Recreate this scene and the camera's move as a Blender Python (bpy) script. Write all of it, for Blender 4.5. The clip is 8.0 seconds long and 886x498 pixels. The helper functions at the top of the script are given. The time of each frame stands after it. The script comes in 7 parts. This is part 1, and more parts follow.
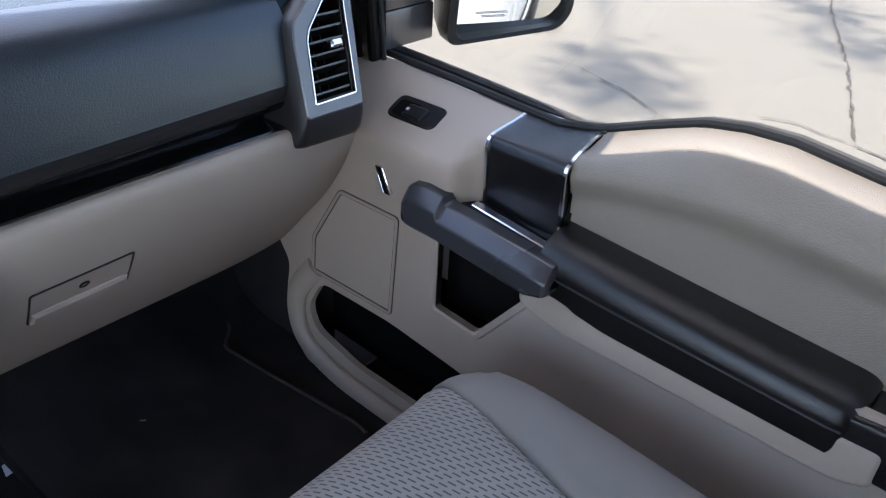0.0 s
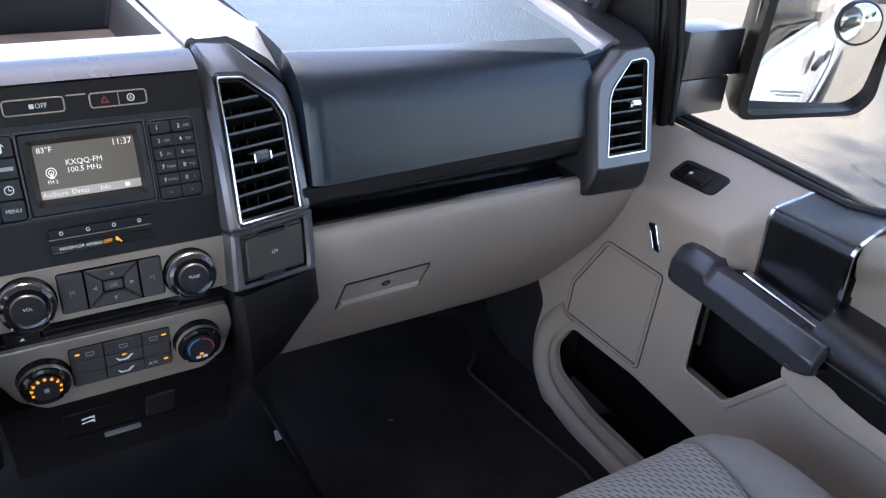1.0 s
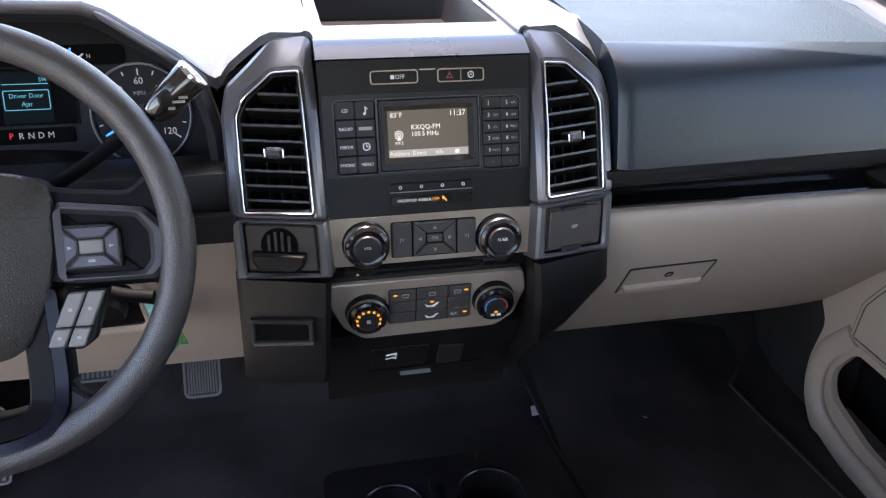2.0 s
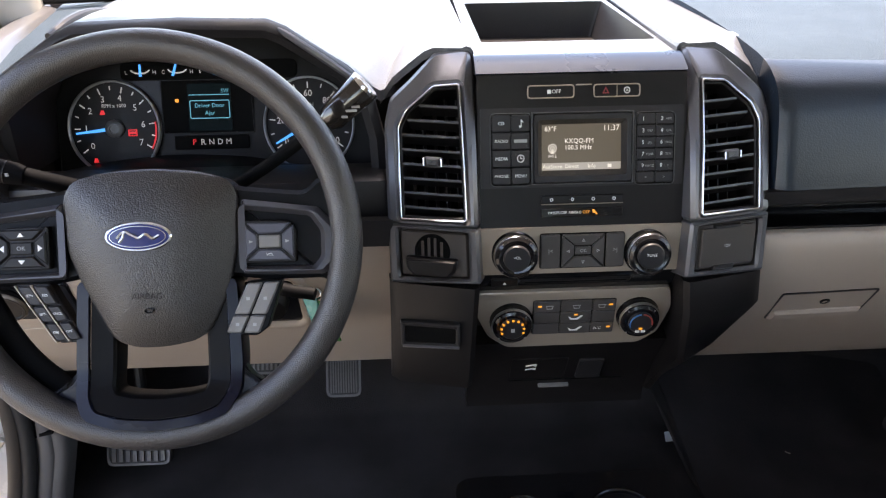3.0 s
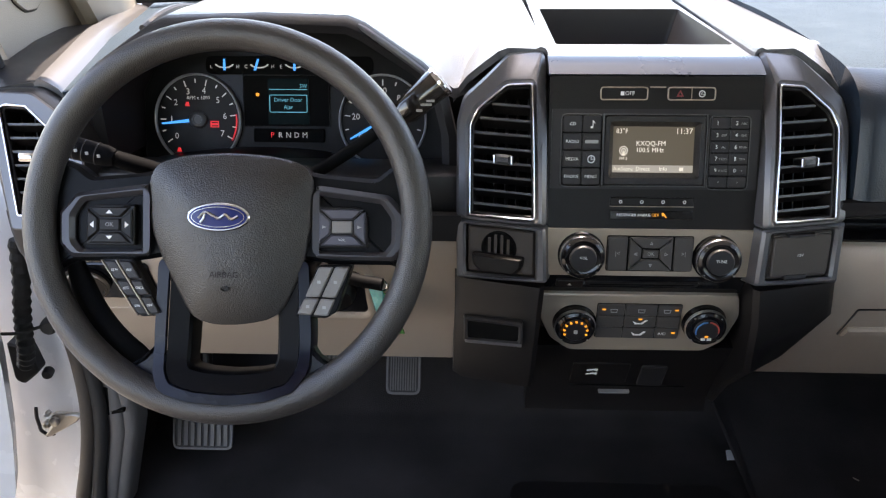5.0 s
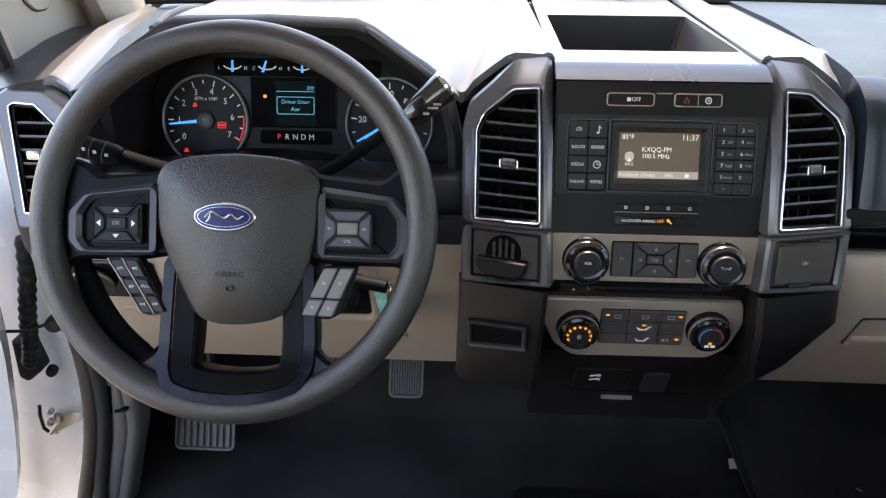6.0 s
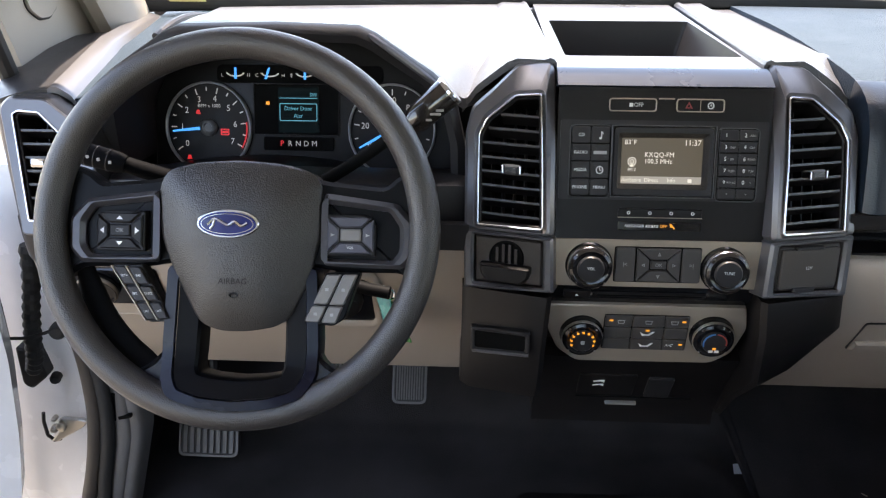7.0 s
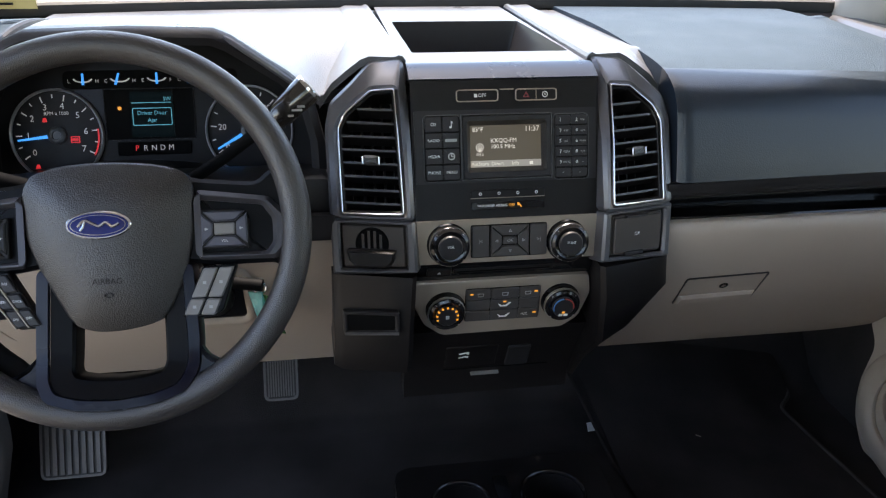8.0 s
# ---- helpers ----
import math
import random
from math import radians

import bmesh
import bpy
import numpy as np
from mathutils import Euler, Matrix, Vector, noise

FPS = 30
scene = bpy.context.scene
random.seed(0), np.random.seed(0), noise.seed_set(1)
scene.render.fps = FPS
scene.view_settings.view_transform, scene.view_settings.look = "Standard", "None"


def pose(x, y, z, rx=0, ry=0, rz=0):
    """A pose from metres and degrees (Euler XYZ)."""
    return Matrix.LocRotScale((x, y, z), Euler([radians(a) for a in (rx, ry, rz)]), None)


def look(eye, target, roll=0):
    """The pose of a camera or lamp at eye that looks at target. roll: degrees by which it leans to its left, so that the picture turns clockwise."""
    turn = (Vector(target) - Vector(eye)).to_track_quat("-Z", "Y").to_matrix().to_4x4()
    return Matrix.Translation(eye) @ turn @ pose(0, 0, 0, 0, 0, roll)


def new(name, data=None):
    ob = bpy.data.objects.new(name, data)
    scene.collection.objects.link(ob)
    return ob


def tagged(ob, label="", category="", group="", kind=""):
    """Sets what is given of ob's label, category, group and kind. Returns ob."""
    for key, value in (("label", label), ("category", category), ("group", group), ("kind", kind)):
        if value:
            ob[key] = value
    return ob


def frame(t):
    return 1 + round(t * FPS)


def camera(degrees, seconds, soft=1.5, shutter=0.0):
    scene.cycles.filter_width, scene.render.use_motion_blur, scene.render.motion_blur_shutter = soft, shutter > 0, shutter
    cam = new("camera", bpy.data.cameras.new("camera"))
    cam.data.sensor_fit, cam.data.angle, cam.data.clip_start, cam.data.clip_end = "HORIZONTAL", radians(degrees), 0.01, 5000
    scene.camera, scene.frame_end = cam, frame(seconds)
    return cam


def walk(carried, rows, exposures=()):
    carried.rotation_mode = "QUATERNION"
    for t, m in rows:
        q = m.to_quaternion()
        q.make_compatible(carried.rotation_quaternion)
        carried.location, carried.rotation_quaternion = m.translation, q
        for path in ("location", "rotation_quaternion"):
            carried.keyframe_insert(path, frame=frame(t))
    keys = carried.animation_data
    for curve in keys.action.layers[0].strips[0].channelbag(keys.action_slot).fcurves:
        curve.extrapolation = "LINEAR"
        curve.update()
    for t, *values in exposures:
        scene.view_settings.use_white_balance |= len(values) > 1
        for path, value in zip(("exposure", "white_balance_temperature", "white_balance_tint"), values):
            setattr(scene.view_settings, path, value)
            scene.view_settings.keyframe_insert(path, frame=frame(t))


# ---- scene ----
cam = camera(59.5, 8.0, 1.2)
PATH = [
    (0, (0.036, -0.687, 0.951), (1.362, 0.378, -0.102), 3.4),
    (0.5, (-0.022, -0.693, 0.959), (1.114, 0.627, -0.024), 3.1),
    (1, (-0.07, -0.702, 0.955), (0.879, 0.788, 0.016), 3.8),
    (1.5, (-0.105, -0.709, 0.949), (0.612, 0.904, 0.009), 3.7),
    (2, (-0.151, -0.74, 0.946), (0.23, 0.982, 0.003), 1.3),
    (2.2, (-0.16, -0.747, 0.94), (0.106, 0.997, -0.001), 0.8),
    (3.3, (-0.188, -0.766, 0.943), (-0.145, 1.03, 0.064), -1.1),
    (3.5, (-0.188, -0.771, 0.94), (-0.175, 1.027, 0.065), -1.3),
    (4, (-0.189, -0.777, 0.937), (-0.228, 1.024, 0.068), -1.4),
    (4.5, (-0.191, -0.778, 0.931), (-0.256, 1.025, 0.068), -0.9),
    (6, (-0.193, -0.781, 0.926), (-0.283, 1.03, 0.081), 0.3),
    (6.5, (-0.193, -0.782, 0.926), (-0.285, 1.032, 0.088), 0.3),
    (7, (-0.193, -0.781, 0.927), (-0.291, 1.035, 0.094), -0.0),
    (7.5, (-0.196, -0.777, 0.928), (-0.232, 1.04, 0.094), 0.4),
    (7.7, (-0.199, -0.795, 0.929), (-0.141, 1.029, 0.111), 0.5),
    (7.8, (-0.203, -0.81, 0.93), (-0.081, 1.012, 0.118), 0.6),
    (7.9, (-0.209, -0.827, 0.929), (-0.006, 0.992, 0.121), 0.7),
    (8, (-0.216, -0.842, 0.929), (0.075, 0.96, 0.112), 0.8),
]
walk(cam, [(t, look(eye, target, roll)) for t, eye, target, roll in PATH], [(0.0, 3.10, 6700, 18.0), (1.0, 3.24, 6700, 20.0), (2.0, 3.32, 7300, 22.0), (3.5, 3.10, 8100, 20.0), (6.5, 3.09, 7900, 18.0), (7.5, 3.0, 7800, 18.0), (8.0, 2.8, 7500, 16.0)])

SUN_AZ, SUN_EL = 10.0, 75.0   # degrees right of straight ahead, degrees up


def build_light():
    world = bpy.data.worlds.new("sky")
    scene.world = world
    world.use_nodes = True
    nt = world.node_tree
    nt.nodes.clear()
    sky = nt.nodes.new("ShaderNodeTexSky")
    sky.sky_type = "NISHITA"
    sky.sun_disc = False
    sky.sun_elevation = radians(SUN_EL)
    sky.sun_rotation = radians(SUN_AZ)
    bg = nt.nodes.new("ShaderNodeBackground")
    bg.inputs["Strength"].default_value = 0.15
    out = nt.nodes.new("ShaderNodeOutputWorld")
    nt.links.new(sky.outputs[0], bg.inputs[0])
    nt.links.new(bg.outputs[0], out.inputs[0])
    sun = bpy.data.lights.new("sun", "SUN")
    sun.energy, sun.angle, sun.color = 2.9, radians(0.55), (1.0, 0.965, 0.915)
    ob = new("sun", sun)
    a, e = radians(SUN_AZ), radians(SUN_EL)
    way = Vector((math.sin(a) * math.cos(e), math.cos(a) * math.cos(e), math.sin(e)))
    ob.matrix_world = look(way * 30, (0, 0, 0))


build_light()

# ---------------------------------------------------------------- materials


def mat(name, color, rough=0.5, metal=0.0, grain=0.0, size=900.0, vary=0.08, wear=9.0, spec=0.55, emit=None, power=0.0, alpha_rough=0.08, coat=0.0, dust=0.0):
    m = bpy.data.materials.new(name)
    m.use_nodes = True
    nt = m.node_tree
    p = nt.nodes["Principled BSDF"]
    p.inputs["Metallic"].default_value = metal
    p.inputs["Specular IOR Level"].default_value = spec
    p.inputs["Coat Weight"].default_value = coat
    p.inputs["Sheen Weight"].default_value = dust
    p.inputs["Sheen Roughness"].default_value = 0.35
    tc = nt.nodes.new("ShaderNodeTexCoord")
    big = nt.nodes.new("ShaderNodeTexNoise")
    big.inputs["Scale"].default_value = wear
    big.inputs["Detail"].default_value = 6.0
    fine = nt.nodes.new("ShaderNodeTexNoise")
    fine.inputs["Scale"].default_value = size
    fine.inputs["Detail"].default_value = 2.0
    for n in (big, fine):
        nt.links.new(tc.outputs["Object"], n.inputs["Vector"])
    add = nt.nodes.new("ShaderNodeMath")
    add.operation = "MULTIPLY_ADD"
    add.inputs[1].default_value = 0.35
    nt.links.new(fine.outputs["Fac"], add.inputs[0])
    nt.links.new(big.outputs["Fac"], add.inputs[2])
    mr = nt.nodes.new("ShaderNodeMapRange")
    mr.inputs["From Min"].default_value, mr.inputs["From Max"].default_value = 0.4, 0.95
    mr.inputs["To Min"].default_value, mr.inputs["To Max"].default_value = 1 - vary, 1 + vary
    nt.links.new(add.outputs[0], mr.inputs["Value"])
    mul = nt.nodes.new("ShaderNodeVectorMath")
    mul.operation = "SCALE"
    mul.inputs[0].default_value = color
    nt.links.new(mr.outputs[0], mul.inputs["Scale"])
    nt.links.new(mul.outputs[0], p.inputs["Base Color"])
    rr = nt.nodes.new("ShaderNodeMapRange")
    rr.inputs["From Min"].default_value, rr.inputs["From Max"].default_value = 0.3, 0.7
    rr.inputs["To Min"].default_value, rr.inputs["To Max"].default_value = max(0.02, rough - alpha_rough), min(1, rough + alpha_rough)
    nt.links.new(big.outputs["Fac"], rr.inputs["Value"])
    nt.links.new(rr.outputs[0], p.inputs["Roughness"])
    if grain > 0:
        b = nt.nodes.new("ShaderNodeBump")
        b.inputs["Strength"].default_value = grain
        b.inputs["Distance"].default_value = 0.0009
        nt.links.new(fine.outputs["Fac"], b.inputs["Height"])
        nt.links.new(b.outputs[0], p.inputs["Normal"])
    if emit:
        p.inputs["Emission Color"].default_value = (*emit, 1)
        p.inputs["Emission Strength"].default_value = power
    return m


def pebbled(m, scale, strength=0.6, deep=0.0006):
    """Gives a material the rounded cells of moulded leather grain."""
    nt = m.node_tree
    p = nt.nodes["Principled BSDF"]
    tc = nt.nodes.new("ShaderNodeTexCoord")
    wob = nt.nodes.new("ShaderNodeTexNoise")
    wob.inputs["Scale"].default_value = scale * 0.6
    mix = nt.nodes.new("ShaderNodeVectorMath")
    mix.operation = "MULTIPLY_ADD"
    mix.inputs[1].default_value = (0.7 / scale,) * 3
    nt.links.new(tc.outputs["Object"], wob.inputs["Vector"])
    nt.links.new(wob.outputs["Color"], mix.inputs[0])
    nt.links.new(tc.outputs["Object"], mix.inputs[2])
    cell = nt.nodes.new("ShaderNodeTexVoronoi")
    cell.feature = "SMOOTH_F1"
    cell.inputs["Scale"].default_value = scale
    cell.inputs["Smoothness"].default_value = 0.35
    nt.links.new(mix.outputs[0], cell.inputs["Vector"])
    b = nt.nodes.new("ShaderNodeBump")
    b.invert = True
    b.inputs["Strength"].default_value = strength
    b.inputs["Distance"].default_value = deep
    nt.links.new(cell.outputs["Distance"], b.inputs["Height"])
    nt.links.new(b.outputs[0], p.inputs["Normal"])
    return m


def weave(name, light, dark):
    """Woven seat cloth: offset rows of short slanted dark dashes."""
    m = mat(name, light, 0.9, grain=0.6, size=1400, vary=0.1, spec=0.2)
    nt = m.node_tree
    p = nt.nodes["Principled BSDF"]
    old = p.inputs["Base Color"].links[0].from_socket

    def calc(op, a, b=0.0, c=0.0):
        n = nt.nodes.new("ShaderNodeMath")
        n.operation = op
        for i, v in enumerate((a, b, c)):
            if isinstance(v, (int, float)):
                n.inputs[i].default_value = v
            else:
                nt.links.new(v, n.inputs[i])
        return n.outputs[0]
    tc = nt.nodes.new("ShaderNodeTexCoord")
    sep = nt.nodes.new("ShaderNodeSeparateXYZ")
    nt.links.new(tc.outputs["Object"], sep.inputs[0])
    # rows run along the seat's length; each dash leans a little across its row
    row = calc("DIVIDE", calc("MULTIPLY_ADD", sep.outputs[1], 0.16, sep.outputs[0]), 0.0062)
    along = calc("DIVIDE", sep.outputs[1], 0.0150)
    shift = calc("MULTIPLY", calc("FLOOR", row), 0.37)
    u = calc("ABSOLUTE", calc("SUBTRACT", calc("FRACT", calc("ADD", along, shift)), 0.5))
    v = calc("ABSOLUTE", calc("SUBTRACT", calc("FRACT", row), 0.5))
    soft = lambda x, edge, wide: calc("MULTIPLY", calc("SUBTRACT", edge, x), 1.0 / wide)
    k = nt.nodes.new("ShaderNodeClamp")
    nt.links.new(calc("MINIMUM", soft(u, 0.34, 0.06), soft(v, 0.20, 0.10)), k.inputs["Value"])
    mx = nt.nodes.new("ShaderNodeMix")
    mx.data_type, mx.blend_type = "RGBA", "MULTIPLY"
    nt.links.new(k.outputs[0], mx.inputs["Factor"])
    nt.links.new(old, mx.inputs["A"])
    mx.inputs["B"].default_value = (dark, dark, dark, 1)
    nt.links.new(mx.outputs["Result"], p.inputs["Base Color"])
    return m


def concrete(name):
    m = mat(name, (0.117, 0.104, 0.082), 0.9, grain=0.0, size=150, vary=0.11, wear=0.7)
    nt = m.node_tree
    p = nt.nodes["Principled BSDF"]
    old = p.inputs["Base Color"].links[0].from_socket
    tc = nt.nodes.new("ShaderNodeTexCoord")
    n = nt.nodes.new("ShaderNodeTexNoise")
    n.inputs["Scale"].default_value, n.inputs["Detail"].default_value = 46, 8
    nt.links.new(tc.outputs["Object"], n.inputs["Vector"])
    sp = nt.nodes.new("ShaderNodeTexNoise")
    sp.inputs["Scale"].default_value, sp.inputs["Detail"].default_value = 90, 3
    nt.links.new(tc.outputs["Object"], sp.inputs["Vector"])
    r = nt.nodes.new("ShaderNodeMapRange")
    r.inputs["From Min"].default_value, r.inputs["From Max"].default_value = 0.3, 0.7
    r.inputs["To Min"].default_value, r.inputs["To Max"].default_value = 0.90, 1.09
    nt.links.new(n.outputs["Fac"], r.inputs["Value"])
    mul = nt.nodes.new("ShaderNodeVectorMath")
    mul.operation = "SCALE"
    nt.links.new(old, mul.inputs[0])
    nt.links.new(r.outputs[0], mul.inputs["Scale"])
    nt.links.new(mul.outputs[0], p.inputs["Base Color"])
    b = nt.nodes.new("ShaderNodeBump")
    b.inputs["Strength"].default_value, b.inputs["Distance"].default_value = 0.5, 0.004
    nt.links.new(sp.outputs["Fac"], b.inputs["Height"])
    nt.links.new(b.outputs[0], p.inputs["Normal"])
    return m


def clear_glass(name, tint=(1, 1, 1)):
    m = bpy.data.materials.new(name)
    m.use_nodes = True
    nt = m.node_tree
    nt.nodes.clear()
    out = nt.nodes.new("ShaderNodeOutputMaterial")
    mix = nt.nodes.new("ShaderNodeMixShader")
    tr = nt.nodes.new("ShaderNodeBsdfTransparent")
    tr.inputs[0].default_value = (*tint, 1)
    gl = nt.nodes.new("ShaderNodeBsdfGlossy")
    gl.inputs["Roughness"].default_value = 0.02
    lw = nt.nodes.new("ShaderNodeLayerWeight")
    lw.inputs["Blend"].default_value = 0.5
    pw = nt.nodes.new("ShaderNodeMath")
    pw.operation = "POWER"
    pw.inputs[1].default_value = 5.0
    ma = nt.nodes.new("ShaderNodeMath")
    ma.operation = "MULTIPLY_ADD"
    ma.inputs[1].default_value, ma.inputs[2].default_value = 0.9, 0.03
    nt.links.new(lw.outputs["Facing"], pw.inputs[0])
    nt.links.new(pw.outputs[0], ma.inputs[0])
    nt.links.new(ma.outputs[0], mix.inputs[0])
    nt.links.new(tr.outputs[0], mix.inputs[1])
    nt.links.new(gl.outputs[0], mix.inputs[2])
    nt.links.new(mix.outputs[0], out.inputs[0])
    return m


BEIGE = mat("beige_plastic", (0.385, 0.313, 0.252), 0.55, grain=0.25, size=1100, vary=0.05)
BEIGE_VINYL = pebbled(mat("beige_vinyl", (0.255, 0.215, 0.170), 0.5, grain=0.9, size=620, vary=0.06), 560, 0.7, 0.0007)
# Greyer than the dark slate vinyl: sun glare is put into this colour.
DASH_TOP_GLARE = pebbled(mat("slate_dash_top_glare", (0.075, 0.080, 0.090), 0.34, grain=0.5, size=700, vary=0.08, spec=0.6), 420, 0.7, 0.0008)
# Dark copy for the shaded face, with reflected sky blue mixed into it.
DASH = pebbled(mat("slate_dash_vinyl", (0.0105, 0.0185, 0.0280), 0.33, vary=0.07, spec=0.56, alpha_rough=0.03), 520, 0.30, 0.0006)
# Lighter, matter copy of the pad vinyl for its sunlit top.
DASH_MATT_LIT = pebbled(mat("slate_pad_vinyl_lit", (0.021, 0.036, 0.052), 0.60, vary=0.09, spec=0.16), 420, 0.9, 0.0009)
KEY_GREY = mat("key_plastic", (0.058, 0.053, 0.049), 0.34, grain=0.3, size=900, vary=0.12, spec=0.5)
DARK = mat("charcoal_plastic", (0.0215, 0.0205, 0.0215), 0.36, grain=0.3, size=900, vary=0.12, spec=0.33)
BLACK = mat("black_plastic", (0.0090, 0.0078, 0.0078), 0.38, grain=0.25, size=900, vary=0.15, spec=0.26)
GLOSS = mat("black_gloss", (0.008, 0.008, 0.009), 0.12, vary=0.1)
# Near-black; sheets of it stand in for shade inside pockets, ducts and cubbies.
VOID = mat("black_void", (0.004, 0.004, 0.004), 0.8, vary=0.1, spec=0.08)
SILVER = mat("pewter_paint", (0.38, 0.315, 0.245), 0.34, metal=0.45, grain=0.08, size=2500, vary=0.06)
BEZEL = mat("gunmetal_paint", (0.128, 0.127, 0.134), 0.30, metal=0.5, grain=0.06, size=2500, vary=0.06, alpha_rough=0.02)
CHROME = mat("satin_chrome", (0.75, 0.75, 0.76), 0.16, metal=1.0, vary=0.05)
SLAT = mat("slat_grey", (0.055, 0.055, 0.056), 0.4, vary=0.1)
RIM = pebbled(mat("rim_vinyl", (0.046, 0.042, 0.0400), 0.32, vary=0.08, spec=0.62, alpha_rough=0.03), 820, 0.6, 0.0006)
HUB = pebbled(mat("airbag_vinyl", (0.031, 0.0285, 0.0265), 0.29, vary=0.06, spec=0.62, alpha_rough=0.02), 700, 0.6, 0.0008)
SPOKE = mat("spoke_plastic", (0.0045, 0.0047, 0.0056), 0.34, grain=0.12, size=900, vary=0.1, spec=0.11)
SPOKE_GREY = mat("spoke_insert", (0.080, 0.080, 0.098), 0.32, metal=0.35, grain=0.1, size=1500, vary=0.08)
SMOOTH_SLATE = mat("smooth_slate", (0.030, 0.044, 0.068), 0.28, metal=0.15, vary=0.05, spec=0.6, alpha_rough=0.02)
HAZARD = mat("hazard_red", (0.26, 0.03, 0.035), 0.4, vary=0.0)
LEATHER = pebbled(mat("black_leather", (0.0055, 0.0055, 0.006), 0.21, vary=0.12, spec=0.55, alpha_rough=0.02), 760, 0.52, 0.0006)
CARPET = mat("black_carpet", (0.029, 0.0255, 0.025), 0.95, grain=1.0, size=620, vary=0.55, wear=7, spec=0.1)
RUBBER = mat("black_rubber", (0.014, 0.014, 0.014), 0.7, vary=0.2)
POCKET = mat("pocket_grey", (0.058, 0.048, 0.041), 0.5, grain=0.3, size=900, vary=0.08, spec=0.4)
SPOKE_NAVY = mat("spoke_navy", (0.005, 0.0065, 0.0145), 0.28, grain=0.06, size=1500, vary=0.06, spec=0.26, alpha_rough=0.03)
BUTTON_GREY = mat("button_grey", (0.185, 0.175, 0.165), 0.35, vary=0.05)
HANDLE = mat("handle_grey", (0.0706, 0.0706, 0.0763), 0.28, metal=0.5, grain=0.12, size=1500, vary=0.08, alpha_rough=0.03)
PANEL_GREY = mat("kick_grey", (0.135, 0.128, 0.122), 0.45, grain=0.3, size=900, vary=0.1)
PEDAL = mat("pedal_rubber", (0.10, 0.093, 0.088), 0.6, vary=0.25, wear=30)
CLOTH = weave("seat_weave", (0.27, 0.247, 0.222), 0.33)
CLOTH_PLAIN = mat("seat_bolster", (0.205, 0.185, 0.163), 0.8, grain=0.6, size=1500, vary=0.06, spec=0.25)
WHITE = mat("white_body_paint", (0.78, 0.78, 0.77), 0.22, vary=0.03, coat=0.4)
JAMB = mat("white_jamb_paint", (0.70, 0.70, 0.70), 0.25, vary=0.08, wear=12, coat=0.3)
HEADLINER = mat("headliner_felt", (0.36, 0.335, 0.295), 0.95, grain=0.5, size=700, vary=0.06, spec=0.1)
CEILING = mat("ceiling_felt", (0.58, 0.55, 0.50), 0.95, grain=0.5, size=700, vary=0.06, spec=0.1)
STEEL = mat("zinc_steel", (0.5, 0.48, 0.44), 0.35, metal=1.0, vary=0.15)
GROUND = concrete("worn_concrete")
CRACK = mat("crack_tar", (0.040, 0.031, 0.022), 0.9, vary=0.2)
GLASS = clear_glass("window_glass", (0.93, 0.95, 0.94))
SIDE_GLASS = clear_glass("side_glass", (0.73, 0.745, 0.73))
MIRROR = mat("mirror_silver", (0.86, 0.87, 0.87), 0.02, metal=1.0, vary=0.0, alpha_rough=0.01)
PRINT = mat("white_print", (0.85, 0.85, 0.83), 0.6, vary=0.02)
PRINT_LIT = mat("lit_print", (0.5, 0.5, 0.5), 0.6, emit=(0.8, 0.82, 0.85), power=0.035, vary=0.0)
PRINT_DIM = mat("grey_print", (0.36, 0.36, 0.35), 0.6, vary=0.02)
LCD = mat("lcd_backlight", (0.05, 0.047, 0.036), 0.35, emit=(0.30, 0.27, 0.20), power=0.030, vary=0.02)
LCD_TEXT = mat("lcd_text", (0.7, 0.7, 0.66), 0.5, emit=(0.9, 0.88, 0.8), power=0.075, vary=0.0)
LCD_BAR = mat("lcd_bar", (0.3, 0.3, 0.28), 0.5, emit=(0.6, 0.58, 0.5), power=0.042, vary=0.0)
BLUE_LIT = mat("blue_lit", (0.02, 0.10, 0.3), 0.5, emit=(0.02, 0.30, 0.95), power=0.19, vary=0.0)
CYAN_LIT = mat("cyan_lit", (0.05, 0.2, 0.25), 0.5, emit=(0.08, 0.44, 0.62), power=0.10, vary=0.0)
RED_LIT = mat("red_lit", (0.3, 0.01, 0.02), 0.5, emit=(0.9, 0.04, 0.05), power=0.085, vary=0.0)
AMBER_LIT = mat("amber_lit", (0.3, 0.14, 0.02), 0.5, emit=(1.0, 0.40, 0.04), power=0.12, vary=0.0)
TEAL_LCD = mat("teal_lcd", (0.003, 0.006, 0.007), 0.35, spec=0.05, emit=(0.01, 0.05, 0.06), power=0.006, vary=0.0)
EMBLEM = mat("emblem_blue", (0.012, 0.02, 0.12), 0.15, vary=0.05, coat=0.5)
STICKER = mat("yellow_paper", (0.62, 0.52, 0.22), 0.8, vary=0.05)
FOIL_BLUE = mat("foil_teal", (0.07, 0.36, 0.33), 0.25, vary=0.4, wear=60)
FOIL_GREEN = mat("foil_green", (0.16, 0.44, 0.14), 0.25, vary=0.4, wear=60)
PAPER = mat("white_paper", (0.75, 0.78, 0.82), 0.7, vary=0.05)
SPOKE_FRAME = mat("spoke_frame", (0.052, 0.050, 0.055), 0.30, metal=0.35, grain=0.06, size=1500, vary=0.06, alpha_rough=0.03)
GAUGE_RING = mat("gauge_ring_satin", (0.42, 0.42, 0.43), 0.34, metal=0.35, vary=0.04)
SAIL = mat("sail_plastic", (0.040, 0.034, 0.031), 0.5, grain=0.3, size=900, vary=0.08, spec=0.3)
CLUSTER = mat("cluster_smoked_plastic", (0.0095, 0.0088, 0.0095), 0.34, vary=0.15, spec=0.2)
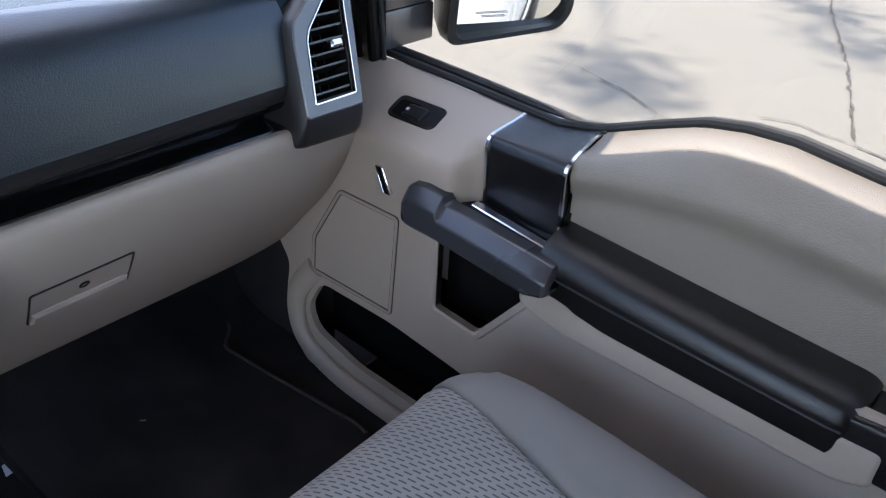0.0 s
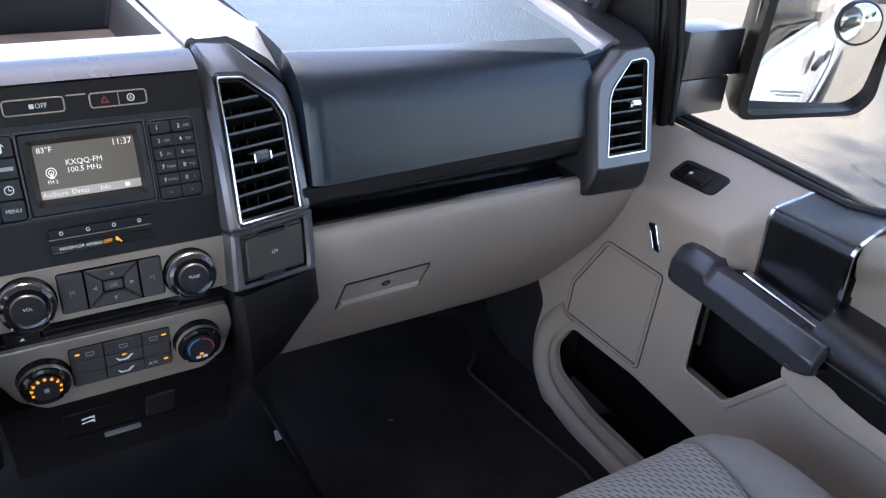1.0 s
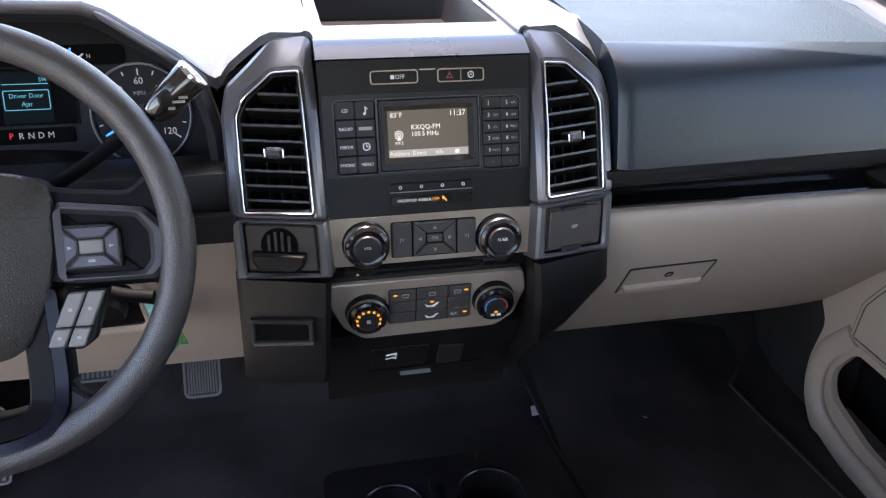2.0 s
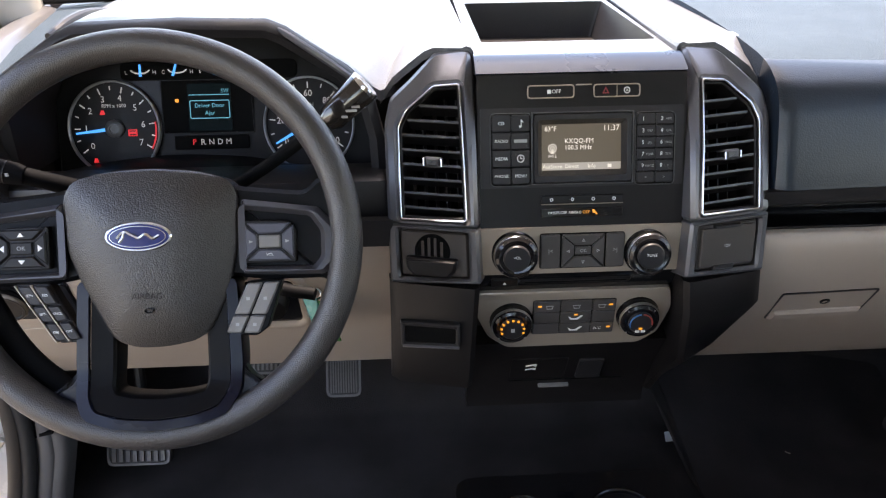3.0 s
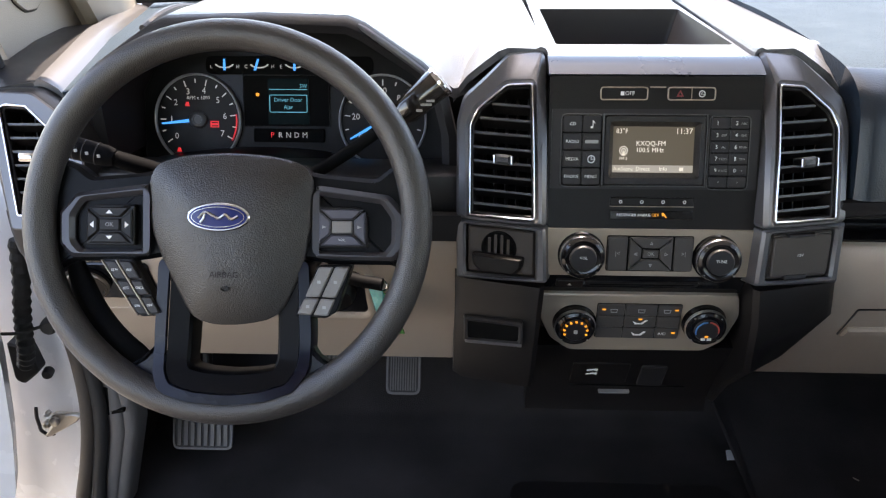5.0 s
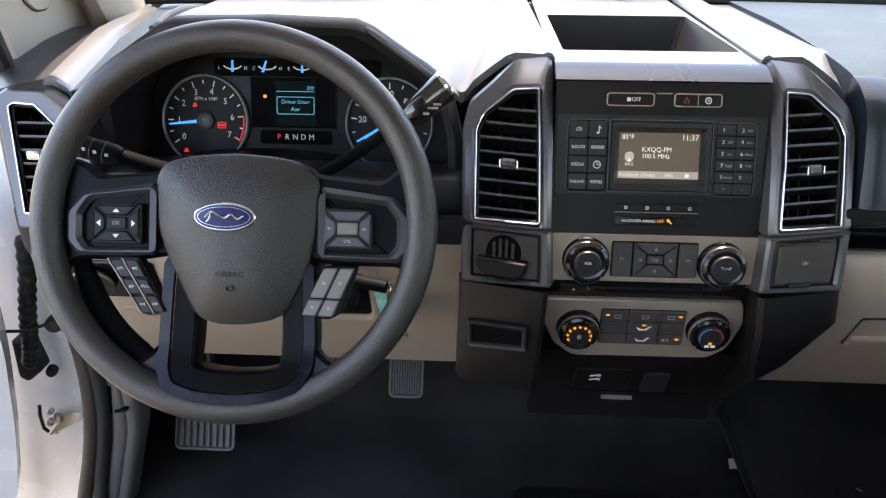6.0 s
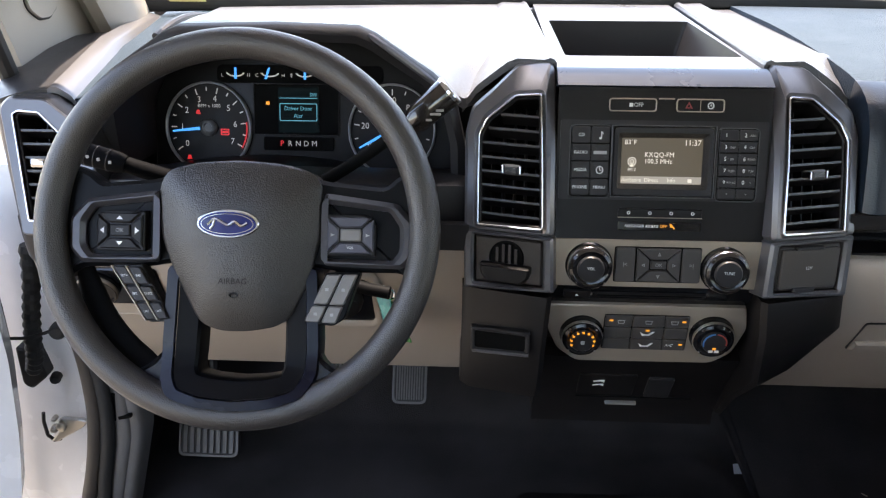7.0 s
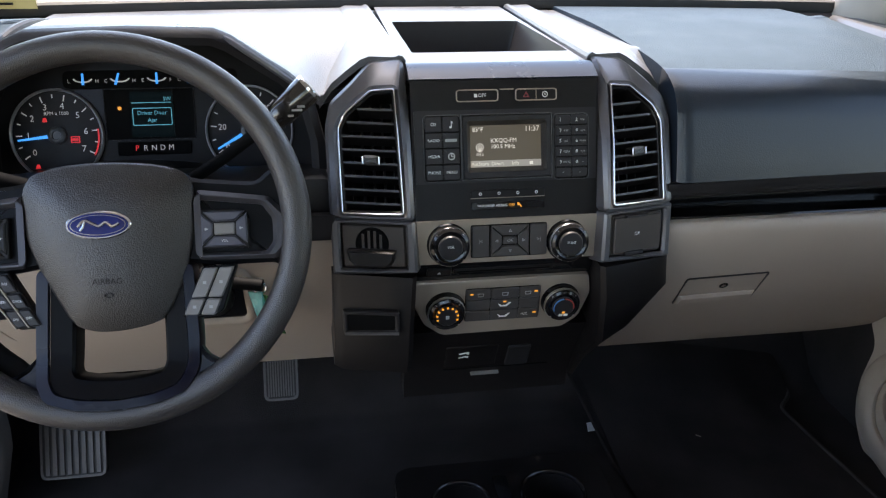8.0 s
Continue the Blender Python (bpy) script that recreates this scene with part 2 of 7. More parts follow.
DIAL_FACE = mat("dial_face", (0.0125, 0.012, 0.013), 0.45, vary=0.3, wear=30, spec=0.2)
LINING = mat("hood_lining_plastic", (0.020, 0.0155, 0.0165), 0.55, grain=0.2, vary=0.1, spec=0.3)
GRIP_GLOSS = mat("shifter_gloss", (0.017, 0.014, 0.012), 0.16, vary=0.1, spec=0.7, coat=0.6, alpha_rough=0.02)
CAP_GREY = mat("shifter_cap", (0.16, 0.165, 0.17), 0.22, metal=0.5, vary=0.05, alpha_rough=0.02)
MAT_EDGE = mat("dusty_rubber", (0.046, 0.043, 0.041), 0.75, vary=0.4, wear=22, spec=0.2)
STALK = mat("stalk_plastic", (0.004, 0.0042, 0.005), 0.6, vary=0.1, spec=0.05)
TWIG = mat("dry_twig", (0.40, 0.34, 0.27), 0.8, vary=0.2)
BARK = mat("bark", (0.14, 0.10, 0.075), 0.9, grain=0.0, size=40, vary=0.3)
LEAF = mat("leaf", (0.07, 0.10, 0.03), 0.7, vary=0.4, wear=2)

# ---------------------------------------------------------------- building tools


def thing(name, label, category, at=(0, 0, 0), group="", kind=""):
    ob = new(name)
    ob.empty_display_size = 0.05
    ob.location = at
    return tagged(ob, label, category, group, kind)


def finish(name, bm, material, sharp=35):
    bmesh.ops.remove_doubles(bm, verts=bm.verts, dist=0.00002)
    bmesh.ops.recalc_face_normals(bm, faces=bm.faces)
    me = bpy.data.meshes.new(name)
    bm.to_mesh(me)
    bm.free()
    me.materials.append(material)
    me.polygons.foreach_set("use_smooth", [True] * len(me.polygons))
    me.set_sharp_from_angle(angle=radians(sharp))
    return me


def part(name, bm, material, parent, label="", sharp=35):
    """Links a bmesh, in world places, as one mesh object under a thing or a part."""
    ob = new(name, finish(name, bm, material, sharp))
    if parent is not None:
        up, at = parent, Vector()
        while up is not None:
            at += up.location
            up = up.parent
        ob.parent = parent
        ob.data.transform(Matrix.Translation(-at))
    return tagged(ob, label)


def solo(name, bm, material, label, category, kind="", group="", sharp=35):
    ob = new(name, finish(name, bm, material, sharp))
    return tagged(ob, label, category, group, kind)


def rounded(poly, r, n=4):
    out, k = [], len(poly)
    for i in range(k):
        p = Vector(poly[i])
        a, b = Vector(poly[i - 1]) - p, Vector(poly[(i + 1) % k]) - p
        d = min(r, a.length * 0.45, b.length * 0.45)
        s, e = p + a.normalized() * d, p + b.normalized() * d
        for j in range(n + 1):
            t = j / n
            out.append(tuple(s * (1 - t) ** 2 + p * 2 * t * (1 - t) + e * t * t))
    return out


def split(poly, k):
    out, n = [], len(poly)
    for i in range(n):
        a, b = Vector(poly[i]), Vector(poly[(i + 1) % n])
        out += [tuple(a.lerp(b, j / k)) for j in range(k)]
    return out


def inset(poly, d):
    n = len(poly)
    area = sum(poly[i][0] * poly[(i + 1) % n][1] - poly[(i + 1) % n][0] * poly[i][1] for i in range(n))
    s = 1 if area > 0 else -1
    out = []
    for i in range(n):
        p, a, b = Vector(poly[i]), Vector(poly[i - 1]), Vector(poly[(i + 1) % n])
        e1, e2 = (p - a), (b - p)
        if e1.length < 1e-9 or e2.length < 1e-9:
            out.append(tuple(p))
            continue
        e1.normalize(), e2.normalize()
        n1, n2 = Vector((-e1.y, e1.x)) * s, Vector((-e2.y, e2.x)) * s
        m = (n1 + n2)
        m = m / max(0.35, m.length_squared / 2)
        out.append(tuple(p + m * d))
    return out


def rect(x0, x1, z0, z1):
    return [(x0, z0), (x1, z0), (x1, z1), (x0, z1)]


def loop(bm, poly, M, w):
    return [bm.verts.new(M(u, v, w)) for u, v in poly]


def bridge(bm, a, b):
    n = len(a)
    for i in range(n):
        bm.faces.new((a[i], a[(i + 1) % n], b[(i + 1) % n], b[i]))


def prism(bm, poly, M, w0, w1, bev=0.0):
    a = loop(bm, poly, M, w0)
    b = loop(bm, poly, M, w1 - bev)
    bridge(bm, a, b)
    if bev > 0:
        c = loop(bm, inset(poly, bev), M, w1)
        bridge(bm, b, c)
        b = c
    bm.faces.new(b)
    bm.faces.new(a[::-1])
    return bm


def plate(poly, M, w0, w1, bev=0.0):
    return prism(bmesh.new(), poly, M, w0, w1, bev)


def soft_plate(poly, M, w0, w1, r, seg=4):
    """A plate with a rounded front edge of radius r."""
    bm = bmesh.new()
    a = loop(bm, poly, M, w0)
    bm.faces.new(a[::-1])
    for i in range(seg + 1):
        t = math.pi / 2 * i / seg
        b = loop(bm, inset(poly, r * (1 - math.cos(t))), M, w1 - r + r * math.sin(t))
        bridge(bm, a, b)
        a = b
    b = loop(bm, inset(poly, r + 0.0006), M, w1)
    bridge(bm, a, b)
    bm.faces.new(b)
    return bm


def hoop(bm, outer, inner, M, w0, w1, bev=0.0, w2=None):
    """A frame: outer and inner outlines with as many points each. w2: depth of the inner wall."""
    w2 = w0 if w2 is None else w2
    o0, o1, o2 = loop(bm, outer, M, w0), loop(bm, outer, M, w1 - bev), loop(bm, inset(outer, bev), M, w1)
    i2, i1, i0 = loop(bm, inset(inner, -bev), M, w1), loop(bm, inner, M, w1 - bev), loop(bm, inner, M, w2)
    for a, b in ((o0, o1), (o1, o2), (o2, i2), (i2, i1), (i1, i0), (i0, o0)):
        bridge(bm, a, b)
    return bm


def frame_of(outer, inner, M, w0, w1, bev=0.0, w2=None):
    return hoop(bmesh.new(), outer, inner, M, w0, w1, bev, w2)


def pierced(outer, holes, M, w0, w1):
    """A flat plate with openings through it."""
    bm = bmesh.new()
    loops = []
    for poly in (outer, *holes):
        f = loop(bm, poly, M, w1)
        b = loop(bm, poly, M, w0)
        loops.append((f, b))
    for k in (0, 1):
        edges = []
        for pair in loops:
            vs = pair[k]
            edges += [bm.edges.new((vs[i], vs[(i + 1) % len(vs)])) for i in range(len(vs))]
        bmesh.ops.triangle_fill(bm, use_beauty=True, edges=edges)
    for f, b in loops:
        for i in range(len(f)):
            bm.faces.new((f[i], f[(i + 1) % len(f)], b[(i + 1) % len(f)], b[i]))
    return bm


def slab(us, vs, F, t, bm=None):
    """A sheet F(u, v, w) of thickness t, closed all round."""
    bm = bm or bmesh.new()
    g = [[[bm.verts.new(F(u, v, w)) for v in vs] for u in us] for w in (0.0, -t)]
    nu, nv = len(us), len(vs)
    for i in range(nu - 1):
        for j in range(nv - 1):
            for k in (0, 1):
                q = (g[k][i][j], g[k][i + 1][j], g[k][i + 1][j + 1], g[k][i][j + 1])
                bm.faces.new(q if k else q[::-1])
    for i in range(nu - 1):
        for j in (0, nv - 1):
            bm.faces.new((g[0][i][j], g[0][i + 1][j], g[1][i + 1][j], g[1][i][j]))
    for j in range(nv - 1):
        for i in (0, nu - 1):
            bm.faces.new((g[0][i][j], g[0][i][j + 1], g[1][i][j + 1], g[1][i][j]))
    return bm


def steps(a, b, n):
    return [a + (b - a) * i / n for i in range(n + 1)]


def box(x0, x1, y0, y1, z0, z1, bev=0.004, seg=2, bm=None):
    bm = bm or bmesh.new()
    r = bmesh.ops.create_cube(bm, size=1.0, matrix=Matrix.LocRotScale(((x0 + x1) / 2, (y0 + y1) / 2, (z0 + z1) / 2), None, (x1 - x0, y1 - y0, z1 - z0)))
    if bev > 0:
        es = {e for v in r["verts"] for e in v.link_edges}
        bmesh.ops.bevel(bm, geom=list(es), offset=bev, segments=seg, affect="EDGES", profile=0.5)
    return bm


def basis(axis):
    a = Vector(axis).normalized()
    u = a.cross(Vector((0, 0, 1)) if abs(a.z) < 0.9 else Vector((1, 0, 0))).normalized()
    return a, u, a.cross(u)


def lathe(center, axis, prof, seg=40, bm=None):
    """prof: (radius, height along the axis) rows, closed at both ends."""
    bm = bm or bmesh.new()
    a, u, v = basis(axis)
    c = Vector(center)
    rings = [[bm.verts.new(c + a * h + (u * math.cos(t) + v * math.sin(t)) * r) for t in (2 * math.pi * i / seg for i in range(seg))] for r, h in prof]
    for p, q in zip(rings, rings[1:]):
        bridge(bm, p, q)
    bm.faces.new(rings[0][::-1])
    bm.faces.new(rings[-1])
    return bm


def sweep(pts, rad, seg=16, closed=False, bm=None, squash=1.0, up=None):
    """A tube along pts; rad: one radius or one a point; squash flattens it along up."""
    bm = bm or bmesh.new()
    pts = [Vector(p) for p in pts]
    n = len(pts)
    rad = rad if isinstance(rad, (list, tuple)) else [rad] * n
    rings, u = [], None
    for i, p in enumerate(pts):
        a = pts[i - 1] if (i or closed) else p
        b = pts[(i + 1) % n] if (i < n - 1 or closed) else p
        t = (b - a).normalized()
        if up is not None:
            u = Vector(up) - t * Vector(up).dot(t)
        elif u is None:
            u = basis(t)[1]
        else:
            u = u - t * u.dot(t)
        u = u.normalized()
        v = t.cross(u)
        rings.append([bm.verts.new(p + (u * math.cos(k) * squash + v * math.sin(k)) * rad[i]) for k in (2 * math.pi * j / seg for j in range(seg))])
    for p, q in zip(rings, rings[1:]):
        bridge(bm, p, q)
    if closed:
        bridge(bm, rings[-1], rings[0])
    else:
        bm.faces.new(rings[0][::-1])
        bm.faces.new(rings[-1])
    return bm


def smooth_path(pts, k=6):
    """A Catmull-Rom curve through pts."""
    P = [Vector(p) for p in pts]
    P = [P[0] * 2 - P[1], *P, P[-1] * 2 - P[-2]]
    out = []
    for i in range(1, len(P) - 2):
        for j in range(k):
            t = j / k
            a, b, c, d = P[i - 1:i + 3]
            out.append(0.5 * (2 * b + (c - a) * t + (2 * a - 5 * b + 4 * c - d) * t * t + (3 * b - 3 * c + d - a) * t ** 3))
    out.append(P[-2])
    return out


def lettering(name, words, M, u, v, size, material, parent, w=0.0006, align="CENTER", flip=1, name_label=""):
    cu = bpy.data.curves.new("text", "FONT")
    cu.body, cu.size, cu.align_x, cu.align_y = words, size, align, "CENTER"
    cu.resolution_u = 2
    ob = bpy.data.objects.new("text", cu)
    me = bpy.data.meshes.new_from_object(ob)
    bm = bmesh.new()
    bm.from_mesh(me)
    for p in bm.verts:
        p.co = M(u + flip * p.co.x, v + p.co.y, w)
    bpy.data.objects.remove(ob)
    bpy.data.meshes.remove(me)
    return part(name, bm, material, parent, name_label)


def curve_of(rows):
    """y as a function of z, from (y, z) rows."""
    rows = sorted(rows, key=lambda r: r[1])
    zs, ys = [r[1] for r in rows], [r[0] for r in rows]

    def f(z):
        if z <= zs[0]:
            return ys[0]
        for i in range(len(zs) - 1):
            if z <= zs[i + 1]:
                return ys[i] + (ys[i + 1] - ys[i]) * (z - zs[i]) / (zs[i + 1] - zs[i])
        return ys[-1]
    return f


def wall_map(f, side=0.0, x0=0.0):
    """(x, z, out) to a place on the surface y = f(z) + side * |x - x0|, out along its normal to the rear and up."""
    def M(u, v, w=0.0):
        y = f(v) + side * abs(u - x0)
        s = (f(v + 0.004) - f(v - 0.004)) / 0.008
        n = Vector((side * (1 if u > x0 else -1), -1.0, s)).normalized()
        return Vector((u, y, v)) + n * w
    return M

# ---------------------------------------------------------------- the setting: ground, cab shell


def build_ground():
    bm = bmesh.new()
    n = 40
    xs = [-400, -150, -60, -30, *steps(-15, 15, n), 30, 60, 150, 400]
    g = [[bm.verts.new((x, y, -0.75 + 0.006 * noise.noise(Vector((x, y, 0)) * 0.7))) for y in xs] for x in xs]
    for i in range(len(xs) - 1):
        for j in range(len(xs) - 1):
            bm.faces.new((g[i][j], g[i + 1][j], g[i + 1][j + 1], g[i][j + 1]))
    ground = solo("ground", bm, GROUND, "sunlit beige concrete parking lot with dark cracks", "ground", "structure")
    rng = random.Random(4)

    def crack(points, wide):
        bm = bmesh.new()
        line = []
        for a, b in zip(points, points[1:]):
            k = max(3, int((Vector(b) - Vector(a)).length / 0.05))
            for i in range(k):
                p = Vector(a).lerp(Vector(b), i / k)
                line.append((p.x + rng.gauss(0, 0.007), p.y + rng.gauss(0, 0.007)))
        rows = []
        for (x, y), (x2, y2) in zip(line, line[1:]):
            d = Vector((y2 - y, x - x2)).normalized() * wide * rng.uniform(0.2, 1.2)
            rows.append([bm.verts.new((x + s * d.x, y + s * d.y, -0.738)) for s in (1, -1)])
        for a, b in zip(rows, rows[1:]):
            bm.faces.new((a[0], a[1], b[1], b[0]))
        part("crack", bm, CRACK, ground, "thin dark crack in the concrete")

    crack([(9.5, 1.7), (7.8, 1.2), (6.3, 0.62), (5.55, 0.38), (4.95, 0.2), (4.66, 0.09)], 0.010)
    crack([(4.66, 0.09), (4.4, -0.6), (4.2, -1.4)], 0.009)
    crack([(4.66, 0.09), (4.75, 0.5), (4.62, 0.75)], 0.006)
    crack([(4.62, 1.9), (4.45, 1.45), (4.3, 1.2), (4.15, 0.9), (4.0, 0.8)], 0.007)


build_ground()


def foot_map(u, v, w=0.0, s=-1, y0=0.215):
    """(up, back, in) on the lower windshield pillar trim."""
    return Vector((s * (0.80 - 0.055 * u - w), y0 + (0.53 - y0) * v - (0.26 + 0.20 * v) * u, 0.715 + 0.49 * u))


def build_shell():
    # floor pan: flat, then up the firewall
    prof = [(-1.5, 0.0), (0.36, 0.0), (0.42, 0.02), (0.56, 0.20), (0.64, 0.36), (0.66, 0.74)]

    def F(u, v, w):
        i = min(int(v), len(prof) - 2)
        t = v - i
        y, z = [prof[i][k] + (prof[i + 1][k] - prof[i][k]) * t for k in (0, 1)]
        return Vector((u, y, z)) + (Vector((0, 0, w)) if i < 1 else Vector((0, -w, w * 0.3)))
    bm = slab(steps(-0.80, 0.86, 16), [0, 0.5, 0.8, 1, 1.3, 1.7, 2, 2.5, 3, 3.5, 4, 5], F, 0.03)
    solo("floor", bm, CARPET, "black carpeted cab floor rising into the firewall", "floor", "structure")
    # roof, rear wall, rocker sills
    bm = slab(steps(-0.80, 0.80, 8), steps(-1.5, 0.15, 8), lambda u, v, w: Vector((u, v, 1.27 - 0.05 * (u / 0.8) ** 2 - w)), 0.05)
    solo("ceiling", bm, CEILING, "light grey felt headliner of the cab roof", "ceiling", "structure")
    bm = box(-0.86, 0.86, -1.56, -1.5, -0.1, 0.72, 0.0)
    for s in (-1, 1):
        box(s * 0.78 - 0.08, s * 0.78 + 0.08, -1.56, -1.5, 0.72, 1.24, 0.0, bm=bm)
    box(-0.70, 0.70, -1.56, -1.5, 1.16, 1.28, 0.0, bm=bm)
    solo("wall_rear", bm, BEIGE, "rear wall of the cab with a window opening", "wall", "structure")
    bm = box(-0.695, 0.695, -1.535, -1.53, 0.725, 1.155, 0.0)
    ob = solo("window_1", bm, GLASS, "clear rear cab window", "window", "structure")
    ob.visible_shadow = False
    for s in (-1, 1):
        bm = box(s * 0.80 - 0.05, s * 0.80 + 0.05, -1.5, 0.10, -0.10, 0.02, 0.012)
        solo("sill", bm, BLACK, "black plastic door sill strip", "sill", "structure")
        # rear door and rear pillar, plain
        bm = box(s * 0.87 - 0.04, s * 0.87 + 0.04, -1.56, -1.10, -0.1, 0.62, 0.01)
        solo("wall_side", bm, BEIGE, "plain beige rear side trim of the cab", "wall", "structure")
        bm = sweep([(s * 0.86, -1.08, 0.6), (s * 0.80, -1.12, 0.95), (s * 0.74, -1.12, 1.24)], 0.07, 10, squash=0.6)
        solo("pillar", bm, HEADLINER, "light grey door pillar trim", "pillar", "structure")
        bm = sweep([(s * 0.775, 0.06, 1.195), (s * 0.805, -0.25, 1.21), (s * 0.812, -0.7, 1.215), (s * 0.79, -1.5, 1.2)], 0.055, 10)
        solo("roof_rail", bm, CEILING, "light grey roof side rail above the door", "rail", "structure")
    bm = sweep([(-0.76, 0.200, 1.19), (-0.4, 0.212, 1.215), (0, 0.217, 1.23), (0.4, 0.212, 1.215), (0.76, 0.200, 1.19)], 0.055, 12, squash=0.5)
    solo("header", bm, CEILING, "light grey windshield header trim", "header", "structure")
    # windshield
    bm = slab(steps(-1, 1, 12), steps(0, 1, 8), lambda u, v, w: Vector((u * (0.80 - 0.10 * v), 0.66 - 0.10 * u * u * (1 - 0.5 * v) - 0.56 * v - w * 0.5, 0.755 + 0.49 * v + w)), 0.005)
    ob = solo("window_2", bm, GLASS, "raked clear windshield", "window", "structure")
    ob.visible_shadow = False
    bm = sweep([(u * 0.80, 0.645 - 0.10 * u * u, 0.757) for u in steps(-1, 1, 16)], 0.012, 8, squash=0.6)
    solo("windshield_seal", bm, RUBBER, "black rubber seal along the base of the windshield", "seal", "structure")
    # A-pillar trims, beige, with a darker foot
    for s in (-1, 1):
        bm = bmesh.new()
        pts = [(s * 0.79, 0.52, 0.72), (s * 0.775, 0.38, 0.88), (s * 0.755, 0.22, 1.05), (s * 0.725, 0.05, 1.21)]
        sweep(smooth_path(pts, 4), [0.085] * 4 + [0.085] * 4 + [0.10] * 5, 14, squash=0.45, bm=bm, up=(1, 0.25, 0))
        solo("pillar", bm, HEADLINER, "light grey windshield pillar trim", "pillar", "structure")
        # The unseen upper end is thickened to throw shade on the door panel.
        bm = sweep(smooth_path([(s * 0.90, 0.56, 0.68), (s * 0.885, 0.36, 0.86), (s * 0.862, 0.17, 1.04), (s * 0.83, -0.02, 1.20), (s * 0.835, -0.11, 1.225)], 4), [0.05] * 4 + [0.075] * 2 + [0.10] * 11, 12)
        solo("pillar_skin", bm, WHITE if s < 0 else BLACK, "outer skin of the windshield pillar, swollen at the top for door shade", "pillar", "structure")
        bm = slab([0.20, 0.30, 0.45, 0.66], [-0.02, 0.2, 0.4, 0.56], lambda y, z, w, s=s: Vector((s * (0.785 - w), y, z)), 0.04)
        solo("kick_wall", bm, CARPET, "black carpeted footwell side", "wall", "structure")
    # broad feet of the pillar trims
    for s, y0 in ((-1, 0.215), (1, 0.29)):
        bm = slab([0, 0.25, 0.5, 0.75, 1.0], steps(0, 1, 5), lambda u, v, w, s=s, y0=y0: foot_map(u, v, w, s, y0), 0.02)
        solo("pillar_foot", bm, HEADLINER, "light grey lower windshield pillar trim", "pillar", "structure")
        bm = sweep([(s * (0.802 - 0.055 * u), y0 - 0.012 - 0.26 * u, 0.66 + 0.545 * u) for u in steps(0, 1, 8)], 0.012, 10)
        solo("door_seal", bm, RUBBER, "black rubber seal round the door opening", "seal", "structure")
        bm = box(min(s * 0.64, s * 0.80), max(s * 0.64, s * 0.80), 0.20, 0.66, 0.50, 0.700, 0.01)
        solo("dash_end", bm, BLACK, "dark end of the dashboard carrier", "panel", "structure")
    # hood and cowl ahead of the windshield
    bm = slab(steps(-0.86, 0.86, 12), steps(0.72, 2.0, 10), lambda u, v, w: Vector((u, v, 0.69 + 0.05 * math.cos(u * 1.6) - 0.10 * ((v - 0.72) / 1.28) ** 2 + w)), 0.03)
    solo("hood", bm, WHITE, "white painted truck hood ahead of the windshield", "hood", "structure")
    bm = box(-0.86, 0.86, 0.655, 0.72, 0.66, 0.725, 0.01)
    solo("cowl", bm, BLACK, "black plastic cowl below the windshield", "cowl", "structure")
    bm = box(-0.84, 0.84, 0.67, 2.0, -0.4, 0.60, 0.02)
    solo("engine_bay", bm, WHITE, "white front body of the truck", "body", "structure")


build_shell()

# ---------------------------------------------------------------- dashboard

X0 = 0.005
face = curve_of([(0.111, 0.7475), (0.074, 0.7345), (0.0255, 0.5735), (0.016, 0.518), (0.033, 0.4855), (0.042, 0.405), (0.079, 0.342), (0.105, 0.285)])
vent_y = curve_of([(-0.02, 0.42), (-0.006, 0.50), (0.0, 0.5245), (0.0115, 0.5885), (0.04, 0.66), (0.073, 0.7225), (0.083, 0.736), (0.100, 0.748), (0.13, 0.758)])
low_y = curve_of([(0.035, 0.56), (0.037, 0.546), (0.045, 0.50), (0.066, 0.453), (0.105, 0.392), (0.150, 0.338), (0.235, 0.245)])
MS = wall_map(face)
MV0 = wall_map(vent_y, 0.26, X0)


def MV(u, v, w=0.0):
    return MV0(u, v, w) - Vector((0, 0.26 * 0.13, 0))


ML = wall_map(low_y)
MP = wall_map(lambda z: 0.022 + (z - 0.582) * 0.40)


def mirror_x(M):
    def N(u, v, w=0.0):
        p = M(-u, v, w)
        return Vector((-p.x, p.y, p.z))
    return N


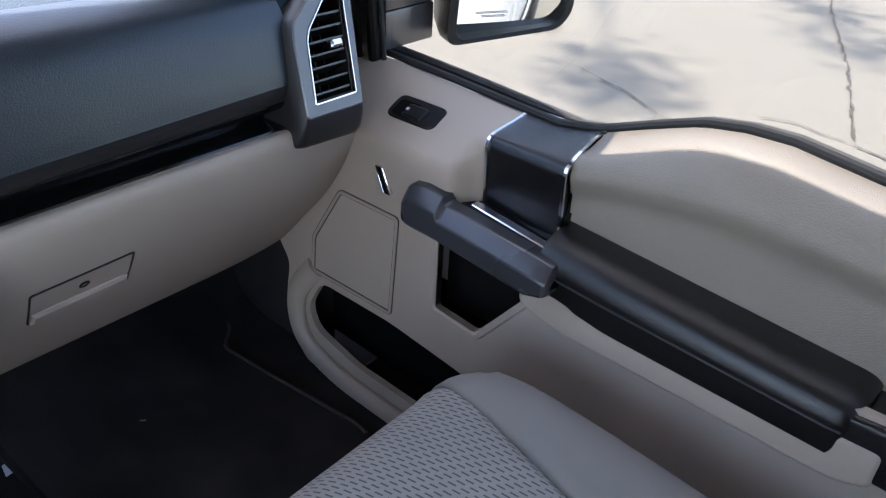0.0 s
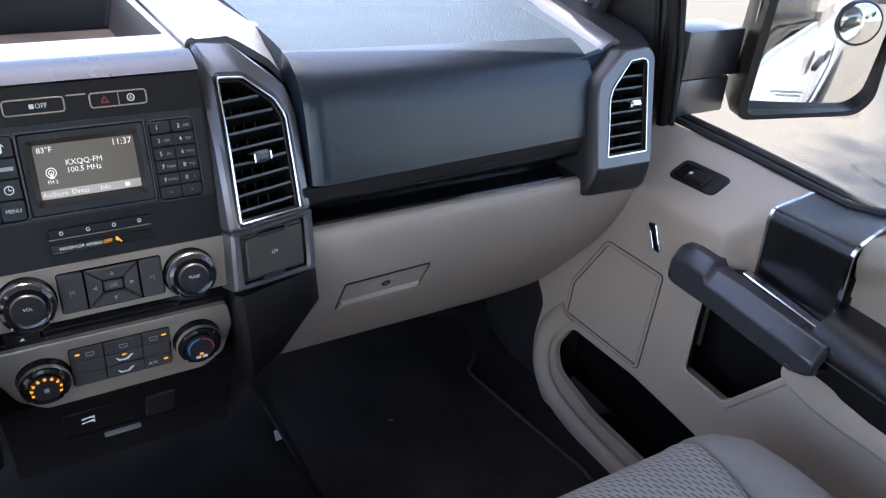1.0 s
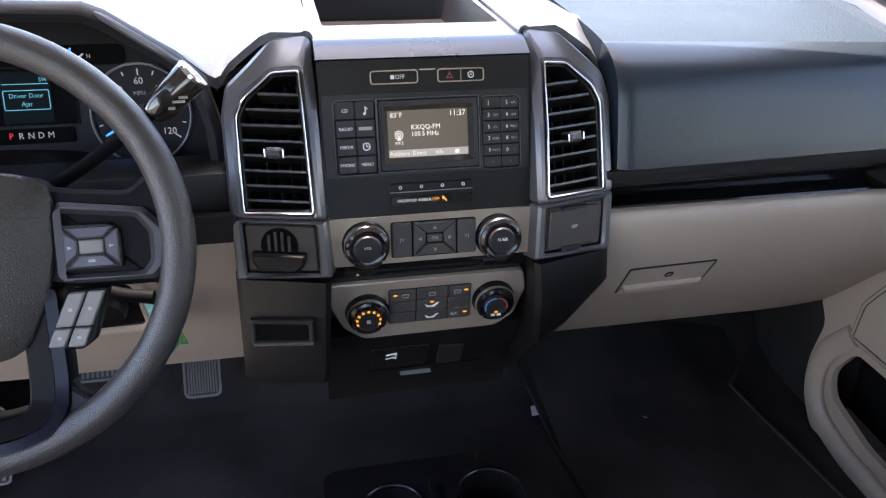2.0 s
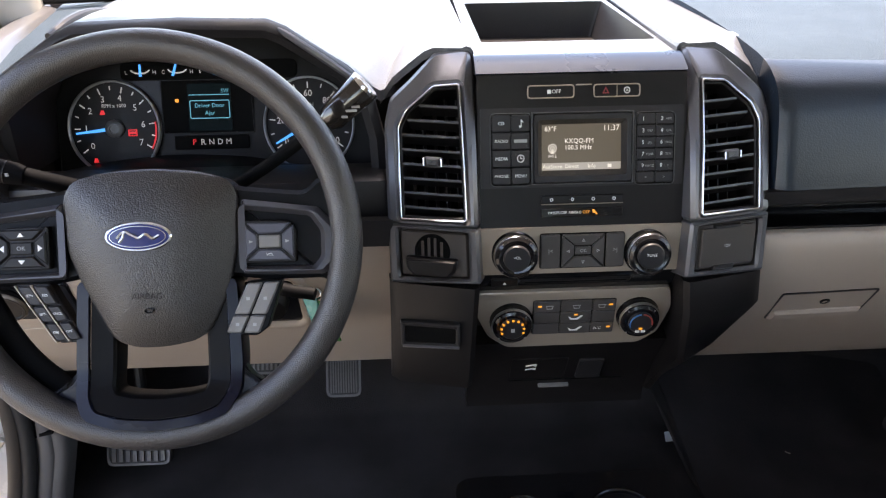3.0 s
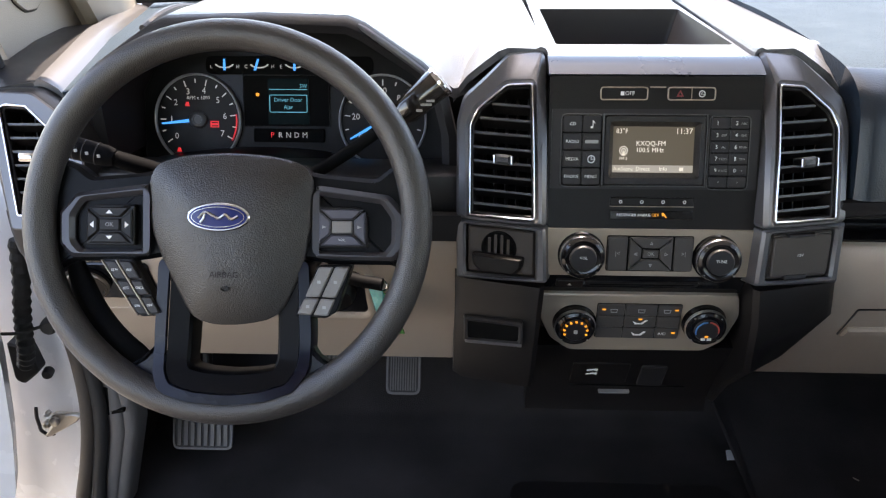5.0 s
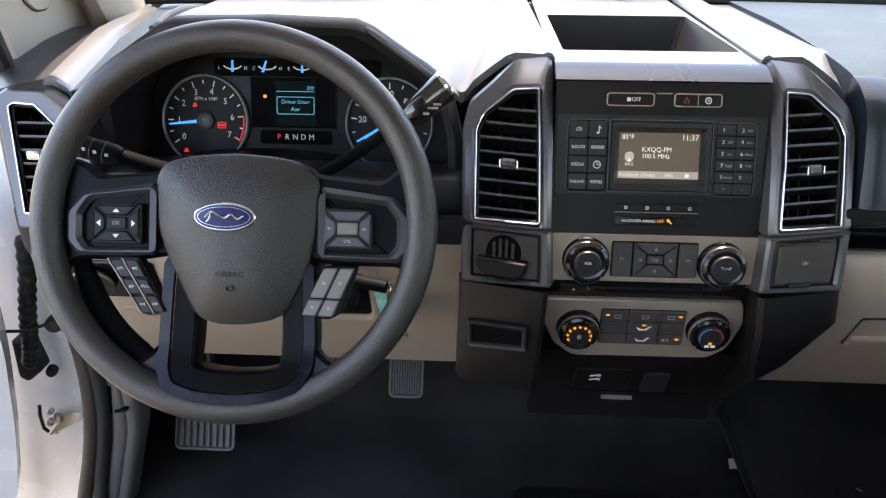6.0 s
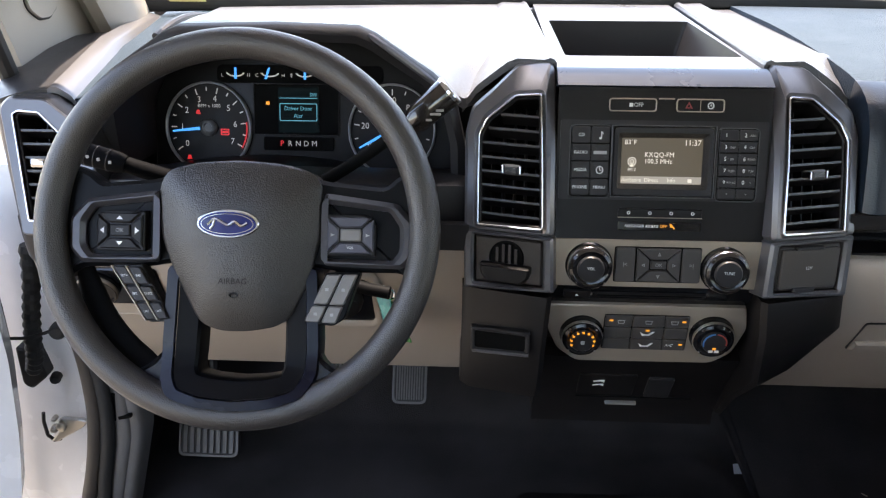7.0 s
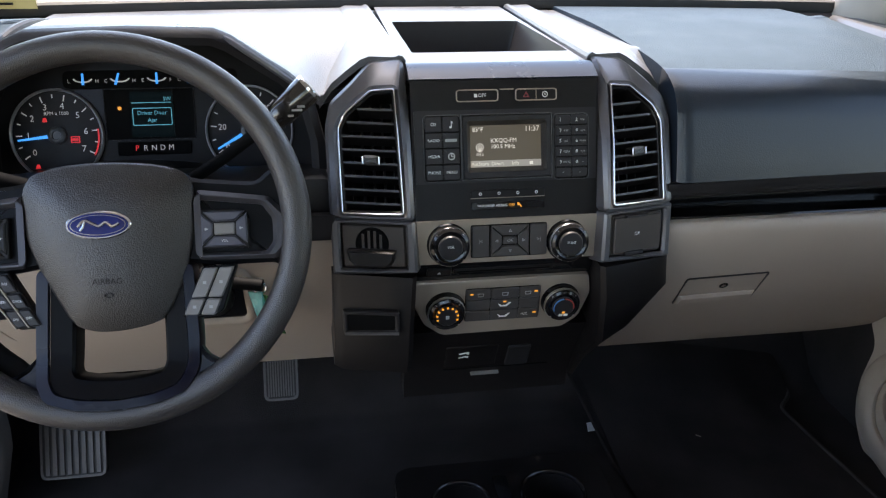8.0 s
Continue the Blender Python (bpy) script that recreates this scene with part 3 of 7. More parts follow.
def build_dash():
    dash = thing("dashboard", "dark slate vinyl dashboard with beige lower panels", "dashboard", (0, 0.3, 0.5))
    # passenger upper pad with the soft glove lid; its colours part at the sun's edge
    prof = smooth_path([(0.030, 0.6065), (0.0355, 0.628), (0.0455, 0.660), (0.0590, 0.692), (0.085, 0.7155), (0.14, 0.731), (0.30, 0.745), (0.46, 0.752), (0.64, 0.752)], 4)

    def pad(u, v, w):
        i = min(int(v), len(prof) - 2)
        p = prof[i].lerp(prof[i + 1], v - i)
        q = (prof[i + 1] - prof[i]).normalized()
        k = (u - 0.22) / 0.42
        fade = max(0.0, 1 - max(0, p.x - 0.05) / 0.45)
        y = p.x + 0.007 * max(0.0, (0.242 - u) / 0.016) ** 2 * max(0.0, 1 - max(0, p.x - 0.06) / 0.10) + 0.022 * k * fade - 0.05 * max(0, (u - 0.3)) * max(0, (p.x - 0.3)) * 2
        z = p.y + (0.010 - 0.020 * k) * min(1, max(0, (p.y - 0.603) / 0.08)) * fade
        return Vector((u, y - w * q.y, z + w * q.x))
    vs = [i / 2 for i in range(2 * (len(prof) - 1) + 1)]
    xs = [0.226, 0.230, 0.235, 0.241, 0.248, *steps(0.256, 0.62, 12), 0.640, 0.650]
    # Split past the roll, where shaded face meets sunlit top; no seam there.
    part("glove_lid", slab(xs, vs[:39], pad, 0.03), DASH, dash, "smooth dark slate lid and roll of the pad, darker copy up to the sun's edge")
    part("upper_pad", slab(xs, vs[38:], pad, 0.03), DASH_MATT_LIT, dash, "dark slate pebbled dash pad, lighter copy where the sun falls")
    # dark band and black tray slot below the lid
    scoop = smooth_path([(0.0325, 0.6050), (0.0360, 0.594), (0.0425, 0.584), (0.052, 0.574), (0.071, 0.564), (0.096, 0.555), (0.108, 0.546)], 3)
    trough = lambda u, i, w: Vector((u, scoop[int(i)].x + 0.052 * (u - 0.22) * (1 - i / (len(scoop) - 1)) - w, scoop[int(i)].y))
    part("fascia_strip", slab(steps(0.215, 0.66, 8), list(range(7)), trough, 0.012), DARK, dash, "dark band under the glove box lid", 60)
    part("fascia_scoop", slab(steps(0.215, 0.66, 8), list(range(6, len(scoop))), trough, 0.012), GLOSS, dash, "glossy black scooped tray wall", 60)
    bm = slab(steps(0.215, 0.66, 6), steps(0, 1, 4), lambda u, v, w: Vector((u, 0.054 + 0.07 * (1 - v) + w, 0.549 + 0.002 * v + w)), 0.004)
    part("tray", bm, GLOSS, dash, "narrow glossy black tray")
    part("tray_back", box(0.215, 0.66, 0.10, 0.115, 0.545, 0.60, 0.0), GLOSS, dash)
    # beige lower panel with a rolled top lip, passenger side
    prof2 = smooth_path([(0.075, 0.547), (0.052, 0.549), (0.040, 0.546), (0.036, 0.530), (0.044, 0.50), (0.064, 0.455), (0.102, 0.395), (0.150, 0.338), (0.235, 0.245), (0.26, 0.246)], 4)

    def lower(u, v, w):
        i = min(int(v), len(prof2) - 2)
        p = prof2[i].lerp(prof2[i + 1], v - i)
        q = (prof2[i + 1] - prof2[i]).normalized()
        k = max(0, (u - 0.60) / 0.15)
        return Vector((u, p.x + 0.018 * k * k + w * q.y, p.y - 0.018 * k * k * (1 if v < 14 else 0.3) - w * q.x))
    vs = [i for i in range(len(prof2))]
    part("lower_panel", slab([0.20, 0.225, *steps(0.25, 0.70, 10), 0.725, 0.74, 0.748], vs, lower, 0.02), BEIGE, dash, "beige plastic lower dash panel")
    gp = rounded([(0.2765, 0.4535), (0.3995, 0.4585), (0.4005, 0.3985), (0.2775, 0.3945)][::-1], 0.004, 2)
    part("latch_gap", frame_of(gp, inset(gp, 0.0024), ML, -0.003, 0.0022), DARK, dash)
    latch = part("glove_latch", plate(rounded([(0.278, 0.452), (0.398, 0.457), (0.399, 0.400), (0.279, 0.396)][::-1], 0.003, 2), ML, -0.004, 0.0015, 0.0015), BEIGE, dash, "beige recessed glove box latch")
    part("paddle", plate([(0.282, 0.414), (0.396, 0.418), (0.398, 0.401), (0.280, 0.397)][::-1], ML, 0.0, 0.007, 0.003), BEIGE, latch)
    c = ML(0.341, 0.433, 0.0)
    part("keyhole", lathe(c, ML(0.341, 0.433, 1) - c, [(0.0065, 0.0), (0.0065, 0.0025), (0.004, 0.003), (0.004, 0.001)], 16), BLACK, latch)
    # centre top with the open storage bin
    zt = 0.752
    outer = rect(-0.112, 0.122, 0.112, 0.66)
    hole = rounded(rect(-0.098, 0.110, 0.162, 0.445), 0.006, 3)
    flat = lambda u, v, w=0.0: Vector((u, v, zt + w - 0.006 * max(0, 0.16 - v) / 0.05))
    part("centre_top", pierced(outer, [hole], flat, -0.02, 0.0), DASH_TOP_GLARE, dash)
    bin_ = part("bin_wall", frame_of(rounded(rect(-0.101, 0.113, 0.159, 0.448), 0.006, 3), rounded(rect(-0.078, 0.086, 0.168, 0.44), 0.006, 3), flat, -0.07, -0.062, 0.0), DARK, dash)
    bm = bmesh.new()
    a = loop(bm, hole, flat, -0.001)
    b = loop(bm, rounded(rect(-0.088, 0.094, 0.166, 0.44), 0.006, 3), flat, -0.064)
    bridge(bm, a, b)
    part("bin_liner", bm, DARK, dash)
    bm = box(-0.1, 0.11, 0.16, 0.447, zt - 0.075, zt - 0.066, 0.0)
    for i in range(26):
        y = 0.175 + i * 0.0102
        box(-0.085, 0.092, y, y + 0.005, zt - 0.066, zt - 0.063, 0.0, bm=bm)
    part("bin_mat", bm, RUBBER, dash, "ribbed black rubber bin mat")
    # side rails that run on forward from the two tall vents
    for s in (-1, 1):
        prof3 = [(0.116, 0.7515), (0.119, 0.7555), (0.124, 0.757), (0.129, 0.7545), (0.161, 0.7555), (0.172, 0.751), (0.190, 0.737), (0.208, 0.722), (0.224, 0.70)]

        def rail(u, v, w, s=s):
            i = min(int(v), len(prof3) - 2)
            t = v - i
            x, z = [prof3[i][k] + (prof3[i + 1][k] - prof3[i][k]) * t for k in (0, 1)]
            bow = 0.02 * max(0, u - 0.15)
            if s > 0 and i > 4:
                z += (0.7455 - z) * min(1.0, max(0.0, (u - 0.10) / 0.10))
            return Vector((X0 + s * (x + bow), u + 0.012 * (i / 8), z + w))
        part("rail", slab([0.1165, 0.12, 0.15, 0.2, 0.25, 0.35, 0.5, 0.65], [i for i in range(len(prof3))], rail, 0.01), DASH_TOP_GLARE, dash, "smooth dash top rail, grey paled for sun glare")
    # body that fills the dash from behind, below the visible skins
    bm = box(-0.72, 0.74, 0.26, 0.60, 0.26, 0.70, 0.02)
    part("carrier", bm, BLACK, dash)
    # driver upper pad: flat skirt, then the instrument hood
    arch = [(-0.650, 0.640), (-0.648, 0.700), (-0.628, 0.742), (-0.560, 0.785), (-0.540, 0.794), (-0.43, 0.797), (-0.335, 0.794), (-0.316, 0.786), (-0.252, 0.742), (-0.226, 0.715), (-0.214, 0.66), (-0.212, 0.58)]
    inner = [(-0.630, 0.620), (-0.630, 0.690), (-0.612, 0.730), (-0.552, 0.768), (-0.535, 0.775), (-0.43, 0.778), (-0.338, 0.775), (-0.322, 0.768), (-0.264, 0.730), (-0.242, 0.705), (-0.232, 0.66), (-0.230, 0.58)]
    bm = bmesh.new()
    rows = []
    for y, ring, dz in ((0.235, inner, -0.012), (0.13, inner, -0.002), (0.095, inner, 0.0), (0.088, [(a[0] * 0.5 + b[0] * 0.5, a[1] * 0.5 + b[1] * 0.5) for a, b in zip(arch, inner)], 0.0), (0.094, arch, -0.002), (0.106, arch, 0.0)):
        rows.append([bm.verts.new((x, y, z + dz)) for x, z in ring])
    lining = bmesh.new()
    inside = [[lining.verts.new(v.co) for v in row] for row in rows[:3]]
    for m, rr in ((lining, inside), (bm, rows[2:])):
        for a, b in zip(rr, rr[1:]):
            for i in range(len(a) - 1):
                m.faces.new((a[i], a[i + 1], b[i + 1], b[i]))
    for row in rows[:2]:
        for v in row:
            bm.verts.remove(v)
    part("hood_lining", lining, LINING, dash, "black lining inside the instrument hood", 50)
    stripe = [(-0.322, 0.0900, 0.7860), (-0.316, 0.0880, 0.7822), (-0.293, 0.0872, 0.7660), (-0.268, 0.0870, 0.7480), (-0.246, 0.0870, 0.7310), (-0.238, 0.0880, 0.7220)]
    part("trim_stripe", sweep(stripe, [0.0016, 0.0036, 0.0042, 0.0042, 0.0036, 0.0016], 8), BEZEL, dash, "light satin stripe along the hood edge")
    part("hood_lip", bm, DARK, dash, "dark rolled lip of the instrument hood", 50)
    crest = curve_of([(z, x) for x, z in arch[1:11]])
    ease = lambda t: max(0.0, min(1.0, t)) ** 2 * (3 - 2 * max(0.0, min(1.0, t)))

    def skin(u, v, w):
        """Top of the driver side: the hood's crest melts into the flat pad towards the windshield."""
        k = ease((u + 0.30) / 0.075)
        s = (1 - k) * ease((v - 0.15) / 0.36) + k * ease((v - 0.075) / 0.21)
        h = crest(u) if u < -0.226 else 0.715 - 0.009 * min(1.0, (u + 0.226) / 0.008)
        back = 1.6 * max(0.0, u + 0.228) * max(0.0, 1 - (v - 0.1045) / 0.45)
        return Vector((u, v + back, h * (1 - s) + 0.7515 * s + w))
    xs = [-0.646, -0.640, -0.628, -0.605, -0.58, -0.56, -0.55, -0.54, *steps(-0.52, -0.345, 6), -0.335, -0.325, -0.316, *steps(-0.30, -0.252, 4), -0.240, -0.226, -0.218, -0.20, -0.18, -0.158]
    part("instrument_hood", slab(xs, [0.1045, 0.115, 0.13, 0.15, 0.17, 0.19, 0.215, 0.25, 0.29, 0.33, 0.38, 0.43, 0.48, 0.53, 0.60, 0.65], skin, 0.012), DASH_TOP_GLARE, dash, "pebbled slate hood and pad over the instruments, paled for sun glare", 40)
    # raised fold where the hood meets the pad on the door side
    part("hood_fold", sweep(smooth_path([(-0.574, 0.116, 0.777), (-0.566, 0.16, 0.786), (-0.556, 0.205, 0.788), (-0.545, 0.26, 0.780)], 4), [0.0045, 0.005, 0.0055, 0.006, 0.006, 0.006, 0.006, 0.0055, 0.005, 0.0045, 0.004, 0.003, 0.002], 10), DARK, dash, "dark fold at the corner of the hood")
    # wings of the pad beside the hood
    bm = slab(steps(0, 1, 4), [0.10, 0.16, 0.3, 0.45, 0.6], lambda u, v, w: Vector((-0.645 - (0.035 + 0.14 * (v - 0.10)) * u, v, 0.706 + 0.13 * (min(v, 0.30) - 0.10) + 0.03 * max(0, v - 0.30) + 0.006 * (1 - u) + w)), 0.03)
    part("upper_pad", bm, DASH_MATT_LIT, dash)
    bm = slab(steps(0, 1, 4), [0.094, 0.12, 0.16, 0.3, 0.45, 0.58], lambda u, v, w: Vector((0.640 + (0.040 + 0.14 * (v - 0.10)) * u, v, 0.697 + 0.012 * u + 0.12 * (min(v, 0.30) - 0.10) + 0.02 * max(0, v - 0.30) + 0.004 * (1 - u) + w)), 0.04)
    part("upper_pad", bm, DASH_MATT_LIT, dash)
    # driver lower panel
    bm = slab(steps(-0.735, -0.205, 12), steps(0.556, 0.283, 10), lambda u, v, w: ML(u, v, w), 0.02)
    part("lower_panel", bm, BEIGE, dash, "beige plastic knee panel below the steering column")
    part("mid_panel", box(-0.66, -0.21, 0.055, 0.12, 0.545, 0.625, 0.01), DARK, dash)
    part("seam", plate([(-0.70, 0.345), (-0.585, 0.345), (-0.625, 0.415), (-0.63, 0.43), (-0.70, 0.43)], ML, -0.002, 0.0012, 0.0008), BEIGE, dash)
    opening = split(rounded(rect(-0.412, -0.325, 0.428, 0.508), 0.014, 4), 3)
    rc = part("ignition_recess", slab(steps(-0.412, -0.325, 8), steps(0.430, 0.506, 8), lambda u, v, w: ML(u, v, w + 0.0015), 0.002), GLOSS, dash, "glossy black recess round the ignition")
    part("recess_frame", frame_of(inset(opening, -0.013), opening, ML, -0.002, 0.0065, 0.004), BEIGE, dash, "raised beige edge of the recess", 60)
    c = ML(-0.362, 0.474, 0.0)
    ax = ML(-0.362, 0.474, 1.0) - c
    part("ignition_lock", lathe(c, ax, [(0.026, 0.0), (0.025, 0.010), (0.022, 0.016), (0.014, 0.018)], 28), BLACK, rc, "black ignition lock")
    part("knee_band", slab(steps(-0.735, -0.207, 12), steps(0.585, 0.553, 4), lambda u, v, w: ML(u, v, w + 0.004), 0.012), DARK, dash, "dark grey band above the knee panel")
    return dash


DASHBOARD = build_dash()


def build_vent(side):
    """One tall centre vent with its gunmetal surround; side -1 or 1."""
    X = lambda d: X0 + side * d
    v = thing("air_vent", "tall dashboard air vent with gunmetal surround and chrome trim", "air vent", (X(0.165), 0.05, 0.65), "tall air vents")
    outer = [(X(0.120), 0.756), (X(0.162), 0.753), (X(0.2125), 0.709), (X(0.2195), 0.682), (X(0.2185), 0.581), (X(0.119), 0.581)]
    inner = [(X(0.134), 0.726), (X(0.1635), 0.723), (X(0.195), 0.698), (X(0.2045), 0.681), (X(0.204), 0.586), (X(0.130), 0.588)]
    O, I = split(rounded(outer, 0.006, 3), 2), split(rounded(inner, 0.004, 3), 2)
    part("surround", frame_of(O, I, MV, -0.055, 0.0, 0.004, -0.02), BEZEL, v, "gunmetal grey surround")
    part("chrome_trim", frame_of(I, inset(I, 0.0022), MV, -0.01, 0.0012, 0.0006), CHROME, v, "thin chrome trim")
    part("throat", frame_of(inset(I, 0.0018), inset(I, 0.0045), MV, -0.05, -0.003, 0.001), BLACK, v)
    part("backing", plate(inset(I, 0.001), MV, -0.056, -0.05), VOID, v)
    for i in range(8):
        z = 0.601 + i * 0.0148
        a, b = 0.1335, 0.2015
        if z > 0.681:
            b = 0.2015 - (z - 0.681) * 0.9
        a = 0.1305 + 0.0045 * (z - 0.588) / 0.138
        bm = slab([X(a), X(b)], [0, 1], lambda u, q, w, z=z: MV(u, z + w - 0.006 * q, -0.006 - 0.016 * q), 0.0022)
        sl = part("slat", bm, BLACK, v)
        part("slat_edge", slab([X(a), X(b)], [0, 1], lambda u, q, w, z=z: MV(u, z + w + 0.0002 - 0.0006 * q, -0.0052 - 0.0012 * q), 0.0024), SLAT, sl, "grey slat edge")
    for i in range(5):
        d = 0.1445 + i * 0.0125
        top = 0.715 if d < 0.17 else 0.69
        bm = slab([0.592, top], [0, 1], lambda u, q, w, d=d: MV(X(d + w), u, -0.026 - 0.016 * q), 0.0012)
        part("vane", bm, BLACK, v)
    c = [(X(0.1565), 0.642), (X(0.1745), 0.642), (X(0.1745), 0.653), (X(0.1565), 0.653)]
    part("lever", plate(rounded(c, 0.003, 3), MV, -0.010, 0.007, 0.003), SLAT, v, "grey lever with chrome sides")
    for d in (0.1560, 0.1750):
        part("chrome_trim", plate(rect(X(d) - 0.0009, X(d) + 0.0009, 0.643, 0.651), MV, -0.008, 0.0075, 0.001), CHROME, v)
    # pocket frame below
    o2 = [(X(0.119), 0.5808), (X(0.2185), 0.5808), (X(0.2175), 0.512), (X(0.116), 0.5185)]
    i2 = [(X(0.1295), 0.576), (X(0.2075), 0.575), (X(0.2065), 0.5195), (X(0.1285), 0.5225)]
    part("pocket_frame", frame_of(split(rounded(o2, 0.003, 3), 2), split(rounded(i2, 0.003, 3), 2), MV, -0.055, 0.0, 0.003, -0.012), BEZEL, v)
    p = part("pocket_plate", plate(rounded(inset(i2, 0.0015), 0.003, 3), MV, -0.014, -0.0045, 0.002), POCKET, v)
    if side < 0:
        c = MV(X(0.170), 0.551, -0.0045)
        ax = MV(X(0.170), 0.551, 1.0) - c
        part("socket", lathe(c, ax, [(0.0205, -0.002), (0.0205, 0.0006), (0.0195, 0.0012), (0.0185, 0.0004)], 32), VOID, p)
        for i in range(4):
            u = X(0.170 + (i - 1.5) * 0.007)
            part("fin", plate(rect(u - 0.0014, u + 0.0014, 0.551 - 0.012, 0.551 + (0.0155 if 0 < i < 3 else 0.0115)), MV, -0.0095, -0.0025), POCKET, p)
        lip = [(X(0.199), 0.545), (X(0.141), 0.545), (X(0.143), 0.532), (X(0.152), 0.5235), (X(0.188), 0.5235), (X(0.197), 0.532)]
        part("lip", plate(rounded(lip, 0.003, 3), MV, -0.005, 0.007, 0.003), BLACK, p, "dark curved lip of the coin holder")
    else:
        part("cover", plate(rounded([(X(0.134), 0.5715), (X(0.203), 0.570), (X(0.202), 0.525), (X(0.133), 0.527)], 0.003, 3), MV, -0.006, -0.0005, 0.0012), POCKET, p, "hinged power outlet cover")
        part("hinge", plate([(X(0.15), 0.5735), (X(0.182), 0.5725), (X(0.182), 0.569), (X(0.15), 0.570)], MV, -0.006, 0.001, 0.0008), DARK, p)
        part("tab", plate([(X(0.15), 0.528), (X(0.176), 0.527), (X(0.176), 0.522), (X(0.15), 0.523)], MV, -0.006, 0.001, 0.0008), DARK, p)
        lettering("print", "12V", MV, X(0.166), 0.549, 0.0052, PRINT, p, 0.0002)
    return v


build_vent(-1)
build_vent(1)


def build_corner_vent(side):
    M = MP if side > 0 else mirror_x(MP)
    X = lambda d: side * d
    v = thing("corner_vent", "narrow corner air vent with gunmetal surround and chrome trim", "air vent", (X(0.69), 0.05, 0.65), "corner air vents")
    inner = [(0.660, 0.655), (0.667, 0.667), (0.705, 0.700), (0.730, 0.7015), (0.7375, 0.697), (0.7175, 0.5815), (0.6455, 0.5815)]
    front = [(0.641, 0.660), (0.648, 0.679), (0.698, 0.713), (0.743, 0.714), (0.752, 0.703), (0.7245, 0.567), (0.629, 0.568)]
    back = [(0.634, 0.655), (0.641, 0.683), (0.694, 0.723), (0.752, 0.721), (0.770, 0.700), (0.728, 0.533), (0.617, 0.537)]
    I, O, K = [rounded([(X(p), q) for p, q in ring], r, 4) for ring, r in ((inner, 0.003), (front, 0.006), (back, 0.014))]
    between = lambda k: [(p[0] + (q[0] - p[0]) * k, p[1] + (q[1] - p[1]) * k) for p, q in zip(K, O)]
    bm = bmesh.new()
    rows = [loop(bm, K, M, -0.10), loop(bm, K, M, -0.026), loop(bm, between(0.12), M, -0.0195), loop(bm, between(0.40), M, -0.0120), loop(bm, between(0.75), M, -0.0050), loop(bm, O, M, -0.0022), loop(bm, inset(O, 0.001), M, -0.0040)]
    for p, q in zip(rows, rows[1:]):
        bridge(bm, p, q)
    part("body", bm, DARK, v, "dark grey rounded vent body", 50)
    bm = bmesh.new()
    rows = [loop(bm, O, M, -0.004), loop(bm, O, M, -0.0015), loop(bm, inset(O, 0.0018), M, 0.0004), loop(bm, I, M, 0.0), loop(bm, I, M, -0.02)]
    for p, q in zip(rows, rows[1:]):
        bridge(bm, p, q)
    part("surround", bm, BEZEL, v, "gunmetal grey surround", 35)
    part("chrome_trim", frame_of(I, inset(I, 0.0024), M, -0.01, 0.0015, 0.0006), CHROME, v)
    part("throat", frame_of(inset(I, 0.002), inset(I, 0.005), M, -0.05, -0.003, 0.001), BLACK, v)
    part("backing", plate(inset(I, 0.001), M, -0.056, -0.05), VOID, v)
    for i in range(7):
        z = 0.594 + i * 0.0145
        k = (z - 0.5815) / 0.12
        a = 0.648 + 0.018 * k + (0.9 * max(0, z - 0.667))
        b = 0.7150 + 0.02 * k
        bm = slab([X(a), X(b)], [0, 1], lambda u, q, w, z=z: M(u, z + w - 0.006 * q, -0.006 - 0.016 * q), 0.0022)
        sl = part("slat", bm, BLACK, v)
        part("slat_edge", slab([X(a), X(b)], [0, 1], lambda u, q, w, z=z: M(u, z + w + 0.0002 - 0.0006 * q, -0.0052 - 0.0012 * q), 0.0024), SLAT, sl, "grey slat edge")
    for i in range(4):
        d = 0.664 + i * 0.0155
        bm = slab([0.588, 0.69 if i > 1 else 0.66], [0, 1], lambda u, q, w, d=d: M(X(d + w + (u - 0.588) * 0.15), u, -0.026 - 0.016 * q), 0.0012)
        part("vane", bm, BLACK, v)
    part("lever", plate(rounded([(X(0.692), 0.640), (X(0.712), 0.640), (X(0.713), 0.649), (X(0.693), 0.649)], 0.003, 3), M, -0.010, 0.008, 0.003), CHROME, v)
    # raised strip that runs from the surround to the windshield, and the dark end cap beside it
    top = lambda y: 0.7215 + 0.12 * (min(y, 0.30) - 0.10)
    near = lambda y: max(0.0, 1 - (y - 0.10) / 0.20)
    prof = [(0.006, -0.020, -0.012), (0.012, -0.010, -0.004), (0.016, -0.007, -0.002), (0.028, 0.0, 0.0), (0.035, 0.001, 0.001), (0.040, -0.003, -0.002)]
    bm = slab([0.0985, 0.13, 0.18, 0.24, 0.30, 0.40, 0.54], list(range(len(prof))), lambda y, i, w: Vector((X(0.667 + 0.14 * (y - 0.10) + prof[int(i)][0]), y, top(y) + prof[int(i)][1] * near(y) + prof[int(i)][2] * (1 - near(y)) + w)), 0.008)
    part("strip", bm, BEZEL, v, "smooth grey strip running to the windshield", 30)
    bm = slab([0.0990, 0.11, 0.16, 0.22, 0.28, 0.36], steps(0, 1, 4), lambda y, k, w: Vector((X(0.704 + 0.14 * (y - 0.10) + (0.088 - 0.03 * max(0, 0.14 - y) / 0.05) * k), y, top(y) - 0.003 - 0.012 * k * k + w)), 0.03)
    part("end_cap", bm, DARK, v, "dark dashboard end cap")
    return v


build_corner_vent(1)
build_corner_vent(-1)

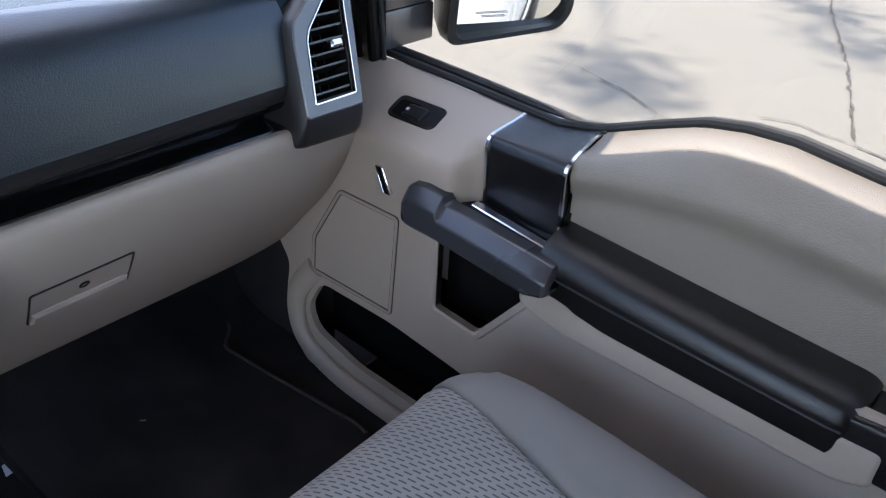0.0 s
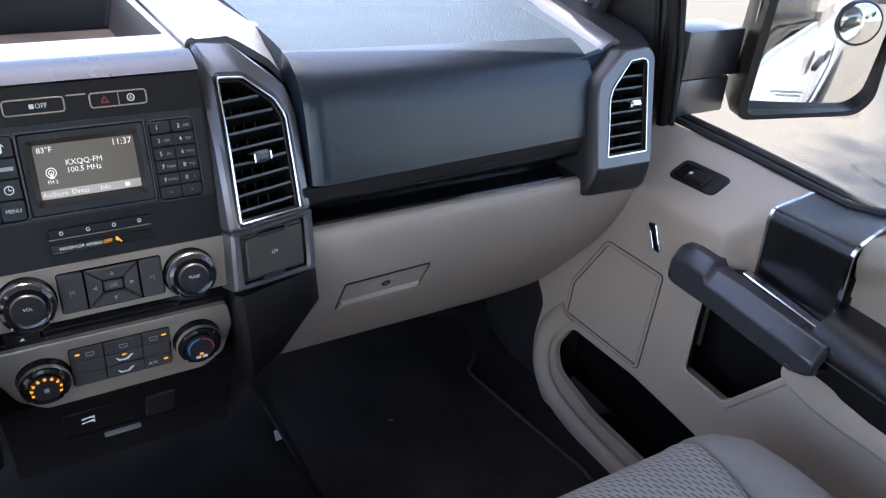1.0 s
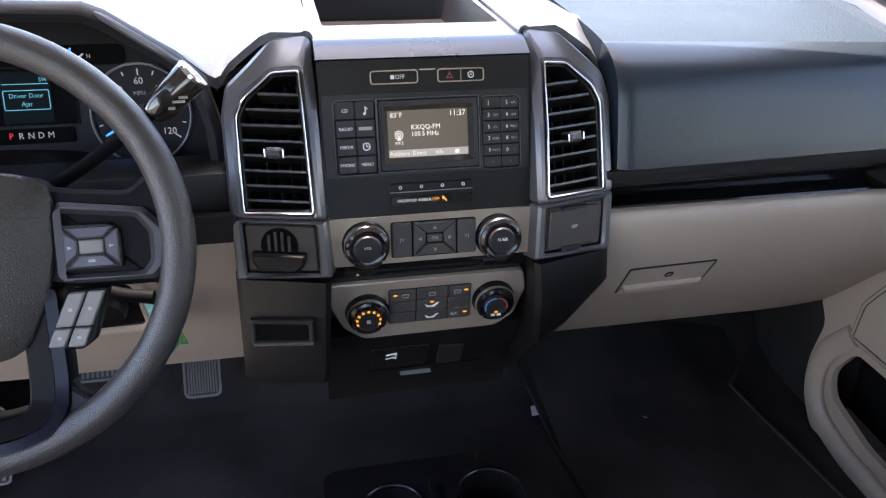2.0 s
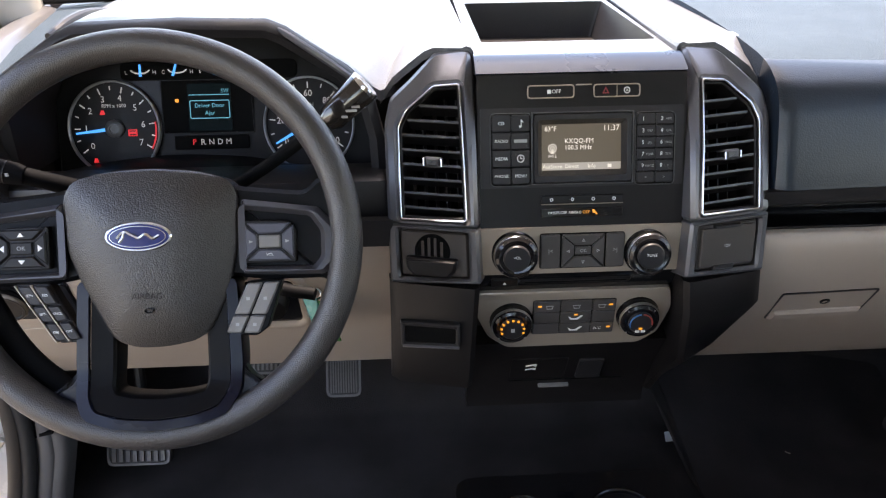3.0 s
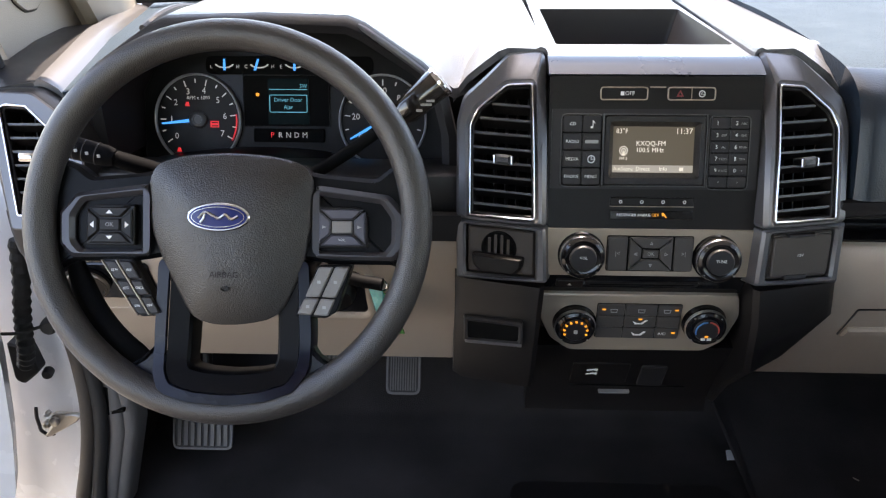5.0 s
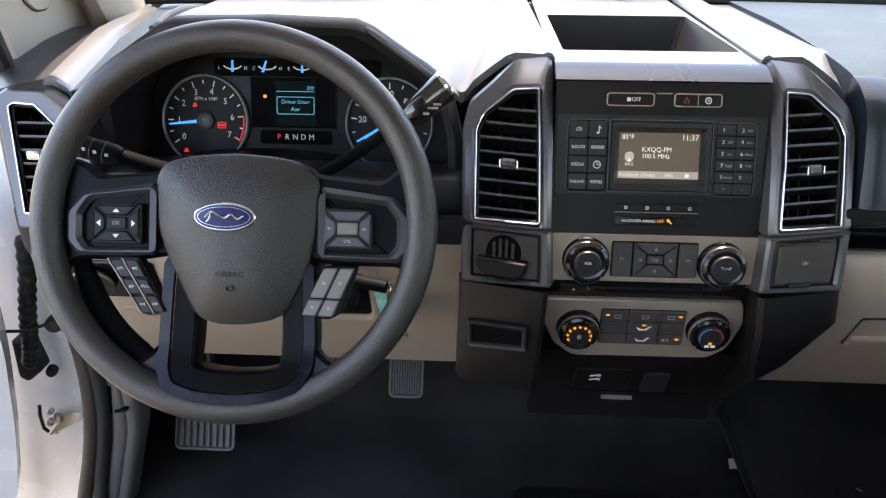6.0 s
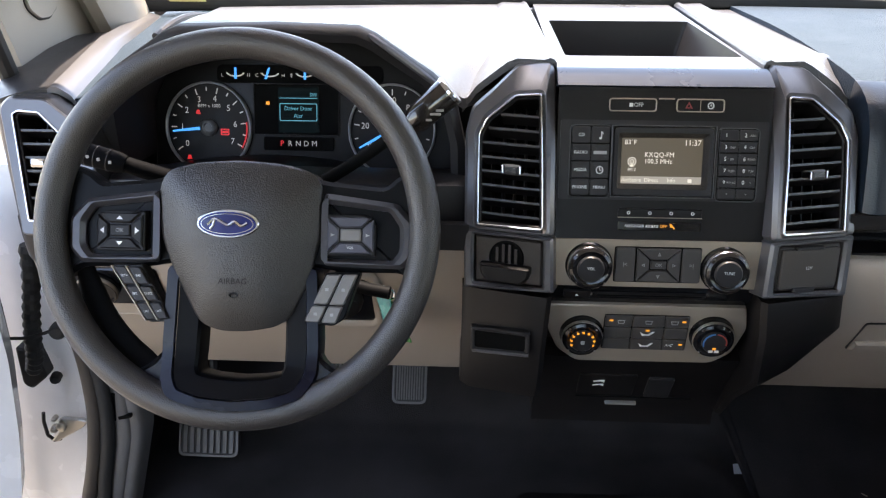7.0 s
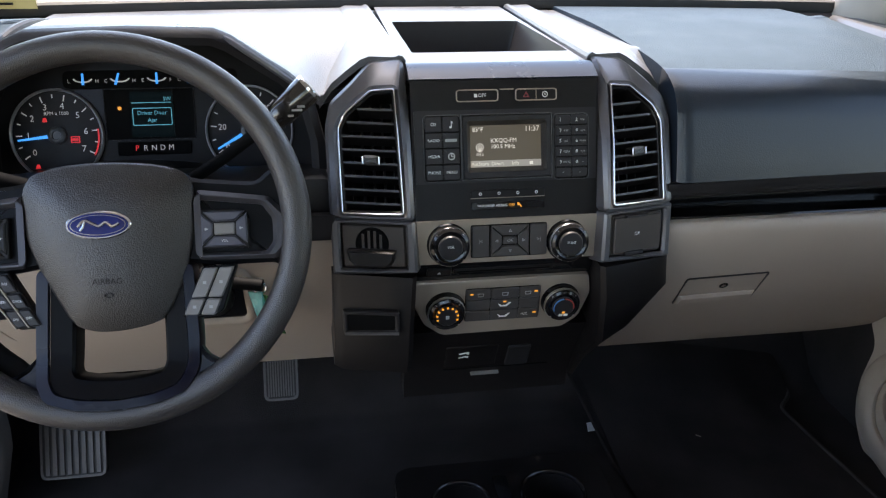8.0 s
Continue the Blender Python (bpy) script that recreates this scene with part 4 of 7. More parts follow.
# ---------------------------------------------------------------- centre stack


def keycap(parent, x0, x1, z0, z1, material=None, high=0.0022, r=0.0015, M=None, base=0.0, name="button", label=""):
    return part(name, plate(rounded(rect(x0, x1, z0, z1), r, 2), M or MS, base - 0.004, base + high, 0.0008), material or DARK, parent, label)


def knob(parent, M, u, v, r, tall, ring_mat, label):
    c = M(u, v, 0.0)
    ax = M(u, v, 1.0) - c
    k = part("knob", lathe(c, ax, [(r * 1.06, -0.004), (r * 1.06, 0.002), (r, 0.004), (r * 0.99, tall * 0.55), (r * 0.93, tall * 0.72), (r * 0.80, tall * 0.80), (r * 0.66, tall * 0.74), (r * 0.58, tall * 0.74)], 44), GLOSS, parent, label)
    part("ring", lathe(c, ax, [(r * 0.99, tall * 0.45), (r * 1.0, tall * 0.5), (r * 0.975, tall * 0.62), (r * 0.94, tall * 0.66)], 44), ring_mat, k, "bright ring")
    part("cap", lathe(c, ax, [(r * 0.60, tall * 0.5), (r * 0.60, tall * 0.86), (r * 0.55, tall * 0.92), (r * 0.3, tall * 0.93)], 36), DARK, k)
    a, b, d = basis(ax)
    for i in range(4):
        t = math.pi / 4 + i * math.pi / 2
        p = c + a * tall * 0.72 + (b * math.cos(t) + d * math.sin(t)) * r * 0.88
        part("grip_mark", lathe(p, a, [(0.0012, -0.001), (0.0012, 0.001)], 8), ring_mat, k)
    return k, c, ax


def build_stack():
    st = thing("centre_stack", "black centre stack with radio and climate controls in pewter panels", "control panel", (X0, 0.05, 0.5))
    # upper face, its rolled top lip and the recess that joins the vents
    window = rect(-0.046, 0.056, 0.627, 0.689)
    up = pierced(rect(-0.111, 0.121, 0.573, 0.7345), [window], MS, -0.03, 0.0)
    part("upper_face", up, BLACK, st, "black upper face")
    part("lip", slab(steps(-0.112, 0.122, 4), steps(0, 1, 8), lambda u, v, w: Vector((u, 0.074 + 0.0375 * v - w, 0.7364 + 0.0128 * math.sin(v * math.pi / 2) + w * 0.6)), 0.006), SMOOTH_SLATE, st, "slate lip along the top of the stack")
    # traction and hazard buttons in chrome-edged pods
    for a, b, words in ((-0.056, -0.004, "OFF"), (0.017, 0.069, "")):
        pod = rounded(rect(a, b, 0.7095, 0.7235), 0.004, 4)
        f = part("pod", frame_of(pod, inset(pod, 0.0013), MS, -0.002, 0.0022, 0.0005), SILVER, st, "thin bright button frame")
        part("button", plate(inset(pod, 0.0012), MS, -0.002, 0.0014, 0.0006), BLACK, f)
    part("bar", plate(rect(-0.002, 0.015, 0.7225, 0.7238), MS, -0.001, 0.0015, 0.0003), SILVER, st)
    lettering("print", "OFF", MS, -0.024, 0.7165, 0.006, PRINT, st, 0.0018)
    part("print", plate(rect(-0.034, -0.030, 0.7145, 0.7185), MS, 0.0005, 0.0017), PRINT, st)
    tri = frame_of([(0.0265, 0.7135), (0.0345, 0.7135), (0.0305, 0.7205)], inset([(0.0265, 0.7135), (0.0345, 0.7135), (0.0305, 0.7205)], 0.0012), MS, 0.0005, 0.0018)
    part("hazard_mark", tri, HAZARD, st, "red warning triangle")
    part("divider", plate(rect(0.0425, 0.0433, 0.7100, 0.7232), MS, 0.0, 0.0018), SILVER, st)
    c = MS(0.054, 0.7165, 0.0015)
    part("print", frame_of([(0.054 + 0.0036 * math.cos(t), 0.7165 + 0.0036 * math.sin(t)) for t in steps(0, 5.9, 15)], [(0.054 + 0.0026 * math.cos(t), 0.7165 + 0.0026 * math.sin(t)) for t in steps(0, 5.9, 15)], MS, 0.0008, 0.0018), PRINT, st)
    lettering("print", "A", MS, 0.054, 0.7165, 0.005, PRINT, st, 0.0018)
    # radio
    radio = part("radio_panel", pierced(rounded(rect(-0.108, 0.118, 0.6165, 0.7005), 0.002, 2), [window], MS, -0.003, 0.0018), DARK, st, "charcoal radio panel")
    names = [["CD", "note"], ["RADIO", "bar"], ["MEDIA", "clock"], ["PHONE", "MENU"]]
    blk = rounded(rect(-0.0965, -0.0525, 0.6195, 0.6945), 0.005, 3)
    part("key_bed", plate(blk, MS, 0.0, 0.0026, 0.0006), VOID, radio)
    part("key_frame", frame_of(inset(blk, -0.0012), blk, MS, 0.0, 0.0034, 0.0004), SLAT, radio, "thin grey key frame")
    for r in range(4):
        for c in range(2):
            x0, z1 = -0.0955 + c * 0.0212, 0.6937 - r * 0.0184
            k = keycap(radio, x0, x0 + 0.0206, z1 - 0.0177, z1, DARK, 0.0022, 0.0025 if (r in (0, 3)) else 0.0006, base=0.0022, name="key")
            w = names[r][c]
            if w == "note":
                part("print", plate([(x0 + 0.0105, z1 - 0.012), (x0 + 0.0115, z1 - 0.012), (x0 + 0.0115, z1 - 0.007), (x0 + 0.0135, z1 - 0.0085), (x0 + 0.0135, z1 - 0.0075), (x0 + 0.011, z1 - 0.005), (x0 + 0.0105, z1 - 0.005)], MS, 0.003, 0.0046), PRINT, k)
                part("print", plate(rounded(rect(x0 + 0.0085, x0 + 0.0115, z1 - 0.0135, z1 - 0.0112), 0.001, 2), MS, 0.003, 0.0046), PRINT, k)
            elif w == "bar":
                part("print", plate(rect(x0 + 0.003, x0 + 0.0175, z1 - 0.0107, z1 - 0.0073), MS, 0.003, 0.0046), PRINT_DIM, k)
            elif w == "clock":
                ring = [(x0 + 0.0103 + 0.0042 * math.cos(t), z1 - 0.009 + 0.0042 * math.sin(t)) for t in steps(0, 6.28 * 15 / 16, 15)]
                part("print", frame_of(ring, inset(ring, 0.0009), MS, 0.003, 0.0046), PRINT, k)
                part("print", plate([(x0 + 0.0099, z1 - 0.0095), (x0 + 0.0129, z1 - 0.0095), (x0 + 0.0129, z1 - 0.0088), (x0 + 0.0106, z1 - 0.0088), (x0 + 0.0106, z1 - 0.006), (x0 + 0.0099, z1 - 0.006)], MS, 0.003, 0.0046), PRINT, k)
            else:
                lettering("print", w, MS, x0 + 0.0103, z1 - 0.009, 0.0048, PRINT, k, 0.0046)
    blk = rounded(rect(0.0645, 0.1075, 0.6175, 0.6930), 0.005, 3)
    part("key_bed", plate(blk, MS, 0.0, 0.0026, 0.0006), VOID, radio)
    part("key_frame", frame_of(inset(blk, -0.0012), blk, MS, 0.0, 0.0034, 0.0004), SLAT, radio, "thin grey key frame")
    pads = [["1", "2"], ["3", "4"], ["5", "6"], ["7", "8"], ["9", "0"], ["<", ">"]]
    marks = [["", "ABC"], ["DEF", "GHI"], ["JKL", "MNO"], ["PQRS", "TUV"], ["WXYZ", "+"]]
    for r in range(6):
        for c in range(2):
            x0, z1 = 0.0655 + c * 0.0207, 0.6922 - r * 0.0123
            k = keycap(radio, x0, x0 + 0.0201, z1 - 0.0117, z1, DARK, 0.0022, 0.0022 if r in (0, 5) else 0.0006, base=0.0022, name="key")
            w = pads[r][c]
            lettering("print", w, MS, x0 + (0.0065 if r < 5 else 0.010), z1 - 0.006, 0.0058 if r < 5 else 0.004, PRINT if r < 5 else PRINT_DIM, k, 0.0046)
            if r < 5 and marks[r][c]:
                lettering("print", marks[r][c], MS, x0 + 0.0142, z1 - 0.0062, 0.0034, PRINT_DIM, k, 0.0046)
    # display: sloping bezel, glass, and what it shows
    b0, b1 = rect(-0.0505, 0.0605, 0.6205, 0.6945), rect(-0.0445, 0.0545, 0.6285, 0.6875)
    b2 = rect(-0.0385, 0.0510, 0.6335, 0.6825)
    bm = bmesh.new()
    rows = [loop(bm, rounded(b0, 0.003, 2), MS, 0.001), loop(bm, rounded(inset(b0, 0.0015), 0.003, 2), MS, 0.005), loop(bm, rounded(b1, 0.003, 2), MS, 0.0045), loop(bm, rounded(b2, 0.002, 2), MS, -0.009)]
    for a, b in zip(rows, rows[1:]):
        bridge(bm, a, b)
    part("display_bezel", bm, DARK, radio, "deep black display bezel", 20)
    part("display_frame", frame_of(inset(b0, -0.0011), b0, MS, 0.0, 0.0052, 0.0003), SLAT, radio, "thin grey display frame")
    lcd = part("display", plate(b2, MS, -0.014, -0.0088), LCD, radio, "olive backlit radio display")
    W = -0.0084
    for words, x, z, s, al in (("83°F", -0.0355, 0.6775, 0.0072, "LEFT"), ("11:37", 0.0490, 0.6775, 0.0085, "RIGHT"), ("KXQQ-FM", -0.013, 0.6645, 0.0072, "LEFT"), ("100.5 MHz", -0.013, 0.6575, 0.0070, "LEFT"),
                               ("FM 2", -0.031, 0.6485, 0.0045, "LEFT"), ("Direct", -0.0045, 0.6375, 0.0060, "CENTER"), ("Info", 0.0180, 0.6375, 0.0060, "CENTER"), ("AutStore", -0.0265, 0.6375, 0.0060, "CENTER")):
        lettering("print", words, MS, x, z, s, LCD_TEXT, lcd, W, al)
    part("soft_key_bar", plate(rect(-0.0385, 0.0510, 0.6337, 0.6415), MS, -0.0087, -0.00865), LCD_BAR, lcd)
    part("print", plate(rect(0.036, 0.0405, 0.6355, 0.6393), MS, -0.0087, W), LCD_TEXT, lcd)
    for r in (0.0026, 0.0048):
        ring = [(-0.0265 + r * math.cos(t), 0.6570 + r * math.sin(t)) for t in steps(0, 6.28 * 15 / 16, 15)]
        part("print", frame_of(ring, inset(ring, 0.0008), MS, -0.0088, W), LCD_TEXT, lcd)
    part("print", plate([(-0.0285, 0.6515), (-0.0245, 0.6515), (-0.0265, 0.6575)], MS, -0.0088, W), LCD_TEXT, lcd)
    # preset strip and airbag lamp strip
    s1 = part("preset_strip", plate(rounded(rect(-0.041, 0.0515, 0.5985, 0.6075), 0.001, 2), MS, -0.001, 0.0022, 0.0008), BLACK, st)
    part("strip_edge", plate(rect(-0.041, 0.0515, 0.5975, 0.5984), MS, 0.0, 0.0022, 0.0003), SILVER, s1)
    for i in range(4):
        c = MS(-0.0295 + i * 0.0235, 0.603, 0.0022)
        ring = [(-0.0295 + i * 0.0235 + 0.0019 * math.cos(t), 0.603 + 0.0019 * math.sin(t)) for t in steps(0, 6.28 * 11 / 12, 11)]
        part("print", frame_of(ring, inset(ring, 0.0008), MS, 0.001, 0.0028), PRINT, s1)
    s2 = part("airbag_strip", plate(rounded(rect(-0.041, 0.0515, 0.5840, 0.5935), 0.001, 2), MS, -0.001, 0.0022, 0.0008), GLOSS, st)
    lettering("print", "PASSENGER AIRBAG", MS, -0.0335, 0.5888, 0.0042, PRINT, s2, 0.0026, "LEFT")
    lettering("lamp", "OFF", MS, 0.0095, 0.5888, 0.0048, AMBER_LIT, s2, 0.0026)
    part("lamp", plate([(0.0165, 0.5915), (0.0185, 0.5915), (0.0225, 0.5865), (0.021, 0.586), (0.0195, 0.588), (0.017, 0.588)], MS, 0.001, 0.0027), AMBER_LIT, s2)
    # pewter panel with volume and tune
    p1 = part("audio_panel", plate(rounded(rect(-0.1105, 0.1205, 0.5195, 0.5740), 0.0015, 2), MS, -0.03, 0.0015, 0.001), SILVER, st, "pewter audio control panel")
    for u, v, words in ((-0.0705, 0.5440, "VOL"), (0.0805, 0.5420, "TUNE")):
        k, c, ax = knob(p1, MS, u, v, 0.0252, 0.024, CHROME, "black knob with a bright ring")
        lettering("print", words, MS, u, v + 0.0015, 0.0046, PRINT, k, 0.0228)
    part("key_bed", plate(rounded(rect(-0.0425, 0.0545, 0.5255, 0.5665), 0.003, 3), MS, 0.0, 0.0026, 0.0006), VOID, p1)
    for a, b, words in ((-0.0415, -0.0195, "|<"), (0.0330, 0.0535, ">|")):
        k = keycap(p1, a, b, 0.5265, 0.5655, KEY_GREY, 0.003, 0.002, base=0.002)
        lettering("print", words, MS, (a + b) / 2, 0.5465, 0.0065, PRINT_DIM, k, 0.0054)
    nx0, nx1, nz0, nz1 = -0.0180, 0.0315, 0.5265, 0.5655
    ix0, ix1, iz0, iz1 = -0.003, 0.0165, 0.5405, 0.5520
    for q in ([(nx0, nz1), (nx1, nz1), (ix1, iz1), (ix0, iz1)], [(nx0, nz0), (ix0, iz0), (ix1, iz0), (nx1, nz0)], [(nx0, nz0), (nx0, nz1), (ix0, iz1), (ix0, iz0)], [(nx1, nz0), (ix1, iz0), (ix1, iz1), (nx1, nz1)]):
        part("button", plate(inset(q, 0.0006), MS, 0.0, 0.0055, 0.0012), KEY_GREY, p1)
    k = keycap(p1, ix0 + 0.001, ix1 - 0.001, iz0 + 0.001, iz1 - 0.001, KEY_GREY, 0.003, 0.001, base=0.002)
    lettering("print", "OK", MS, (ix0 + ix1) / 2, 0.5463, 0.0055, PRINT_DIM, k, 0.0056)
    for x, z, d in ((0.0068, 0.559, "u"), (0.0068, 0.533, "d"), (-0.0105, 0.5463, "l"), (0.024, 0.5463, "r")):
        h = 0.0019
        q = {"u": [(x - h, z - h), (x + h, z - h), (x, z + h)], "d": [(x - h, z + h), (x, z - h), (x + h, z + h)], "l": [(x + h, z - h), (x + h, z + h), (x - h, z)], "r": [(x - h, z - h), (x + h, z), (x - h, z + h)]}[d]
        part("print", frame_of(q, inset(q, 0.0006), MS, 0.004, 0.0061), PRINT_DIM, p1)
    # disc slot band
    cd = part("disc_band", slab(steps(-0.1105, 0.1205, 4), [0.4865, 0.495, 0.505, 0.5190], lambda u, v, w: MS(u, v, w - 0.004), 0.03), GLOSS, st, "glossy black disc slot band")
    part("slot", plate(rounded(rect(-0.062, 0.068, 0.4985, 0.5055), 0.002, 2), MS, -0.004, -0.0015, 0.001), BLACK, cd)
    part("slot_gap", plate(rect(-0.057, 0.063, 0.5012, 0.5030), MS, -0.003, -0.0012), VOID, cd)
    k = part("button", plate(rounded(rect(-0.096, -0.065, 0.4975, 0.5085), 0.001, 2), MS, -0.005, -0.0005, 0.0008), BLACK, cd)
    part("print", plate([(-0.0805 - 0.0022, 0.5012), (-0.0805 + 0.0022, 0.5012), (-0.0805, 0.505)], MS, -0.002, 0.0), PRINT, k)
    # climate panel
    shape = [(-0.1125, 0.4865), (0.1195, 0.4870), (0.1245, 0.458), (0.1120, 0.420), (0.0900, 0.4045), (-0.0735, 0.4030), (-0.0980, 0.422), (-0.1130, 0.456)]
    p2 = part("climate_panel", plate(rounded(shape, 0.006, 3), MS, -0.03, 0.002, 0.0015), SILVER, st, "pewter climate control panel")
    for u, v in ((-0.0700, 0.4455), (0.0840, 0.4485)):
        k, c, ax = knob(p2, MS, u, v, 0.0247, 0.022, STEEL, "black climate knob with lit marks")
        a, b, d = basis(ax)
        if u < 0:
            for i in range(9):
                t = radians(200 - i * 27.5)
                part("lamp", plate(rounded(rect(u + 0.0135 * math.cos(t) - 0.0014, u + 0.0135 * math.cos(t) + 0.0014, v + 0.0135 * math.sin(t) - 0.0010, v + 0.0135 * math.sin(t) + 0.0010), 0.0006, 2), MS, 0.018, 0.0212), AMBER_LIT, k)
            part("print", plate(rect(u - 0.0022, u + 0.0022, v - 0.003, v + 0.0018), MS, 0.018, 0.0212), PRINT_DIM, k)
        else:
            for t0, t1, m in ((200, 95, BLUE_LIT), (85, -10, RED_LIT)):
                arc = [(u + 0.0140 * math.cos(radians(t)), v + 0.0140 * math.sin(radians(t))) for t in steps(t0, t1, 10)] + [(u + 0.0126 * math.cos(radians(t)), v + 0.0126 * math.sin(radians(t))) for t in steps(t1, t0, 10)]
                part("lamp", plate(arc, MS, 0.018, 0.0210), mat("dial_blue", (0.05, 0.22, 0.5), 0.5, vary=0.0) if m is BLUE_LIT else mat("dial_red", (0.45, 0.06, 0.04), 0.5, vary=0.0), k)
            part("lamp", plate(rect(u - 0.002, u + 0.002, v - 0.0085, v - 0.006), MS, 0.018, 0.0212), AMBER_LIT, k)
            part("print", plate(rect(u - 0.006, u - 0.001, v - 0.0128, v - 0.0098), MS, 0.018, 0.0212), PRINT, k)
            part("print", plate(rect(u + 0.001, u + 0.006, v - 0.0128, v - 0.0098), MS, 0.018, 0.0212), PRINT, k)
    part("key_bed", plate(rounded(rect(-0.0445, 0.0560, 0.4235, 0.4745), 0.003, 3), MS, 0.0, 0.0026, 0.0006), VOID, p2)
    lit = {(0, 0), (2, 0), (1, 1), (2, 2)}
    for c, (a, b) in enumerate(((-0.0435, -0.0118), (-0.0108, 0.0265), (0.0275, 0.0550))):
        for r in range(3):
            z1 = 0.4738 - r * 0.0167
            k = keycap(p2, a, b, z1 - 0.0158, z1, KEY_GREY, 0.0028, 0.0012, base=0.002)
            if (c, r) in lit:
                x = {0: a + 0.007, 1: (a + b) / 2, 2: b - 0.006}[c]
                part("lamp", plate(rect(x - 0.0022, x + 0.0022, z1 - (0.0045 if c == 1 else 0.0075), z1 - (0.0025 if c == 1 else 0.0055)), MS, 0.003, 0.0053), AMBER_LIT, k)
            if (c, r) == (2, 2):
                lettering("print", "A/C", MS, a + 0.008, z1 - 0.008, 0.0058, PRINT, k, 0.0052)
            elif (c, r) in ((0, 0), (1, 0), (2, 0)):
                x = (a + b) / 2 + (0.003 if c == 0 else -0.003 if c == 2 else 0)
                q = [(x - 0.0035, z1 - 0.011), (x + 0.0035, z1 - 0.011), (x + 0.0045, z1 - 0.006), (x - 0.0045, z1 - 0.006)]
                part("print", frame_of(q, inset(q, 0.0008), MS, 0.003, 0.0052), PRINT_DIM, k)
            elif c == 1:
                x = (a + b) / 2
                q = [(x - 0.009, z1 - 0.006), (x - 0.006, z1 - 0.011), (x + 0.003, z1 - 0.011), (x + 0.009, z1 - 0.005), (x + 0.006, z1 - 0.005), (x + 0.001, z1 - 0.009), (x - 0.004, z1 - 0.009)]
                part("print", plate(q, MS, 0.003, 0.0052), PRINT, k)
    # lower black bin with sockets
    lo = part("lower_bin", slab(steps(-0.118, 0.128, 4), [0.262, 0.285, 0.342, 0.38, 0.405], lambda u, v, w: MS(u, v, w - 0.003), 0.03), BLACK, st, "black lower bin face")
    part("seam", plate(rect(-0.062, 0.092, 0.3115, 0.3125), MS, -0.003, -0.0016), VOID, lo)
    part("panel", plate(rounded(rect(-0.062, 0.012, 0.318, 0.365), 0.003, 2), MS, -0.003, -0.0012, 0.0008), BLACK, lo)
    part("cover", plate(rounded(rect(0.027, 0.060, 0.316, 0.360), 0.003, 2), MS, -0.003, 0.0006, 0.0012), DARK, lo)
    part("latch", plate(rect(-0.021, 0.0205, 0.2995, 0.3020), MS, -0.003, 0.003, 0.0012), BUTTON_GREY, lo, "thin bright latch strip")
    for z in (0.349, 0.340):
        part("print", plate([(-0.043, z), (-0.034, z + 0.0022), (-0.029, z - 0.001), (-0.029, z + 0.0045), (-0.034, z + 0.0042), (-0.043, z + 0.0018)], MS, -0.002, 0.0006), PRINT, lo)
    # tapered flanks below the vents
    for s in (-1, 1):
        X = lambda d: X0 + s * d
        bm = bmesh.new()
        rows = []
        sect = [(0.512, 0.1165, 0.2190, -0.004, 0.0215), (0.470, 0.1195, 0.2190, -0.010, 0.012), (0.400, 0.1240, 0.2200 if s < 0 else 0.197, -0.016, 0.004), (0.383, 0.1255, 0.2215 if s < 0 else 0.188, -0.012, 0.010)]
        if s > 0:
            sect = sect[:2] + [(0.400, 0.1240, 0.190, 0.000, 0.04), (0.340, 0.1240, 0.150, 0.06, 0.09), (0.285, 0.1240, 0.140, 0.10, 0.14)]
        for z, a, b, ya, yb in sect:
            rows.append([bm.verts.new(p) for p in ((X(a), 0.20, z), (X(a), ya + 0.006, z), (X(a + 0.006), ya, z), (X(b - 0.012), yb - 0.003, z), (X(b), yb + 0.010, z), (X(b + 0.004), 0.20, z))])
        for p, q in zip(rows, rows[1:]):
            bridge(bm, p, q)
        bm.faces.new(rows[0][::-1])
        bm.faces.new(rows[-1])
        fl = part("flank", bm, BLACK, st, "dark plastic flank below the vent")
        if s < 0:
            Mf = lambda u, v, w=0.0: Vector((u, -0.0185 + 0.26 * (X(0.121) - u) + 0.10 * (v - 0.455) - w, v))
            o = [(X(0.208), 0.470), (X(0.140), 0.472), (X(0.140), 0.443), (X(0.208), 0.438)]
            # Flat near-black plate in place of the shaded hollow.
            part("cubby_shade", plate(inset(o, 0.003), Mf, -0.004, 0.0012), VOID, fl)
            part("cubby_frame", frame_of(rounded(o, 0.003, 2), rounded(inset(o, 0.005), 0.002, 2), Mf, -0.006, 0.0035, 0.0015), DARK, fl)
            part("cubby_sill", plate([(X(0.206), 0.4415), (X(0.141), 0.446), (X(0.141), 0.4425), (X(0.206), 0.438)], Mf, -0.002, 0.005, 0.001), BEZEL, fl)
    return st


build_stack()

# ---------------------------------------------------------------- instruments

MC = wall_map(lambda z: 0.2 + (z - 0.63) * 0.30)


